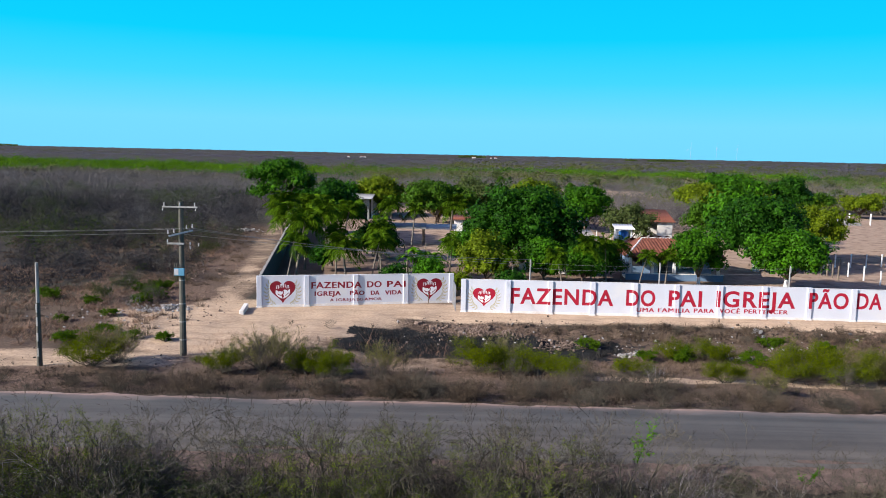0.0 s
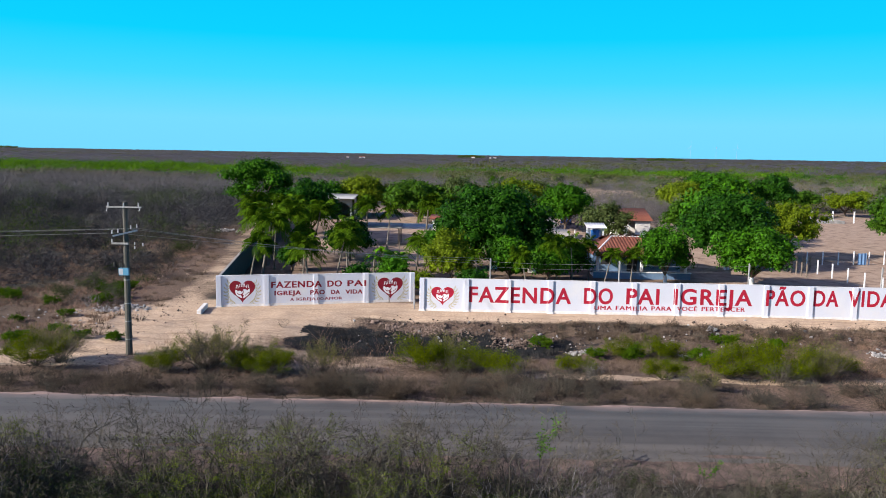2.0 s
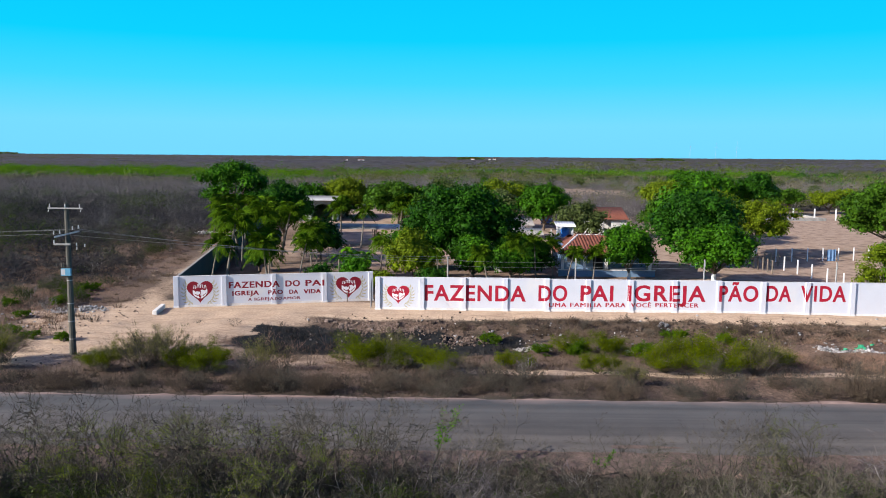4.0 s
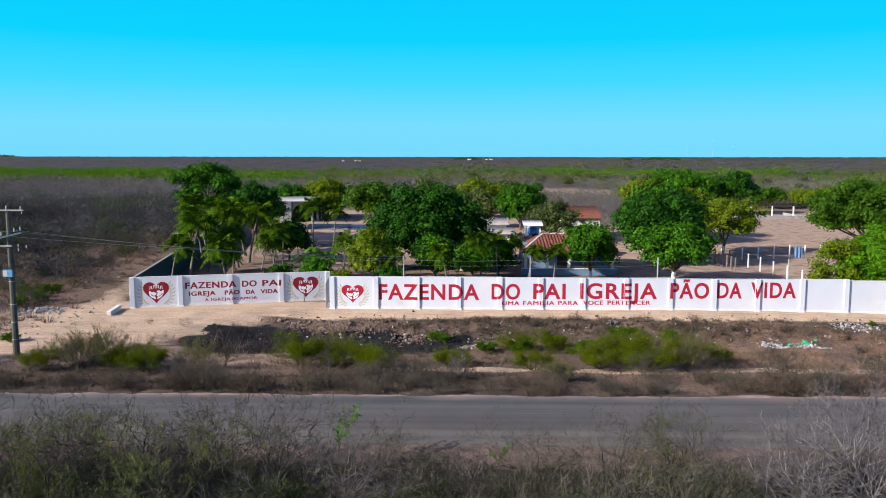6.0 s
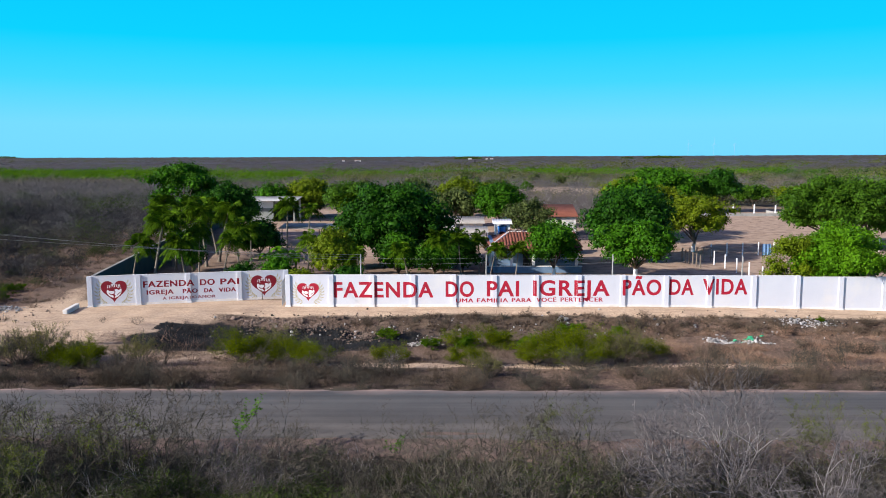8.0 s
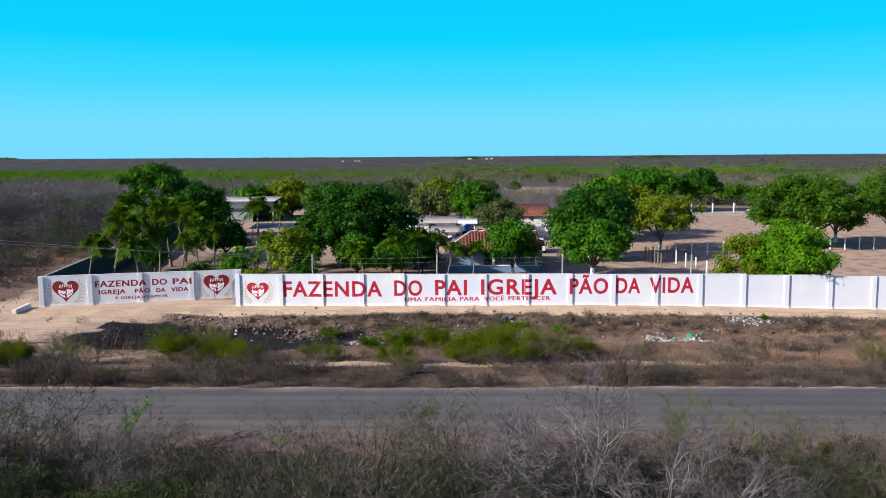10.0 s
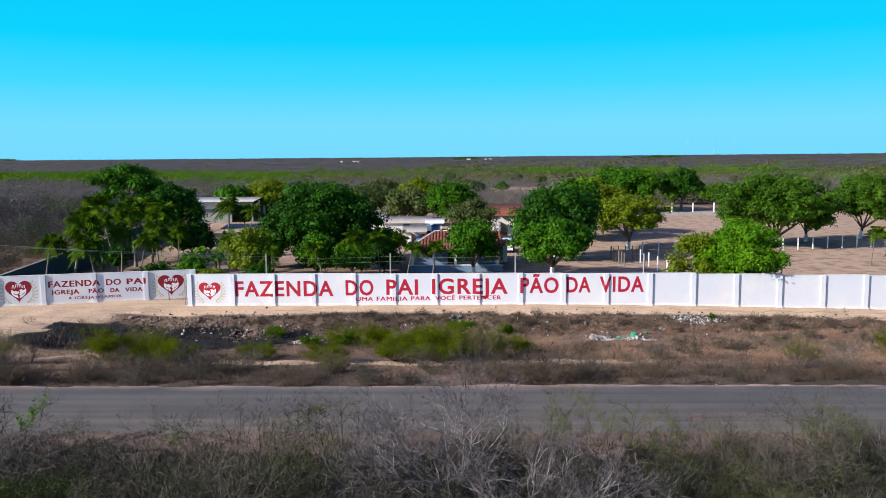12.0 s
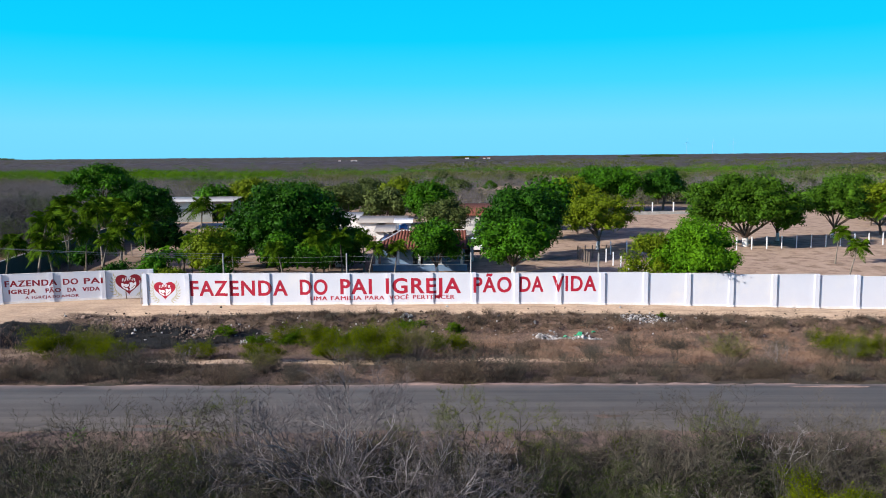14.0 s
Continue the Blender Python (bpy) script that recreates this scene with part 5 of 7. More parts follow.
for k, (x, y, s) in enumerate([(8.0, 51.0, 0.8), (13.2, 47.8, 1.05), (20.8, 53.0, 0.95), (23.7, 51.9, 0.85), (10.9, 47.6, 0.7), (15.5, 49.5, 0.8), (17.3, 47.0, 0.9), (-25.0, 62.1, 0.8), (-23.8, 60.3, 0.7), (-26.8, 51.1, 0.6), (-22.5, 48.0, 0.7), (38.8, 55.0, 0.4), (-20.2, 46.5, 0.6), (-18.2, 46.2, 0.7), (-23.6, 45.0, 0.8), (-27.5, 57, 0.8), (-28.5, 66, 0.8), (-30.5, 74, 0.9), (-24.6, 53.4, 0.6), (-31, 48, 0.7), (-25.1, 64.3, 0.9), (-26.4, 63.2, 0.8), (-24.3, 58.4, 0.9), (-31.6, 59.0, 0.9), (-33.0, 60.4, 0.8)]):
    place_shrub(GREENB[k % 2], x, y, k * 113, s, "low leafy bright green bush on the bank", "green_bush", sz=0.75)
for k, (x, y, s) in enumerate([(-10.2, 38.6, 1.0), (-12.5, 39.0, 0.7), (-8.6, 39.8, 0.9), (-7.2, 39.6, 0.7), (-3.4, 41.0, 0.6), (-5.6, 40.4, 0.6), (6.0, 38.8, 0.65), (2.2, 40.0, 0.6), (18.8, 38.6, 0.6), (33.6, 40.8, 0.75), (35.5, 39.4, 0.7), (40.5, 38.2, 0.7), (-4.6, 38.2, 0.6), (26.0, 39, 0.5), (44, 37.6, 0.7), (31.2, 38.6, 0.55), (-17.4, 38.4, 0.5), (9.4, 39.2, 0.55)]):
    place_shrub(BARE[k % 6], x, y, k * 59, s, "leafless brown shrub on the verge")


rng = np.random.default_rng(92)
for k in range(100):
    x, y = rng.uniform(-18, 45), rng.uniform(17.5, 22.6)
    place_shrub(UNDER[k % 3], x, y, rng.uniform(0, 360), rng.uniform(0.7, 1.15), "dark leafy undergrowth between dry shrubs", "undergrowth")
for k in range(46):
    x, y = rng.uniform(-9, 9), rng.uniform(17, 22)
    place_shrub(UNDER[k % 3], x, y, rng.uniform(0, 360), rng.uniform(1.1, 1.5), "dark leafy undergrowth between dry shrubs", "undergrowth")
for k in range(34):
    x, y = rng.uniform(-18, 45), rng.uniform(24.2, 25.4)
    place_shrub(BROWN[k % 4], x, y, rng.uniform(0, 360), rng.uniform(0.3, 0.6), "low brown twiggy brush beside the asphalt", "low_dry_brush")
for x, y, s in ((5.25, 24.9, 0.82), (10.6, 24.6, 0.48)):
    place_shrub(SPRIG, x, y, x * 50, s, "slender sapling with bright green leaves", "sapling")
for x, y, s in ((34.6, 19.4, 1.1), (41.0, 20.5, 1.1), (-13.5, 21.0, 1.3), (-15.5, 22.2, 1.2), (29.9, 24.9, 0.5)):
    place_shrub(GREEN[0], x, y, x * 31, s, "yellow-green leafy bush among dry shrubs", "green_shrub")
rng = np.random.default_rng(91)
for k in range(260):
    x, y = rng.uniform(-26, 56), 33.75 + 4.2 * rng.random() ** 1.6
    y = min(y, 35.6 + 0.5 * rng.random()) if x < 0 else y
    if rng.random() < (0.62 if x > 25 else 0.5 if x < -4 else 0.2):
        continue
    s = rng.uniform(0.75, 1.35) * (0.8 + 0.35 * float(wave(x, y, 0.4, 94)))
    place_shrub(BROWN[k % 4], x, y, rng.uniform(0, 360), s, "low brown twiggy brush on the verge", "low_dry_brush")
for k in range(62):
    x, y = rng.uniform(5, 58), rng.normal(53.7, 0.7)
    if off_dark_patch(x, y):
        place_shrub(BROWN[k % 4], x, y, rng.uniform(0, 360), rng.uniform(0.35, 0.85), "low dead brush heaped along the bank edge", "low_dry_brush")
for k in range(30):
    x, y = rng.uniform(24, 60), rng.uniform(38.5, 52)
    place_shrub(BROWN[k % 2], x, y, rng.uniform(0, 360), rng.uniform(0.5, 1.0), "low brown twiggy brush in the dry grass", "low_dry_brush")


# ---- dry grass ----
def grass(name, n, area, height, material, label, seed, dense=None, width=0.02):
    rng = np.random.default_rng(seed)
    x, y = rng.uniform(area[0], area[1], n), rng.uniform(area[2], area[3], n)
    keep = (wave(x, y, 0.8, seed) + rng.uniform(-0.6, 0.9, n) > -0.2) if dense is None else dense(x, y, rng)
    x, y = x[keep], y[keep]
    n = len(x)
    h = height * rng.uniform(0.45, 1.2, n) * (1 + 0.3 * wave(x, y, 1.1, seed + 1))
    a = rng.uniform(0, 6.28, n)
    lean = h * rng.uniform(0.3, 1.7, n)
    p = np.stack([x, y, ground_z(x, y) - 0.03], -1)
    top = p + np.stack([np.cos(a) * lean, np.sin(a) * lean, h], -1)
    w = np.stack([-np.sin(a + 0.6), np.cos(a + 0.6), 0 * a], -1) * width * rng.uniform(0.6, 1.4, (n, 1))
    v = np.stack([p - w, p + w, top], 1).reshape(-1, 3)
    tagged(new(name, mesh_of(name, v, np.arange(len(v)).reshape(-1, 3), material)), label, "grass", kind="stuff")


grass("dry_verge_grass", 120000, (-36, 62, 33.4, 38.6), 0.2, M_VERGE, "dry brown grass along the road verge, shade in its colour", 501, lambda x, y, r: r.random(len(x)) < (1.15 - np.abs(y - 35.4) / 2.9) * np.clip(0.65 + 0.8 * wave(x, y, 0.35, 519), 0.1, 1.2), 0.007)
grass("dry_basin_grass", 70000, (22, 64, 38.5, 54.8), 0.19, M_STRAW, "reddish dry grass in the low ground", 502, lambda x, y, r: (wave(x, y, 0.8, 502) + r.uniform(-0.6, 0.9, len(x)) > -0.2) & off_dark_patch(x, y), 0.009)
grass("dry_bank_grass", 30000, (-5, 30, 40, 55), 0.3, M_GRASS, "thin dry grass on the low bank", 503, lambda x, y, r: (wave(x, y, 0.8, 77) > -0.1) & off_dark_patch(x, y), 0.012)
grass("dry_field_grass", 30000, (-50, -17, 44, 76), 0.45, M_STRAW, "dry straw grass beside the track", 504, lambda x, y, r: (x < -21.5 - (y - 58) * 0.165 - r.uniform(0, 3, len(x))) & (wave(x, y, 0.5, 78) > -0.4), 0.016)
grass("sand_grass", 7000, (-16, -1, 39.6, 48.5), 0.3, M_STRAW, "sparse dry grass on the sandy ground", 506, lambda x, y, r: r.random(len(x)) < 0.25 + 0.6 * (wave(x, y, 1.2, 506) > 0.4), 0.01)
grass("near_bank_grass", 34000, (-20, 46, 16, 25.4), 0.5, M_VERGE, "dry grass between the shrubs", 505, None, 0.008)


def tussocks(name, n, area, blades, size, height, material, label, seed, width=0.012, test=None):
    """Round clumps of dry stems, joined into one."""
    rng = np.random.default_rng(seed)
    x, y = rng.uniform(area[0], area[1], n), rng.uniform(area[2], area[3], n)
    if test is not None:
        ok = test(x, y)
        x, y = x[ok], y[ok]
    n = len(x)
    s = np.repeat(rng.uniform(0.45, 1.3, n), blades)[:, None]
    base = np.repeat(np.stack([x, y, ground_z(x, y) - 0.03], -1), blades, 0)
    m = len(base)
    d = unit(rng.normal(0, 1, (m, 3)) * [1, 1, 0.5] + [0, 0, 0.7])
    d[:, 2] = np.abs(d[:, 2])
    foot = base + d * [1, 1, 0] * size * 0.35 * s
    tip = base + d * np.array([size, size, height]) * s * rng.uniform(0.7, 1.1, (m, 1))
    w = unit(np.cross(d, rng.normal(0, 1, (m, 3)))) * width * rng.uniform(0.6, 1.4, (m, 1))
    v = np.stack([foot - w, foot + w, tip], 1).reshape(-1, 3)
    tagged(new(name, mesh_of(name, v, np.arange(len(v)).reshape(-1, 3), material)), label, "grass", kind="stuff")


tussocks("bank_dry_brush", 620, (8, 64, 52.6, 55.3), 85, 0.6, 0.48, M_GRASS, "brown dead brush heaped along the bank edge", 511, width=0.008, test=lambda x, y: off_dark_patch(x, y))
tussocks("basin_tussocks", 380, (24, 66, 38, 53), 170, 0.8, 0.6, M_STRAW, "reddish dry grass tussocks in the low ground", 512, width=0.006, test=lambda x, y: (x + 0.6 * (50 - y) > 27) & off_dark_patch(x, y) & ((y > 41.6 + 0.5 * wave(x, y, 0.6, 5)) | (x > 36)))
tussocks("bank_tussocks", 240, (-3, 30, 38, 50), 60, 0.5, 0.5, M_GRASS, "brown dry tussocks on the low bank", 513, test=lambda x, y: off_dark_patch(x, y) & ((y > 41.8 + 0.5 * wave(x, y, 0.6, 5)) | (y < 39)))
tussocks("charred_stalks", 260, (-7, 10, 46.5, 53), 26, 0.4, 0.55, M_CHAR, "charred stalks on the darkened ground", 516)
grass("tall_stalks", 90, (-6.5, 1, 46.4, 49), 1.5, M_STRAW, "few tall pale stalks on the darkened ground", 517, lambda x, y, r: r.random(len(x)) < 1, 0.012)
tussocks("yard_grass", 700, (-14, 78, 60, 150), 22, 0.35, 0.16, M_STRAW, "sparse dry grass on the yard soil", 521, test=lambda x, y: (x > -13 - (y - 57.6) * 0.16) & (wave(x, y, 0.25, 522) > 0.1))
tussocks("near_edge_tussocks", 260, (-20, 46, 23.6, 25.8), 70, 0.5, 0.45, M_VERGE, "brown dry tussocks on the near road edge", 519, width=0.005, test=lambda x, y: wave(x, y, 0.7, 96) > -0.2)
tussocks("verge_tussocks", 700, (-36, 64, 33.7, 38.6), 70, 0.65, 0.6, M_VERGE, "brown dry tussocks along the road verge", 514, width=0.006, test=lambda x, y: wave(x, y, 0.5, 520) > -0.35)
tussocks("track_tussocks", 520, (-55, -18, 44, 100), 60, 0.6, 0.6, M_STRAW, "dry straw tussocks beside the track", 515, test=lambda x, y: (x < -21.6 - (y - 58) * 0.165) & (x > -36 - (y - 58) * 0.3))
tussocks("track_brown_tussocks", 1500, (-60, -18, 46, 120), 60, 0.65, 0.7, M_GRASS, "brown dry tussocks beside the track", 518, test=lambda x, y: (x < -19.6 - (y - 58) * 0.165 - 0.8 * wave(x, y, 0.5, 5)) & (x > -44 - (y - 58) * 0.3))
rng = np.random.default_rng(93)
for k in range(64):
    y = rng.uniform(54, 112)
    x = -15.3 - (y - 57.6) * 0.16 - rng.uniform(6.8, 13)
    if k % 4 == 0:
        place_shrub(UNDER[k % 3], x, y, rng.uniform(0, 360), rng.uniform(0.7, 1.3), "low dull green bush beside the track", "low_bush")
    else:
        place_shrub(BARE[k % 6], x, y, rng.uniform(0, 360), rng.uniform(0.35, 0.8), "leafless brown shrub beside the track")

# ---- scrubland ----
def outside(x, y):
    """True where the wild scrub grows: away from the compound, the track and the road."""
    wall_x = -15.3 - (y - 57.6) * 0.16
    left = (x < wall_x - 7.6 - 2.0 * wave(x, y, 0.12, 61)) & (y > 63.5 + 2.5 * wave(x, y, 0.2, 62) - np.clip((-x - 23) * 0.8, 0, 13))
    back = (y > np.where((x > 14) & (x < 50), 148, 178) + 8 * wave(x, y, 0.05, 63)) & (x > wall_x - 12)
    right = (x > 120) & (y > 62)
    bare = np.hypot((x - 45) / 15, (y - 255) / 30) + 0.15 * wave(x, y, 0.1, 64) < 1
    return (left | back | right) & ~bare


def stand(n, near, far, seed, test=None, half=0.62, across=None):
    """Feet and sizes of n plants strewn over the wild ground between two distances."""
    rng = np.random.default_rng(seed)
    y = np.sqrt(rng.uniform(near ** 2, far ** 2, n)) if across else near * (far / near) ** rng.random(n)
    x = rng.uniform(*across, n) if across else rng.uniform(-half, half, n) * (y + 25) + 10
    ok = outside(x, y) & (x > -0.6 * y - 6)
    if test is not None:
        ok &= test(x, y, rng)
    x, y = x[ok], y[ok]
    s = rng.uniform(0.5, 1.05, len(x)) * rng.uniform(0.75, 1.55, len(x)) * (1 + 0.25 * wave(x, y, 0.08, seed))
    return rng, np.stack([x, y, ground_z(x, y)], -1), s


def thorn_scrub(name, n, near, far, twigs, size, height, width, material, label, seed, test=None, across=None):
    """Leafless bushes: sprays of tapering twigs that fan out from the foot of each, joined into one sheet of stuff."""
    rng, foot, s = stand(n, near, far, seed, test, across=across)
    base, sr = np.repeat(foot, twigs, 0), np.repeat(s, twigs)[:, None]
    m = len(base)
    d = unit(rng.normal(0, 1, (m, 3)) * [1, 1, 0.7] + [0, 0, 0.75])
    d[:, 2] = np.abs(d[:, 2])
    lump = 1 + 0.22 * np.sin(d[:, :1] * 9 + base[:, :1] * 3) * np.sin(d[:, 1:2] * 8 + base[:, 1:2] * 3)
    reach = np.array([size, size, height]) * sr * lump
    root = base + d * reach * rng.uniform(0.05, 0.95, (m, 1)) ** 0.55
    go = unit(d * [1, 1, 0.8] + rng.normal(0, 0.5, (m, 3)))
    tip = root + go * size * sr * rng.uniform(0.08, 0.36, (m, 1))
    tip[:, 2] = np.maximum(tip[:, 2], base[:, 2] + 0.1)
    w = unit(np.cross(go, rng.normal(0, 1, (m, 3)))) * width * rng.uniform(0.6, 1.3, (m, 1))
    v = np.stack([root - w, root + w, tip], 1).reshape(-1, 3)
    tagged(new(name, mesh_of(name, v, np.arange(3 * m).reshape(-1, 3), material)), label, "scrub", kind="stuff")


def leafy_scrub(name, n, near, far, sprays, size, height, card, material, label, seed, test=None, across=None, aspect=0.7, level=0.0):
    """Bushes seen from afar: domes of small leafy sprays that face outwards, joined into one sheet of stuff."""
    rng, foot, s = stand(n, near, far, seed, test, across=across)
    base, sr = np.repeat(foot, sprays, 0), np.repeat(s, sprays)[:, None]
    m = len(base)
    d = unit(rng.normal(0, 1, (m, 3)))
    d[:, 2] = np.abs(d[:, 2])
    lump = 1 + 0.25 * np.sin(d[:, :1] * 6 + base[:, :1]) * np.sin(d[:, 1:2] * 6 + base[:, 1:2])
    c = base + (d * np.array([size, size, height * 0.75]) * lump + [0, 0, height * 0.25]) * sr * rng.uniform(0.75, 1.05, (m, 1))
    k = card * np.clip(sr, 0.6, 1.5)
    v, f = leaf_tris(rng, c, d + [0, 0, level], 1.0, aspect, 0.4 / (1 + level))
    v = np.repeat(c, 3, 0) + (v - np.repeat(c, 3, 0)) * np.repeat(k, 3, 0)
    tagged(new(name, mesh_of(name, v, f, material)), label, "scrub", kind="stuff")


def leaning(x, y, r):
    return wave(x, y, 0.02, 75) + np.clip(-x / 60, -1.3, 1.5) + r.uniform(-0.5, 0.5, len(x))


LEFT_FIELD = (-125, -22)
# Near scrub coloured dark for its shaded gaps; pale bushes start farther, as haze.
thorn_scrub("near_scrub", 1500, 52, 185, 420, 2.2, 2.7, 0.021, M_BRUSH, "dense grey leafless thorn scrub, shade in its dark colour", 601, across=LEFT_FIELD)
thorn_scrub("near_brown_scrub", 260, 52, 185, 380, 1.9, 2.3, 0.019, M_BRUSHBROWN, "dense brown leafless thorn scrub", 611, lambda x, y, r: wave(x, y, 0.12, 80) > -0.1, LEFT_FIELD)
thorn_scrub("pale_scrub", 400, 98, 210, 420, 2.2, 3.2, 0.012, M_BRUSHPALE, "pale thorn bushes farther out in the scrub", 612, lambda x, y, r: wave(x, y, 0.15, 81) > -0.3, LEFT_FIELD)
leafy_scrub("dull_green_scrub", 520, 52, 200, 260, 2.3, 3.1, 0.13, L_PATCH, "dull green undergrowth in the thorn scrub", 607, lambda x, y, r: wave(x, y, 0.09, 74) > 0.0, LEFT_FIELD)
thorn_scrub("middle_scrub", 2300, 150, 350, 200, 2.8, 3.2, 0.034, M_BRUSHGREY, "grey leafless scrub in the middle distance", 602, lambda x, y, r: leaning(x, y, r) > -0.1)
thorn_scrub("middle_pale_scrub", 800, 150, 350, 200, 2.8, 3.4, 0.026, M_BRUSHPALE, "pale leafless scrub in the middle distance", 620, lambda x, y, r: leaning(x, y, r) > -0.4)
leafy_scrub("brown_scrub", 4600, 148, 350, 60, 2.4, 2.2, 0.3, M_BRUSHOLIVE, "brown leafless scrub in the middle distance", 608, lambda x, y, r: leaning(x, y, r) < 0.2)
leafy_scrub("olive_bushes", 2200, 150, 360, 80, 2.5, 2.6, 0.28, L_DULL, "olive bushes among the dry scrub", 605, lambda x, y, r: wave(x, y, 0.03, 72) + np.clip(x / 110, -1.4, 0.5) + r.uniform(-0.3, 0.3, len(x)) > 0.2)
leafy_scrub("dark_bushes", 620, 175, 420, 90, 2.9, 3.4, 0.32, L_OLIVE, "dark green bushes in the far scrub", 621, lambda x, y, r: (x > -40) & (wave(x, y, 0.05, 82) + r.uniform(-0.5, 0.5, len(x)) > 0.3))
thorn_scrub("bare_trees", 420, 178, 340, 240, 3.0, 4.4, 0.035, M_BRUSHPALE, "pale leafless trees behind the compound", 622, lambda x, y, r: x > -30)


def belt(x, y, r):
    """How far a place in the far thicket is green: most on the track's side, less towards the yard's far side."""
    return wave(x, y, 0.012, 71) + r.uniform(-0.35, 0.35, len(x)) + 0.9 - np.clip((x + 60) / 190, -0.6, 1.9) - 2 * smooth(0, 60, 395 + 150 * wave(x, y, 0.03, 85) - y) - 2 * smooth(0, 90, y - 560 - 130 * wave(x, y, 0.025, 86))


leafy_scrub("green_thicket", 6200, 310, 640, 64, 3.6, 3.0, 0.46, L_FAR, "bright green belt of far thicket", 604, lambda x, y, r: belt(x, y, r) > 0)
leafy_scrub("belt_crowns", 900, 380, 600, 80, 4.6, 5.2, 0.5, L_FAR, "taller bright green crowns along the far thicket", 626, lambda x, y, r: (belt(x, y, r) > 0.1) & (wave(x, y, 0.022, 88) > 0.1))
# Dark crowns colour in the shadowed gaps of the far thicket.
leafy_scrub("thicket_shade", 2200, 345, 640, 60, 3.8, 2.9, 0.46, L_MANGODARK, "dark green crowns for the shaded gaps in the far thicket", 623, lambda x, y, r: wave(x, y, 0.03, 84) + r.uniform(-0.4, 0.4, len(x)) > 0.25)
leafy_scrub("dull_thicket", 2100, 345, 640, 60, 3.6, 2.8, 0.46, L_DULL, "dull olive thicket beyond the yard", 624, lambda x, y, r: (belt(x, y, r) < 0.1) & (wave(x, y, 0.025, 87) + r.uniform(-0.4, 0.4, len(x)) > -0.3))
leafy_scrub("brown_thicket", 1800, 330, 640, 60, 3.6, 2.6, 0.46, M_BRUSHOLIVE, "olive-brown leafless thicket beyond the yard", 625, lambda x, y, r: belt(x, y, r) < 0.0, level=0.6)
leafy_scrub("far_scrub", 6500, 560, 1600, 44, 5.0, 2.2, 0.75, M_BRUSHFAR, "far scrub towards the horizon, haze tint in its grey", 603, level=3.0)
leafy_scrub("far_green", 1300, 640, 2600, 40, 7.0, 3.4, 1.1, L_DULL, "far green trees towards the horizon", 606, lambda x, y, r: wave(x, y, 0.006, 73) + np.clip(x / 500, -0.6, 0.5) > 0.1)
leafy_scrub("distant_scrub", 4200, 1300, 4200, 40, 11.0, 1.6, 2.2, M_BRUSHFAR, "distant scrub at the horizon, haze tint in its grey-violet", 609, level=3.0)

# ---- scattered trees behind the compound ----
def back_tree(seed, material, w, h):
    t = tree(0, 0, h, w, 1.0, material, "scrubland tree with open crown", seed, 1.25, 3.0, 0.7, 0.34, lime=False, name="scrub_tree", gaps=0.2, core=0.6, group="trees behind the compound")
    return t


BACKS = [(back_tree(801, L_OLIVE, 8, 6.0), "olive-green scrubland tree behind the compound"), (back_tree(802, L_YELLOW, 7, 5.4), "yellow-green scrubland tree behind the compound"),
         (back_tree(803, L_GREYGREEN, 8.5, 6.2), "half-bare grey-green tree behind the compound"), (back_tree(804, L_MANGO, 7, 6.0), "dense green tree behind the compound")]
rng = np.random.default_rng(88)
spots = [(36, 104), (36, 119), (46, 138), (12, 128), (-4, 142), (2, 152), (-16, 152), (-22, 146), (10, 160), (18, 170), (-8, 168),
         (98, 150), (104, 138), (92, 132), (88, 122), (112, 124), (100, 112), (118, 150), (122, 178), (70, 182), (2, 188)]
for k in range(26):
    y = rng.uniform(122, 186)
    x = rng.uniform(-12, 120)
    if not (20 < x < 92):
        spots.append((x, y))
for k in range(26):
    y = rng.uniform(190, 380)
    spots.append((rng.uniform(-0.05, 0.62) * y, y))
for x, y in ((62, 196), (74, 204), (88, 196), (97, 186), (108, 190), (118, 200), (128, 188), (92, 214), (112, 222), (134, 214)):
    spots.append((x, y))
first = set()
for k, (x, y) in enumerate(spots):
    kind = int(rng.choice([0, 0, 1, 1, 2, 2, 3] if y < 190 else [0, 2, 2]))
    src, label = BACKS[kind]
    s = rng.uniform(0.75, 1.15) * (1.0 if y < 190 else 0.72)
    m = pose(x, y, float(ground_z(x, y)), 0, 0, rng.uniform(0, 360)) @ Matrix.Diagonal((s, s, s * rng.uniform(0.85, 1.1), 1))
    if kind in first:
        tagged(copy_thing(src, m), label)
    else:
        first.add(kind)
        src.matrix_basis = m
        tagged(src, label)

# ---- power line ----
PX, PY = -15.67, 42.42
pole_z = float(ground_z(PX, PY))


def rod(a, b, r0, r1=None, sides=8):
    v, f = tubes([a], [b], [r0], [r1 or r0], sides)
    cap0, cap1 = list(range(sides)), list(range(sides, 2 * sides))
    bm = bmesh.new()
    vs = [bm.verts.new(p) for p in v]
    for q in f:
        bm.faces.new([vs[i] for i in q])
    bm.faces.new([vs[i] for i in reversed(cap0)])
    bm.faces.new([vs[i] for i in cap1])
    return bm


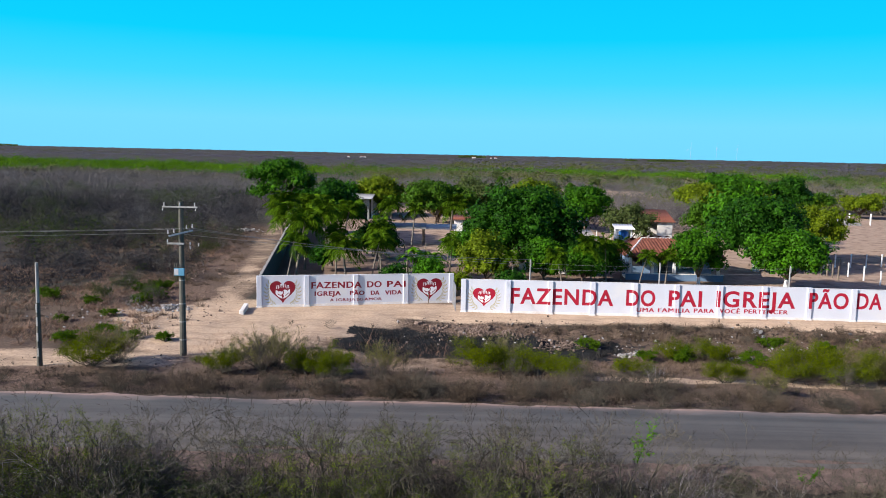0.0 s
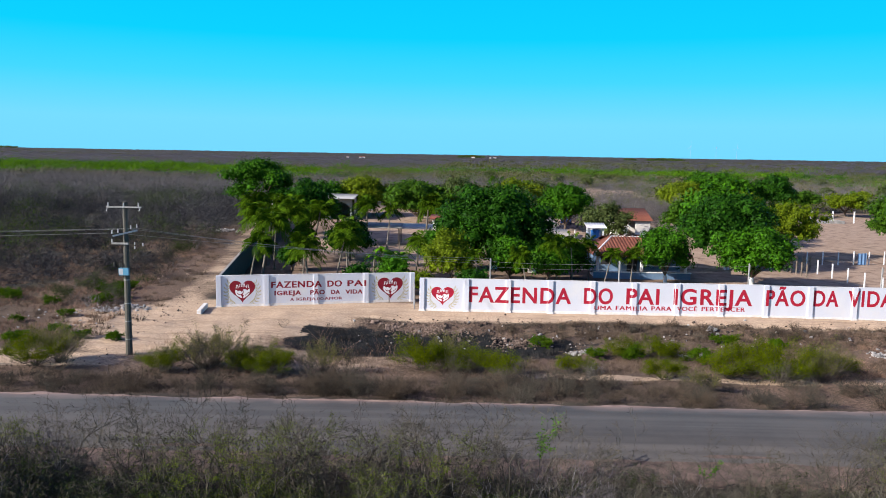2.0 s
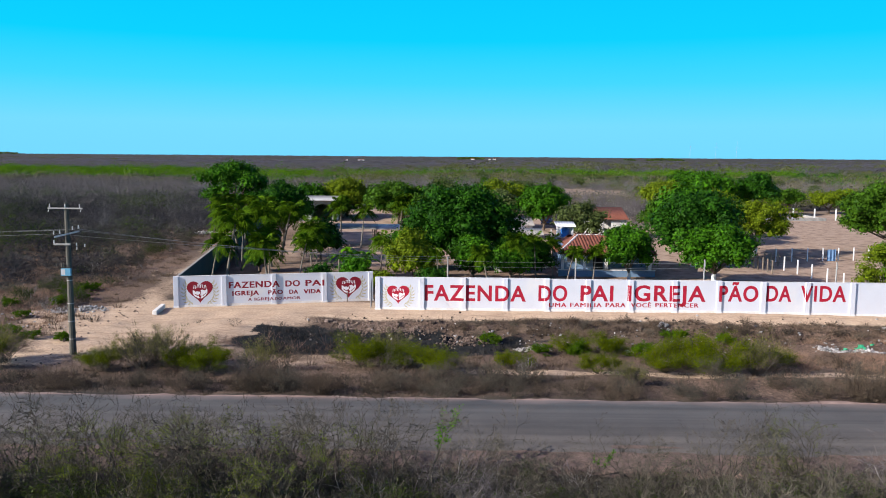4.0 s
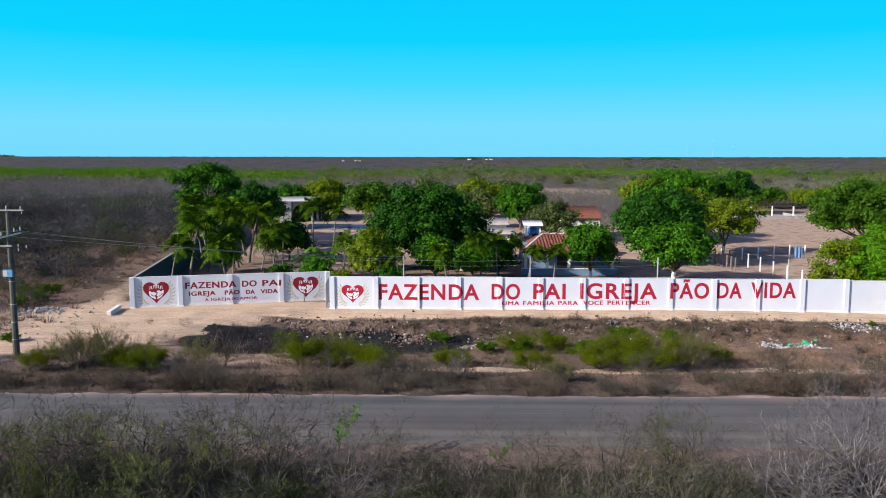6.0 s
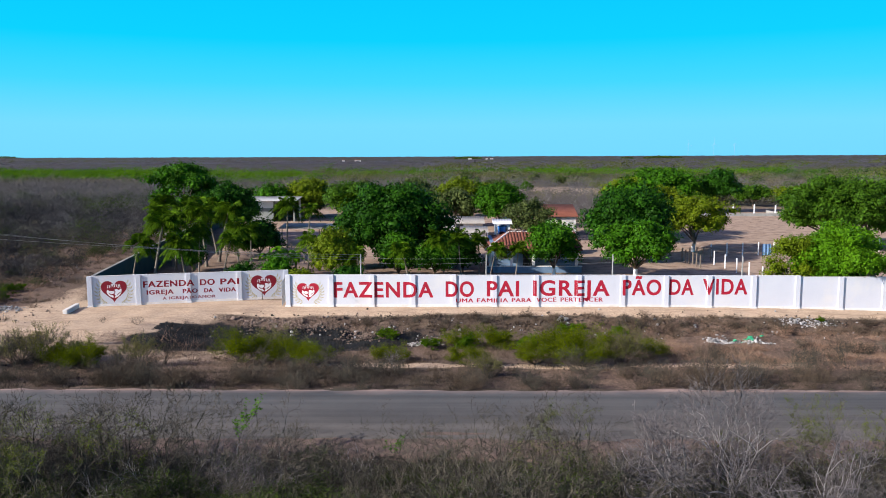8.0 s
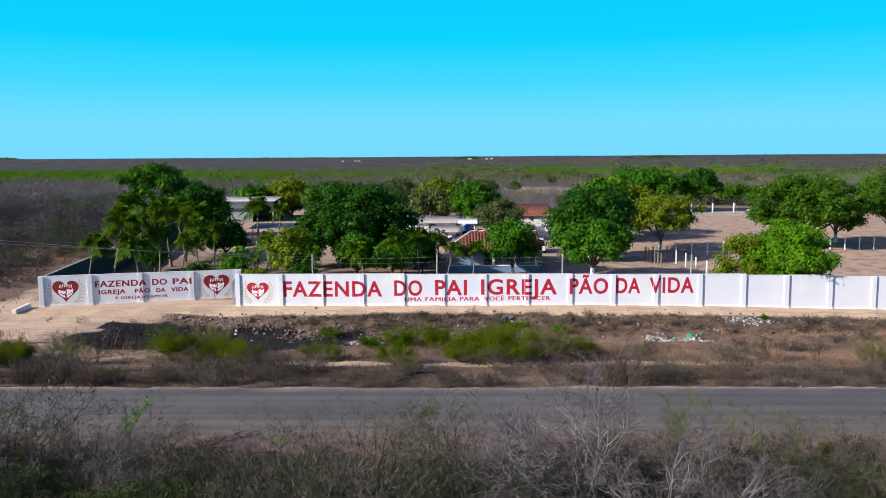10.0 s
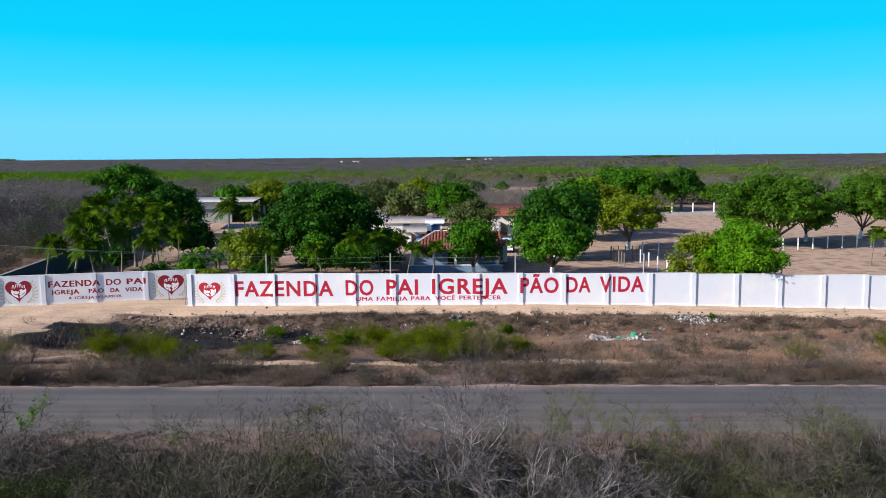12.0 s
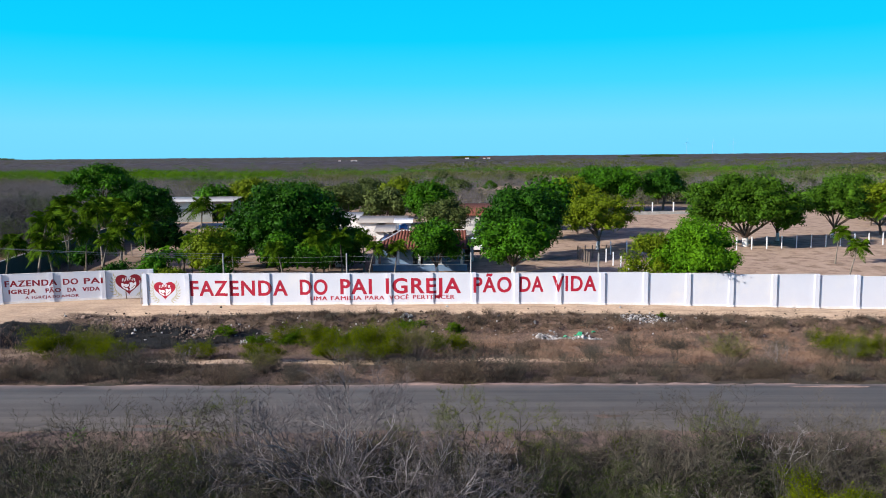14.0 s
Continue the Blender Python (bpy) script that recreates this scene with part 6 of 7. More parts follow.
pole = thing("utility_pole", pose(PX, PY, pole_z), "tall weathered utility pole with crossarms and insulators", "utility pole")
H = 8.74 - pole_z
part("shaft", rod((0, 0, -0.4), (0, 0, H), 0.19, 0.115, 10), M_POLE, pole, smooth=False)
arm = part("crossarm", box_bm(-0.95, 0.95, -0.19, -0.1, H - 0.34, H - 0.26, bevel=0.01), M_CONCRETE, pole, "pale crossarm at the top")
for x in (-0.85, 0.0, 0.8):
    part("insulator", rod((x, -0.15, H - 0.25), (x, -0.15, H - 0.06), 0.038, 0.028, 8), M_CERAMIC, arm)
for x in (-0.9, 0.88):
    part("hanger", rod((x, -0.15, H - 0.36), (x - 0.05, -0.15, H - 0.5), 0.02, 0.02, 6), M_STEEL, arm)
am2 = bmesh.new()
box(am2, -0.62, 0.68, -0.06, 0.03, -0.045, 0.045, bevel=0.008)
bmesh.ops.rotate(am2, verts=am2.verts, matrix=Matrix.Rotation(radians(-14), 3, "Y") @ Matrix.Rotation(radians(25), 3, "Z"))
bmesh.ops.translate(am2, verts=am2.verts, vec=(0, -0.15, H - 1.72))
arm2 = part("crossarm", am2, M_STEEL, pole, "pale steel arm set askew")
for x, z in ((-0.58, -1.72), (-0.3, -1.68), (0.3, -1.48), (0.58, -1.42)):
    part("insulator", rod((x, -0.15 + x * 0.4, H + z), (x, -0.15 + x * 0.4, H + z + 0.2), 0.042, 0.03, 8), M_CERAMIC, arm2)
arm3 = part("crossarm", box_bm(-0.72, 0.2, -0.2, -0.1, H - 2.33, H - 2.23, bevel=0.008), M_CONCRETE, pole, "short lower arm")
for x in (-0.7, -0.62):
    part("insulator", rod((x, -0.15, H - 2.3 - (0.12 if x > -0.7 else -0.08)), (x, -0.15, H - 2.12 - (0.3 if x > -0.7 else -0.08)), 0.038, 0.03, 8), M_CERAMIC, arm3)
for x, z in ((0.5, -2.2), (0.5, -2.42), (0.95, -2.25)):
    part("insulator", rod((x, -0.05, H + z), (x, -0.05, H + z - 0.16), 0.038, 0.03, 8), M_CERAMIC, pole)
boxp = part("sign_plate", box_bm(-0.32, 0.22, -0.32, -0.18, H - 4.0, H - 3.6, bevel=0.01), M_BLUEBOX, pole, "pale blue box strapped to the pole")
part("plate_face", box_bm(-0.3, -0.08, -0.325, -0.322, H - 3.96, H - 3.64), M_CERAMIC, boxp, "white front panel")
for x in (-0.6, -0.3, -0.2):
    part("fuse", rod((x, -0.2, H - 3.55), (x, -0.2, H - 3.32), 0.03, 0.03, 6), M_POLE, pole)
for z in (0.9, 1.9, 2.9, 4.2):
    part("band", rod((0, 0, z), (0, 0, z + 0.05), 0.2 - z * 0.008, 0.2 - z * 0.008, 10), M_CONCRETE, pole, "steel band")

stub_z = float(ground_z(-22.1, 39.5))
stub = thing("concrete_post", pose(-22.1, 39.5, stub_z), "bare concrete pole stub standing on the verge", "post")
part("lower_shaft", rod((0, 0, -0.3), (0.02, 0, 3.3), 0.14, 0.11, 6), M_POLE, stub)
part("upper_shaft", rod((0.02, 0, 3.3), (0.03, 0, 5.66 - stub_z), 0.09, 0.08, 8), M_CONCRETE, stub, "paler round upper length")
for z in (0.5, 1.3, 2.1, 2.8):
    part("recess", box_bm(-0.045, 0.045, -0.135, -0.09, z, z + 0.45, bevel=0.01), M_CONCRETE, stub, "recessed web")


def cable(p, r, sides=4):
    """One unbroken tube along the points p."""
    p = np.asarray(p, float)
    d = unit(np.gradient(p, axis=0))
    u = unit(np.cross(d, [0, 0, 1.0]))
    w = np.cross(d, u)
    a = np.arange(sides) * 2 * math.pi / sides
    v = p[:, None] + r * (np.cos(a)[None, :, None] * u[:, None] + np.sin(a)[None, :, None] * w[:, None])
    i, k = np.arange(len(p) - 1)[:, None] * sides, np.arange(sides)[None]
    f = np.stack([i + k, i + (k + 1) % sides, i + sides + (k + 1) % sides, i + sides + k], -1)
    return v.reshape(-1, 3), f.reshape(-1, 4)


def wire(a, b, sag, label, r=0.006):
    t = np.linspace(0, 1, 25)[:, None]
    p = np.array(a) * (1 - t) + np.array(b) * t - np.array([0, 0, 1.0]) * sag * 4 * t * (1 - t)
    v, f = cable(p, r)
    tagged(new("overhead_wire", mesh_of("overhead_wire", v, f, M_WIRE)), label, "wire", "overhead wires")


POSTS = [(5.0, 61.0), (15.0, 61.0), (25.0, 61.0), (35.2, 61.0), (45.6, 61.2)]
for k, (dx, z) in enumerate(((-0.58, 7.02), (0.3, 7.25), (0.58, 7.3))):
    wire((PX + dx, PY, z), (-75, 30 + k * 0.3, z + 0.4), 0.5, "thin grey cable strung between poles")
    wire((PX + dx, PY, z), (5.0, 61.0, 3.6 - 0.22 * k), 0.25, "thin grey cable strung between poles", 0.009)
for (xa, ya), (xb, yb) in zip(POSTS[:2], POSTS[1:3]):
    for z in (3.45, 3.05):
        wire((xa, ya, z - 0.1), (xb, yb, z - 0.1), 0.12, "thin dark cable between yard posts", 0.006)
for x, y in POSTS[:5]:
    q = thing("yard_post", pose(x, y, float(ground_z(x, y))), "slim grey post carrying cables inside the wall", "post", "yard posts")
    part("shaft", rod((0, 0, -0.2), (0, 0, 3.6), 0.07, 0.055, 8), M_CONCRETE, q)
    part("bracket", box_bm(-0.05, 0.05, -0.1, -0.06, 3.0, 3.5, bevel=0.006), M_CONCRETE, q, "grey cable bracket")


# ---- buildings ----
def tile_roof(name, parent, x0, x1, eave, ridge, rows, cols, label, hip=0.0):
    """One slope of clay tiles from the eave (y, z) to the ridge (y, z): overlapping half-round tiles, each its own piece."""
    deck = bmesh.new()
    vs = [deck.verts.new(p) for p in ((x0, eave[0], eave[1]), (x1, eave[0], eave[1]), (x1, ridge[0], ridge[1]), (x0 + hip, ridge[0], ridge[1]))]
    vs2 = [deck.verts.new(v.co - Vector((0, 0, 0.08))) for v in vs]
    deck.faces.new(vs)
    deck.faces.new(list(reversed(vs2)))
    for i in range(4):
        deck.faces.new([vs[i], vs2[i], vs2[(i + 1) % 4], vs[(i + 1) % 4]])
    slope = part(name, deck, M_ROOFTILE, parent, label)
    w, dy, dz = (x1 - x0) / cols, (ridge[0] - eave[0]) / rows, (ridge[1] - eave[1]) / rows
    a = np.linspace(0, math.pi, 6)
    ring = np.stack([-np.cos(a) * w * 0.5, 0 * a, np.sin(a) * w * 0.32], -1)
    v = np.concatenate([ring, ring * 0.86 + [0, dy * 1.15, dz * 1.15]])
    q = np.stack([np.arange(5), np.arange(1, 6), np.arange(7, 12), np.arange(6, 11)], -1)
    me = mesh_of("roof_tile", v, q, M_ROOFTILE, smooth=True)
    for r in range(rows):
        for c in range(cols):
            if (c + 0.6) * w < hip * (r + 1) / rows:
                continue
            o = part_mesh("roof_tile", me, slope)
            o.location = (x0 + (c + 0.5) * w, eave[0] + r * dy, eave[1] + r * dz + 0.012 + 0.006 * ((r * 7 + c * 3) % 4))
    return slope


house = thing("house", pose(0, 0, 0), "low pale-blue house with red clay tile roof and white veranda columns", "house")
HX0, HX1 = 15.7, 24.6
part("wall", box_bm(HX0 + 0.3, HX1, 78.4, 85.0, -0.2, 2.75), M_HOUSE, house)
part("parapet", box_bm(HX0 - 0.2, HX1 + 0.2, 75.4, 75.6, -0.2, 0.6, bevel=0.02), M_HOUSE, house, "low veranda wall in the shade-darkened blue")
part("parapet_cap", box_bm(HX0 - 0.25, HX1 + 0.25, 75.36, 75.64, 0.602, 0.68, bevel=0.01), M_POSTWHITE, house)
part("veranda_floor", box_bm(HX0, HX1, 75.6, 78.4, -0.2, 0.12), M_PLASTER, house)
for k in range(5):
    x = HX0 + 0.2 + k * 2.1
    part("column", box_bm(x - 0.13, x + 0.13, 75.37, 75.63, 0.682, 2.2, bevel=0.015), M_POSTWHITE, house, "white column")
part("beam", box_bm(HX0, HX1, 75.4, 75.6, 2.2, 2.36), M_PLASTER, house)
# Flat dark panels paint the shade inside the door and windows.
for x in (17.2, 19.8, 22.6):
    d = part("door" if x == 19.8 else "window", box_bm(x - 0.5, x + 0.5, 78.36, 78.398, 0.13 if x == 19.8 else 1.0, 2.15), M_DARK, house, "flat dark panel standing in for a shaded opening")
    part("frame", box_bm(x - 0.58, x + 0.58, 78.372, 78.396, 2.152, 2.24), M_POSTWHITE, d)
tile_roof("roof_front", house, HX0 - 0.3, HX1 + 0.2, (74.9, 2.3), (80.2, 3.55), 10, 30, "front slope of red clay tiles", hip=2.6)
tile_roof("roof_back", house, HX0 - 0.3, HX1 + 0.2, (85.6, 2.3), (80.25, 3.56), 4, 12, "back slope of red clay tiles", hip=2.6)
hp = bmesh.new()
hp.faces.new([hp.verts.new(p) for p in ((HX0 - 0.3, 85.6, 2.3), (HX0 - 0.3, 74.9, 2.3), (HX0 + 2.3, 80.2, 3.55))])
hp.faces.new([hp.verts.new(p) for p in ((HX0 + 2.3, 80.2, 3.47), (HX0 - 0.3, 74.9, 2.22), (HX0 - 0.3, 85.6, 2.22))])
part("roof_hip", hp, M_ROOFTILE, house, "sloping end of red clay tiles")
part("hip_ridge", rod((HX0 - 0.3, 74.9, 2.34), (HX0 + 2.3, 80.2, 3.58), 0.11, 0.11, 8), M_PLASTER, house, "pale mortar ridge")
part("ridge", rod((HX0 + 2.3, 80.22, 3.58), (HX1 + 0.2, 80.22, 3.58), 0.12, 0.12, 8), M_PLASTER, house, "pale mortar ridge")
for x in (HX1 - 0.15,):
    g = bmesh.new()
    for dx in (0, 0.15):
        g.faces.new([g.verts.new(p) for p in ((x + dx, 78.4, 2.75), (x + dx, 85.0, 2.75), (x + dx, 80.2, 3.4))])
    part("gable", g, M_HOUSE, house)

tower = thing("water_tower", pose(17.7, 88.0, 0) @ Matrix.Diagonal((0.84, 0.84, 0.96, 1)), "white masonry water tower with blue tank and sheet roof", "tower")
part("base", box_bm(-0.95, 0.95, -0.95, 0.95, -0.2, 2.6, bevel=0.02), M_POSTWHITE, tower, "white plastered base")
part("deck", box_bm(-1.05, 1.05, -1.05, 1.05, 2.602, 2.75, bevel=0.01), M_CONCRETE, tower)
for x in (-0.9, 0.9):
    for y in (-0.9, 0.9):
        part("column", box_bm(x - 0.1, x + 0.1, y - 0.1, y + 0.1, 2.752, 4.0), M_POSTWHITE, tower)
part("back_panel", box_bm(-0.8, 0.8, 0.86, 0.94, 2.752, 3.95), M_POSTWHITE, tower)
bt = bmesh.new()
bmesh.ops.create_cone(bt, cap_ends=True, segments=24, radius1=0.52, radius2=0.62, depth=0.85)
bmesh.ops.translate(bt, verts=bt.verts, vec=(0, -0.1, 3.19))
tank = part("tank", bt, M_TANKBLUE, tower, "blue plastic water tank", smooth=False)
bl = bmesh.new()
bmesh.ops.create_cone(bl, cap_ends=True, segments=24, radius1=0.65, radius2=0.2, depth=0.16)
bmesh.ops.translate(bl, verts=bl.verts, vec=(0, -0.1, 3.7))
part("lid", bl, M_TANKBLUE, tank)


def sheet_roof(name, parent, x0, x1, y0, z0, y1, z1, material=None, waves=None, label="", thick=0.04):
    """A corrugated roof sheet that runs from the front edge (y0, z0) to the back edge (y1, z1)."""
    n = (waves or max(4, int((x1 - x0) / 0.35))) * 4
    xs = np.linspace(x0, x1, n + 1)
    h = 0.014 * np.sin(np.arange(n + 1) * math.pi / 2)
    top = np.stack([np.stack([xs, 0 * xs + y0, z0 + h], -1), np.stack([xs, 0 * xs + y1, z1 + h], -1)], 0)
    v = np.concatenate([top.reshape(-1, 3), (top - [0, 0, thick]).reshape(-1, 3)])
    i, m = np.arange(n), n + 1
    q = np.concatenate([np.stack([i, i + 1, m + i + 1, m + i], -1), np.stack([2 * m + i, 3 * m + i, 3 * m + i + 1, 2 * m + i + 1], -1),
                        np.stack([i, 2 * m + i, 2 * m + i + 1, i + 1], -1), np.stack([m + i, m + i + 1, 3 * m + i + 1, 3 * m + i], -1)])
    return part_mesh(name, mesh_of(name, v, q, material or M_SHEET), parent, label)


sheet_roof("roof", tower, -1.3, 1.3, -1.35, 4.0, 1.25, 4.42, M_POSTWHITE, label="pale corrugated roof")

shed = thing("long_shed", pose(20.6 * -0.09, 1.75 * 0.09, 0) @ Matrix.Diagonal((1.09, 1.09, 0.9, 1)), "long open shed with pale corrugated roof and arched end", "shed")
sheet_roof("roof", shed, -26.4, -12.6, 124.6, 4.2, 131.0, 4.75, label="pale corrugated roof sheet")
sheet_roof("roof", shed, -26.4, -12.6, 137.4, 4.2, 131.05, 4.75, label="pale corrugated roof sheet")
part("back_wall", box_bm(-26.2, -12.8, 137.0, 137.2, -0.2, 4.1), M_SHEDWALL, shed)
part("end_wall", box_bm(-26.2, -26.0, 126.8, 137.0, -0.2, 4.1), M_PLASTER, shed)
for y in (130.0, 133.5, 136.6):
    part("column", box_bm(-13.2, -12.9, y - 0.15, y + 0.15, -0.2, 4.1), M_PLASTER, shed)
# Lower wall's grey-green includes its shade; the band above stays white.
part("front_wall", box_bm(-26.0, -16.6, 126.2, 126.4, -0.2, 2.7), M_SHEDWALL, shed)
part("upper_wall", box_bm(-26.0, -16.6, 126.2, 126.4, 2.702, 4.15), M_PLASTER, shed, "white upper wall band")
arch = bmesh.new()
aa = np.linspace(0, math.pi, 15)
rim = [(-14.9 + 1.5 * math.cos(t), 1.9 + 1.5 * math.sin(t)) for t in aa]
for yy in (126.2, 126.4):
    for (xa, za), (xb, zb) in zip(rim, rim[1:]):
        arch.faces.new([arch.verts.new(p) for p in ((xa, yy, za), (xb, yy, zb), (xb, yy, 4.15), (xa, yy, 4.15))])
for (xa, za), (xb, zb) in zip(rim, rim[1:]):
    arch.faces.new([arch.verts.new(p) for p in ((xa, 126.2, za), (xa, 126.4, za), (xb, 126.4, zb), (xb, 126.2, zb))])
box(arch, -13.4, -13.1, 126.2, 126.4, -0.2, 4.15)
part("arch_wall", arch, M_SHEDWALL, shed, "arched opening in the front wall")


def hut(name, x, y, w, d, h, label, roof=M_SHEET, wall=M_PLASTER, slope=0.35, open_front=False):
    ob = thing(name, pose(x, y, float(ground_z(x, y))), label, "shed", "farm sheds")
    if open_front:
        for px in (-w / 2 + 0.1, w / 2 - 0.1):
            for py in (-d / 2 + 0.1, d / 2 - 0.1):
                part("post", rod((px, py, -0.2), (px, py, h + (slope if py > 0 else 0) - 0.05), 0.06, 0.06, 6), M_WOOD, ob)
    else:
        for x0, x1, y0, y1 in ((-w / 2, w / 2, d / 2 - 0.15, d / 2), (-w / 2, -w / 2 + 0.15, -d / 2, d / 2 - 0.15), (w / 2 - 0.15, w / 2, -d / 2, d / 2 - 0.15), (-w / 2 + 0.15, -0.5, -d / 2, -d / 2 + 0.15), (0.5, w / 2 - 0.15, -d / 2, -d / 2 + 0.15)):
            part("wall", box_bm(x0, x1, y0, y1, -0.2, h), wall, ob)
    sheet_roof("roof", ob, -w / 2 - 0.3, w / 2 + 0.3, -d / 2 - 0.4, h + 0.05, d / 2 + 0.3, h + 0.05 + slope, roof)
    return ob


hut("farm_shed", -3.1, 102, 4.0, 3.0, 2.1, "low shed with pale sheet roof", open_front=True)
hut("farm_shed", -7.5, 101, 5.0, 3.2, 2.2, "low shed with dull grey-blue roof", roof=M_CONCRETE, open_front=True)
hut("tiled_hut", 0.5, 112, 3.4, 3.6, 2.6, "small pale hut with red tile roof", roof=M_ROOFTILE)
hut("farm_shed", 14.8, 101, 3.0, 3.4, 1.7, "low pale shed near the water tower", roof=M_DUSTROOF, slope=0.5)
hut("farm_shed", 12.9, 113, 6.6, 4.6, 1.9, "wide low shed with dusty pale roof", roof=M_DUSTROOF, slope=0.6)
hut("farm_shed", 6.8, 118, 4.4, 4.0, 2.2, "pale shed among the back trees", slope=0.6)
hut("farm_shed", 10.8, 79.5, 2.6, 2.4, 1.7, "small pale lean-to beside the house")
back_house = hut("back_house", 26.9, 114, 5.2, 5.0, 2.8, "long back building with red tile roof", roof=M_ROOFTILE, slope=1.4)
hut("tiled_hut", 24.7, 83.5, 1.8, 2.6, 1.8, "small red-roofed shed beside the house", roof=M_ROOFTILE)

pond = thing("pond_wall", pose(0, 0, 0), "low whitewashed wall round a pond at the back of the yard", "low wall")
part("front_wall", box_bm(57, 74.5, 148.4, 148.7, -0.2, 0.55, bevel=0.02), M_CONCRETE, pond)
part("side_wall", box_bm(74.2, 74.5, 148.7, 158, -0.2, 0.5, bevel=0.02), M_CONCRETE, pond)
for k in range(5):
    part("post", box_bm(61 + k * 4 - 0.1, 61 + k * 4 + 0.1, 150, 150.2, -0.2, 2.2), M_POSTWHITE, pond)


# ---- fences, posts and loose things in the yard ----
def fence(name, a, b, step, h, label, r=0.056, rails=True, mat=None):
    a, b = np.array(a, float), np.array(b, float)
    n = int(np.linalg.norm(b - a) / step)
    ob = thing(name, pose(0, 0, 0), label, "fence")
    pts = [a + (b - a) * k / n for k in range(n + 1)]
    z = [float(ground_z(*p)) for p in pts]
    for p, zz in zip(pts, z):
        part("post", box_bm(p[0] - r, p[0] + r, p[1] - r, p[1] + r, zz - 0.2, zz + h, bevel=0.012), mat or M_POSTWHITE, ob)
    if rails:
        for hh in (0.35, 0.7, 0.93):
            s = np.array([[*p, zz + h * hh] for p, zz in zip(pts, z)]) + [0, -r - 0.01, 0]
            v, f = cable(s, 0.008, 3)
            part_mesh("wire", mesh_of("wire", v, f, M_WIRE), ob)
    return ob


fence("white_post_fence", (41.3, 88.0), (76, 95.6), 1.93, 1.5, "row of white fence posts with wire across the yard")
fence("white_post_row", (39.6, 81.5), (41.2, 62.5), 2.6, 1.45, "row of white posts leading towards the wall", rails=False)
fence("wooden_corral", (37.0, 84.0), (40.2, 84.6), 0.8, 1.5, "short corral of dark wooden posts", mat=M_WOOD)
fence("wooden_corral", (37.0, 84.2), (37.4, 79.0), 0.9, 1.4, "short corral of dark wooden posts", mat=M_WOOD)
fence("wire_fence", (-14.0, 88.5), (3.0, 92.0), 2.4, 1.5, "thin wooden fence with wire across the compound", r=0.05, mat=M_WOOD)
fence("wire_fence", (-6.0, 84.5), (0.5, 79.5), 2.2, 1.3, "thin wooden fence with wire across the compound", r=0.05, mat=M_WOOD)
fence("pale_fence", (0.5, 108.0), (21.0, 112.0), 2.0, 1.3, "pale fence behind the sheds")
gate = fence("gate", (-0.75, 58.3), (-0.95, 60.9), 0.42, 1.9, "dark metal bar gate in the wall's return", r=0.03, mat=M_STEEL)

block = thing("concrete_block", pose(-16.0, 56.0, 0.02, 0, 0, 98), "pale concrete beam lying on the sand", "block")
part("beam", box_bm(-1.35, 1.35, -0.16, 0.16, -0.04, 0.32, bevel=0.03), M_PLASTER, block)


def rubble(name, x, y, w, d, n, smin, smax, material, label, seed, category="rubble", flat=0.6):
    """A heap of broken pieces, each a piece of its own on shared shapes."""
    rng = np.random.default_rng(seed)
    ob = thing(name, pose(x, y, float(ground_z(x, y))), label, category)
    shapes = []
    for k in range(4):
        bm = bmesh.new()
        bmesh.ops.create_cube(bm, size=0.9)
        bmesh.ops.bevel(bm, geom=bm.edges[:], offset=0.08, segments=1, affect="EDGES")
        for v in bm.verts:
            v.co = Vector((v.co.x * rng.uniform(0.55, 1.2), v.co.y * rng.uniform(0.5, 1.1), v.co.z * flat * rng.uniform(0.4, 1.1)))
        me = bpy.data.meshes.new("piece")
        bm.to_mesh(me)
        bm.free()
        me.materials.append(material)
        shapes.append(me)
    for k in range(n):
        px, py = rng.normal(0, w / 4), rng.normal(0, d / 4)
        o = part_mesh("piece", shapes[k % 4], ob)
        s = rng.uniform(smin, smax)
        heap = 0.3 * max(0, 1 - (px / (w / 2)) ** 2 - (py / (d / 2)) ** 2) * min(w, d) * 0.25
        o.location = (px, py, float(ground_z(x + px, y + py)) - ob.location.z + s * 0.12 + heap * rng.random())
        o.rotation_euler = (rng.uniform(-0.5, 0.5), rng.uniform(-0.5, 0.5), rng.uniform(0, 6))
        o.scale = (s, s * rng.uniform(0.6, 1.2), s)


M_PLASTIC = surface("green_plastic", (0.02, 0.25, 0.12), (0.05, 0.4, 0.2), 3, 15, 0.5, 0.05)


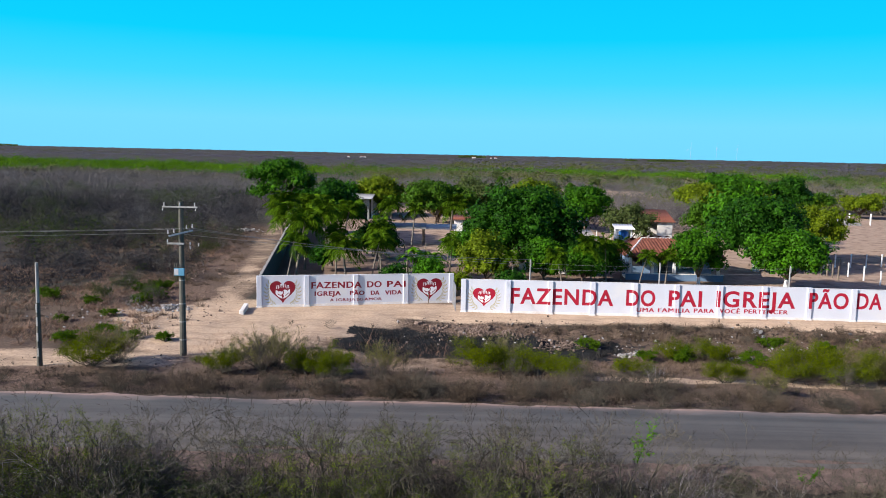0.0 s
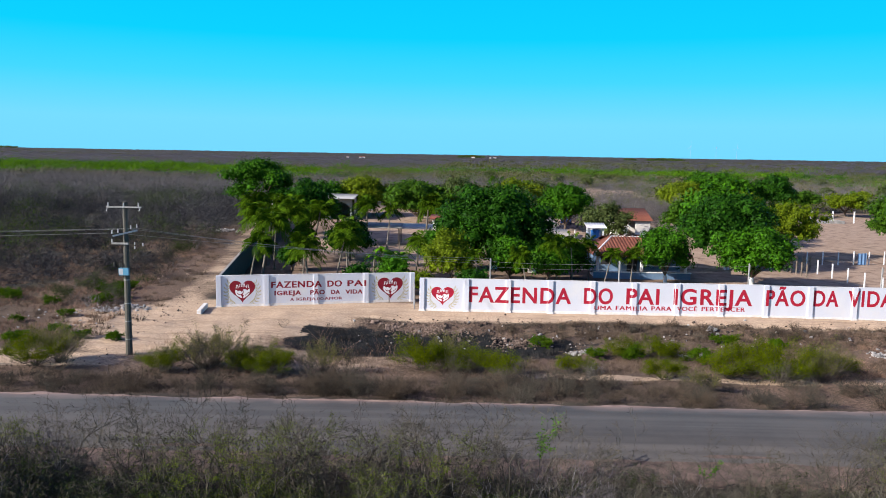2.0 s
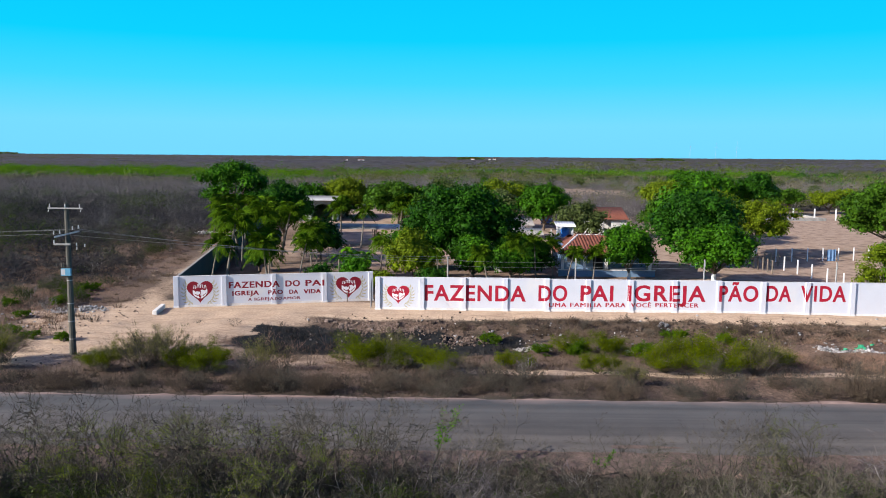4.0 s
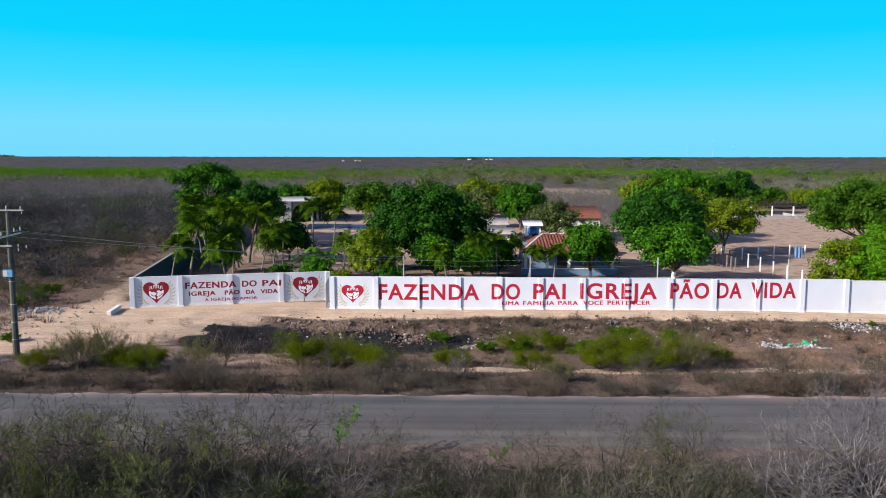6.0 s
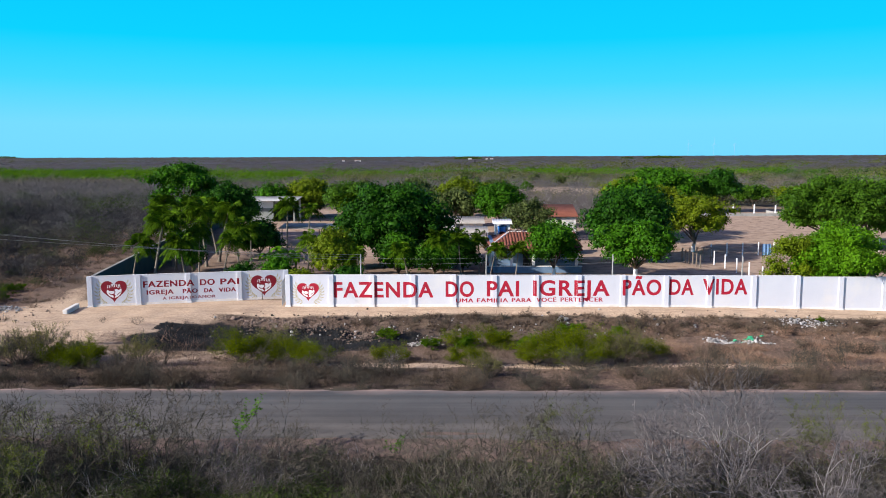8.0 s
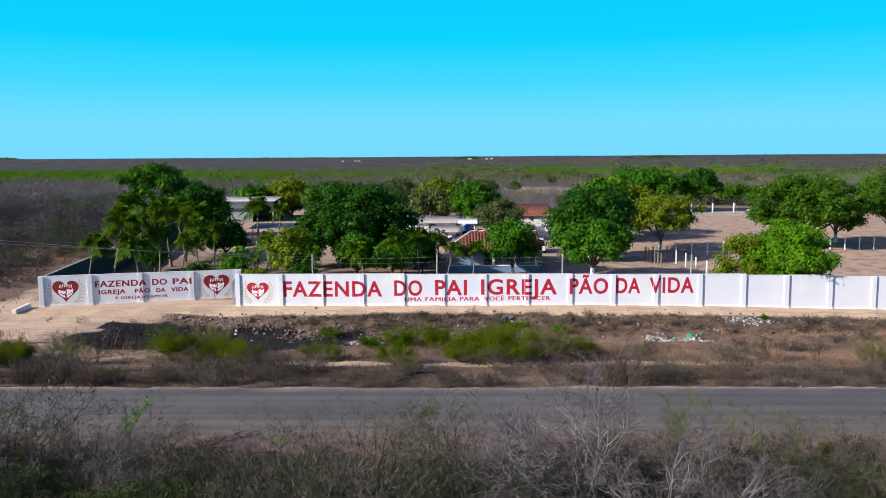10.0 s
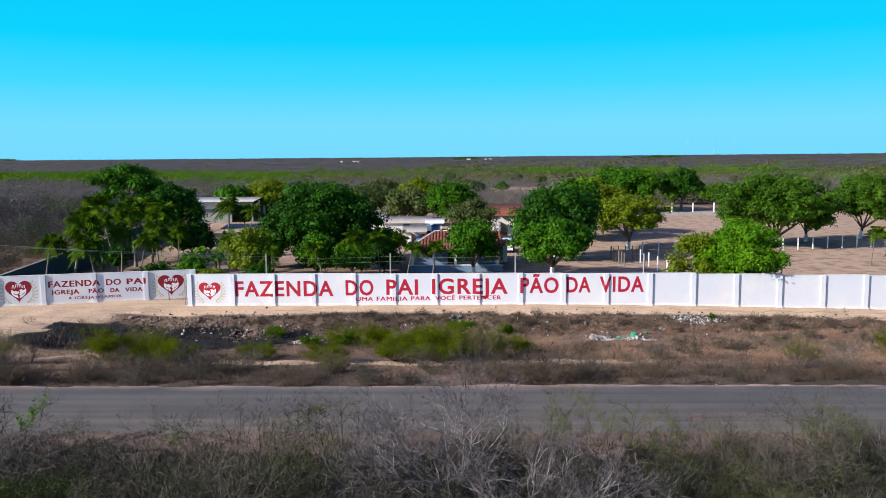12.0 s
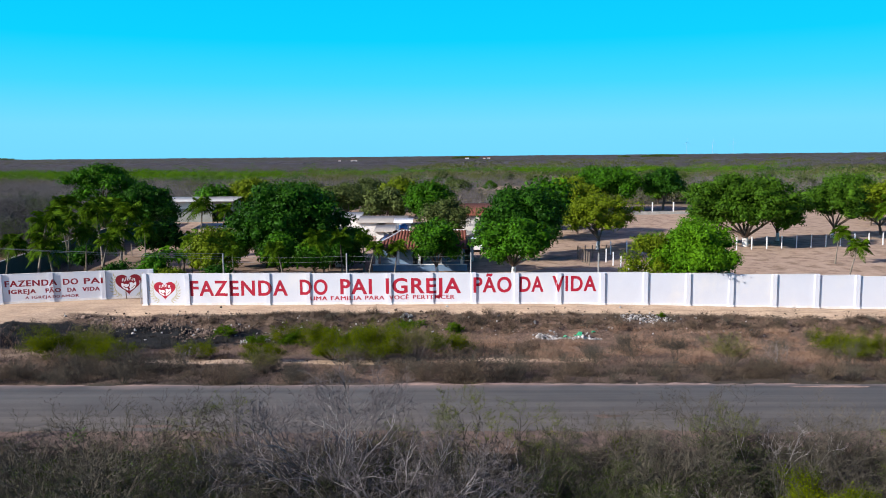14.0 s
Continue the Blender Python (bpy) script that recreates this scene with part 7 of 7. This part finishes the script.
def debris(name, n, x0, x1, yc, yw, smin, smax, material, label, seed, category="rubble"):
    """Countless small angular scraps on the ground, joined into one."""
    rng = np.random.default_rng(seed)
    x, y = rng.uniform(x0, x1, n), yc + rng.normal(0, yw, n)
    s = smin + (smax - smin) * rng.random(n) ** 3
    c = np.stack([x, y, ground_z(x, y) + s * 0.15], -1)
    cube = np.array([[-1, -1, -1], [1, -1, -1], [1, 1, -1], [-1, 1, -1], [-1, -1, 1], [1, -1, 1], [1, 1, 1], [-1, 1, 1]], float)
    v = (cube[None] * rng.uniform(0.45, 1.0, (n, 8, 3))) * (s[:, None] * rng.uniform(0.25, 0.6, (n, 3)))[:, None]
    a = rng.uniform(0, 6.28, n)
    t = rng.normal(0, 0.5, n)
    ca, sa, ct, st = np.cos(a), np.sin(a), np.cos(t), np.sin(t)
    v = np.stack([v[..., 0], v[..., 1] * ct[:, None] - v[..., 2] * st[:, None], v[..., 1] * st[:, None] + v[..., 2] * ct[:, None]], -1)
    v = np.stack([v[..., 0] * ca[:, None] - v[..., 1] * sa[:, None], v[..., 0] * sa[:, None] + v[..., 1] * ca[:, None], v[..., 2]], -1) + c[:, None]
    q = np.array([[0, 3, 2, 1], [4, 5, 6, 7], [0, 1, 5, 4], [1, 2, 6, 5], [2, 3, 7, 6], [3, 0, 4, 7]])
    f = (np.arange(n) * 8)[:, None, None] + q[None]
    tagged(new(name, mesh_of(name, v.reshape(-1, 3), f.reshape(-1, 4), material)), label, category, kind="stuff")


debris("bank_debris", 3600, -3, 60, 53.8, 0.9, 0.04, 0.2, M_BANK, "broken earth clods and stones along the bank", 720)
debris("bank_litter", 260, -5, 46, 52.8, 1.4, 0.05, 0.26, M_LITTER, "pale scraps of litter along the bank", 721, "litter")
debris("edge_gravel", 5200, -34, 62, 33.05, 0.16, 0.02, 0.09, M_GRAVEL, "loose pinkish gravel on the far road edge", 731, "gravel")
debris("near_edge_gravel", 7000, -20, 46, 26.2, 0.5, 0.03, 0.11, M_DARKSOIL, "loose reddish gravel on the near road edge", 732, "gravel")
debris("edge_litter", 3000, -20, 46, 26.0, 0.5, 0.03, 0.1, M_BANK, "dry leaves and scraps on the near road edge", 733, "litter")
debris("verge_clods", 1800, -30, 62, 38.5, 2.2, 0.04, 0.16, M_BANK, "small clods on the verge", 722)
debris("track_stones", 900, -34, -17, 58, 8, 0.04, 0.2, M_RUBBLE, "stones and clods beside the track", 723)
debris("heap_litter", 700, 29.2, 33.4, 50.1, 0.3, 0.04, 0.22, M_LITTER, "torn pale litter spread in dry grass", 724, "litter")
debris("heap_rubble", 420, 35.8, 39.4, 54.5, 0.3, 0.04, 0.2, M_LITTER, "pale rubble below the wall", 725, "litter")
debris("side_litter", 260, -24.5, -20, 56.2, 0.6, 0.05, 0.25, M_LITTER, "torn pale litter beside the track", 726, "litter")
debris("rubble_spill", 700, -2.5, 3.6, 53.7, 0.5, 0.03, 0.22, M_RUBBLE, "pinkish broken rubble spilled down the bank", 727)
debris("rubble_spill", 400, 4.8, 7.8, 51.3, 0.5, 0.03, 0.2, M_RUBBLE, "pinkish broken rubble on the dark ground", 728)
debris("plaster_spill", 240, 9.6, 11.5, 49.2, 0.25, 0.08, 0.34, M_LITTER, "pale broken plaster on the bank", 729)
rubble("rubble_heap", 0.6, 53.7, 5, 1.3, 44, 0.06, 0.28, M_RUBBLE, "heap of pinkish broken rubble on the bank", 701)
rubble("rubble_heap", 6.3, 51.2, 3.5, 2.0, 40, 0.06, 0.26, M_RUBBLE, "heap of pinkish broken rubble on the bank", 702)
rubble("litter_heap", 31.2, 50.0, 5.0, 1.4, 60, 0.05, 0.22, M_LITTER, "heap of pale torn litter in dry grass", 705, "litter", 0.5)
rubble("litter_heap", 31.9, 50.6, 2.0, 0.8, 14, 0.15, 0.35, M_PLASTIC, "scraps of green plastic on the litter heap", 706, "litter", 0.4)
rubble("litter_heap", 37.6, 54.6, 4.0, 1.2, 60, 0.05, 0.22, M_LITTER, "heap of pale rubble and litter below the wall", 707, "litter")
rubble("litter_heap", 10.5, 49.2, 1.9, 0.9, 60, 0.06, 0.26, M_LITTER, "pale broken plaster heap on the bank", 708, "litter")
rubble("litter_heap", 20.2, 54.4, 1.3, 0.7, 16, 0.1, 0.35, M_LITTER, "small heap of pale litter", 709, "litter")
rubble("litter_heap", -21.9, 57.2, 1.6, 0.8, 26, 0.16, 0.42, M_LITTER, "torn white sheets dumped beside the track", 717, "litter", 0.5)
rubble("litter_heap", -22.4, 55.2, 1.8, 0.7, 22, 0.14, 0.36, M_LITTER, "white scraps dumped beside the track", 718, "litter", 0.5)
rubble("rubble_heap", -31.2, 113.5, 4.5, 2.5, 44, 0.2, 0.6, M_LITTER, "pale stone heap at the end of the track", 719)
rubble("litter_heap", -22.0, 56.2, 3.6, 1.8, 60, 0.06, 0.22, M_LITTER, "scattered pale litter beside the track", 710, "litter", 0.35)
rubble("litter_heap", 17.2, 48.8, 2.2, 1.0, 30, 0.1, 0.35, M_LITTER, "pale litter among the bushes", 711, "litter")
rubble("scattered_litter", 12, 51.8, 26, 5, 40, 0.06, 0.2, M_LITTER, "scattered scraps of pale litter", 712, "litter")
rubble("scattered_litter", -24, 52, 12, 8, 40, 0.06, 0.2, M_LITTER, "scattered scraps of pale litter", 713, "litter")
rubble("scattered_stones", -25, 72, 5, 18, 60, 0.1, 0.35, M_RUBBLE, "scattered stones along the track", 714)
rubble("rubble_heap", -2.5, 54.2, 4, 1.2, 22, 0.06, 0.34, M_RUBBLE, "broken stones at the sandy edge", 715)


# ---- parked car and blue net ----
def car(x, y, rz, label, paint=M_CAR):
    ob = thing("car", pose(x, y, float(ground_z(x, y)), 0, 0, rz), label, "car")
    bm = bmesh.new()
    prof = [(-2.0, 0.35), (-2.05, 0.75), (-1.95, 0.92), (-0.75, 1.0), (1.55, 1.02), (2.0, 0.9), (2.05, 0.4)]
    rings = []
    for yy, k in ((-0.82, 0.96), (-0.86, 1.0), (0.86, 1.0), (0.82, 0.96)):
        rings.append([bm.verts.new((px * k, yy, pz if abs(yy) > 0.84 else pz * 0.985)) for px, pz in prof])
    for a, b in zip(rings, rings[1:]):
        for i in range(len(prof)):
            j = (i + 1) % len(prof)
            bm.faces.new([a[i], a[j], b[j], b[i]])
    bm.faces.new(list(reversed(rings[0])))
    bm.faces.new(rings[-1])
    body = part("body", bm, paint, ob, smooth=False)
    cb = bmesh.new()
    lo = [cb.verts.new(p) for p in ((-1.1, -0.76, 0.98), (1.75, -0.76, 0.98), (1.75, 0.76, 0.98), (-1.1, 0.76, 0.98))]
    hi = [cb.verts.new(p) for p in ((-0.45, -0.62, 1.45), (1.25, -0.62, 1.45), (1.25, 0.62, 1.45), (-0.45, 0.62, 1.45))]
    for i in range(4):
        cb.faces.new([lo[i], lo[(i + 1) % 4], hi[(i + 1) % 4], hi[i]])
    part("window_band", cb, M_GLASS, ob, "dark glazed cabin")
    part("roof", box_bm(-0.5, 1.3, -0.65, 0.65, 1.452, 1.5, bevel=0.02), paint, ob)
    for px in (-1.3, 1.3):
        for py in (-0.8, 0.8):
            w = bmesh.new()
            bmesh.ops.create_cone(w, cap_ends=True, segments=16, radius1=0.31, radius2=0.31, depth=0.2)
            bmesh.ops.rotate(w, verts=w.verts, matrix=Matrix.Rotation(radians(90), 3, "X"))
            bmesh.ops.translate(w, verts=w.verts, vec=(px, py, 0.31))
            t = part("wheel", w, M_RUBBER, ob)
            h = bmesh.new()
            bmesh.ops.create_cone(h, cap_ends=True, segments=12, radius1=0.18, radius2=0.18, depth=0.22)
            bmesh.ops.rotate(h, verts=h.verts, matrix=Matrix.Rotation(radians(90), 3, "X"))
            bmesh.ops.translate(h, verts=h.verts, vec=(px, py, 0.31))
            part("rim", h, M_STEEL, t)
    for py in (-0.6, 0.6):
        part("headlight", box_bm(-2.06, -2.0, py - 0.15, py + 0.15, 0.68, 0.8), M_CERAMIC, ob)
    return ob


car(26.1, 92.0, 84, "small white car parked in the shade")
car(21.1, 136.6, 80, "small blue car parked among the back trees", surface("blue_car_paint", (0.03, 0.12, 0.45), (0.05, 0.18, 0.55), 2, 20, 0.3, 0.0))
stake = thing("wooden_stake", pose(-2.85, 60.55, float(ground_z(-2.85, 60.55)), 3, -2, 0), "thin grey wooden stake standing before the wall", "stake")
part("shaft", rod((0, 0, -0.2), (0.02, 0, 0.85), 0.045, 0.035, 6), M_WOOD, stake)
place_shrub(BARE[1], 49.0, 56.6, 30, 0.22, "small dark dead plant at the wall's foot", "dead_plant")
place_shrub(BARE[2], -8.9, 50.9, 80, 0.28, "small thin dry weed on the sand", "dry_weed")
place_shrub(BARE[4], -11.6, 51.6, 10, 0.22, "small thin dry weed on the sand", "dry_weed")
net = thing("blue_net", pose(48.0, 89.2, float(ground_z(48.0, 89.2)), 0, 0, 12), "pale blue netting hung on the white fence", "net")
nb = bmesh.new()
for i in range(12):
    a, b = i / 12 * 1.1 - 0.55, (i + 1) / 12 * 1.1 - 0.55
    ya, yb = 0.05 * math.sin(i * 1.3), 0.05 * math.sin((i + 1) * 1.3)
    nb.faces.new([nb.verts.new(p) for p in ((a, ya, 0.05), (b, yb, 0.05), (b, yb * 0.5, 1.35), (a, ya * 0.5, 1.35))])
part("mesh_panel", nb, M_NET, net)


# ---- far landmarks ----
def far_house(x, y, w, label):
    ob = thing("far_house", pose(x, y, float(ground_z(x, y))), label, "house", "distant houses")
    part("wall", box_bm(-w / 2, w / 2, -3, 3, -0.5, 3.2), M_POSTWHITE, ob)
    bm = bmesh.new()
    e = [bm.verts.new(p) for p in ((-w / 2 - 0.4, -3.5, 3.2), (w / 2 + 0.4, -3.5, 3.2), (w / 2 + 0.4, 3.5, 3.2), (-w / 2 - 0.4, 3.5, 3.2))]
    r = [bm.verts.new(p) for p in ((-w / 2 - 0.4, 0, 4.8), (w / 2 + 0.4, 0, 4.8))]
    for f in ((e[0], e[1], r[1], r[0]), (e[2], e[3], r[0], r[1]), (e[1], e[2], r[1]), (e[3], e[0], r[0])):
        bm.faces.new(f)
    part("roof", bm, M_ROOFTILE, ob)


for x, y, w in ((-242, 1972, 7), (-234, 1975, 6), (-272, 1960, 5), (49, 2600, 12), (104, 2580, 7), (120, 2600, 10)):
    far_house(x, y, w, "small white house far out in the scrub")


def grove(name, x0, x1, y, n, h, seed):
    rng = np.random.default_rng(seed)
    c = np.stack([rng.uniform(x0, x1, n), y + rng.normal(0, 15, n), np.zeros(n)], -1)
    c[:, 2] = ground_z(c[:, 0], c[:, 1]) + rng.uniform(1.0, h, n) * (1 - 0.5 * np.abs((c[:, 0] - (x0 + x1) / 2) / ((x1 - x0) / 2)))
    v, f = leaves_at(rng, c, np.tile([[0, -1.0, 0.5]], (n, 1)), 6.0, 4.0, 0.5)
    tagged(new(name, mesh_of(name, v, f, L_UNDER)), "dark grove of trees on the horizon", "grove", kind="stuff")


grove("far_grove", 0, 90, 2700, 420, 8, 901)
grove("far_grove", 640, 760, 2700, 480, 9, 902)
grove("far_grove", 560, 600, 2700, 120, 6, 903)
grove("far_grove", -1990, -1900, 3400, 200, 9, 904)


def turbine(x, y, h, rz):
    ob = thing("wind_turbine", pose(x, y, float(ground_z(x, y)), 0, 0, rz), "slim white wind turbine on the horizon", "wind turbine", "wind turbines")
    part("tower", rod((0, 0, -1), (0, 0, h), 0.5, 0.35, 8), M_TURBINE, ob)
    part("nacelle", box_bm(-1.0, 1.0, -3, 2, h, h + 2, bevel=0.3), M_TURBINE, ob)
    for k in range(3):
        a = radians(90 + 120 * k)
        part("blade", rod((0, -4, h + 1.5), (math.cos(a) * 30, -4, h + 1.5 + math.sin(a) * 30), 0.3, 0.12, 4), M_TURBINE, ob)


for x, rz in ((1243, 10), (1380, 15), (1490, 12)):
    turbine(x, 4300, 62, rz)
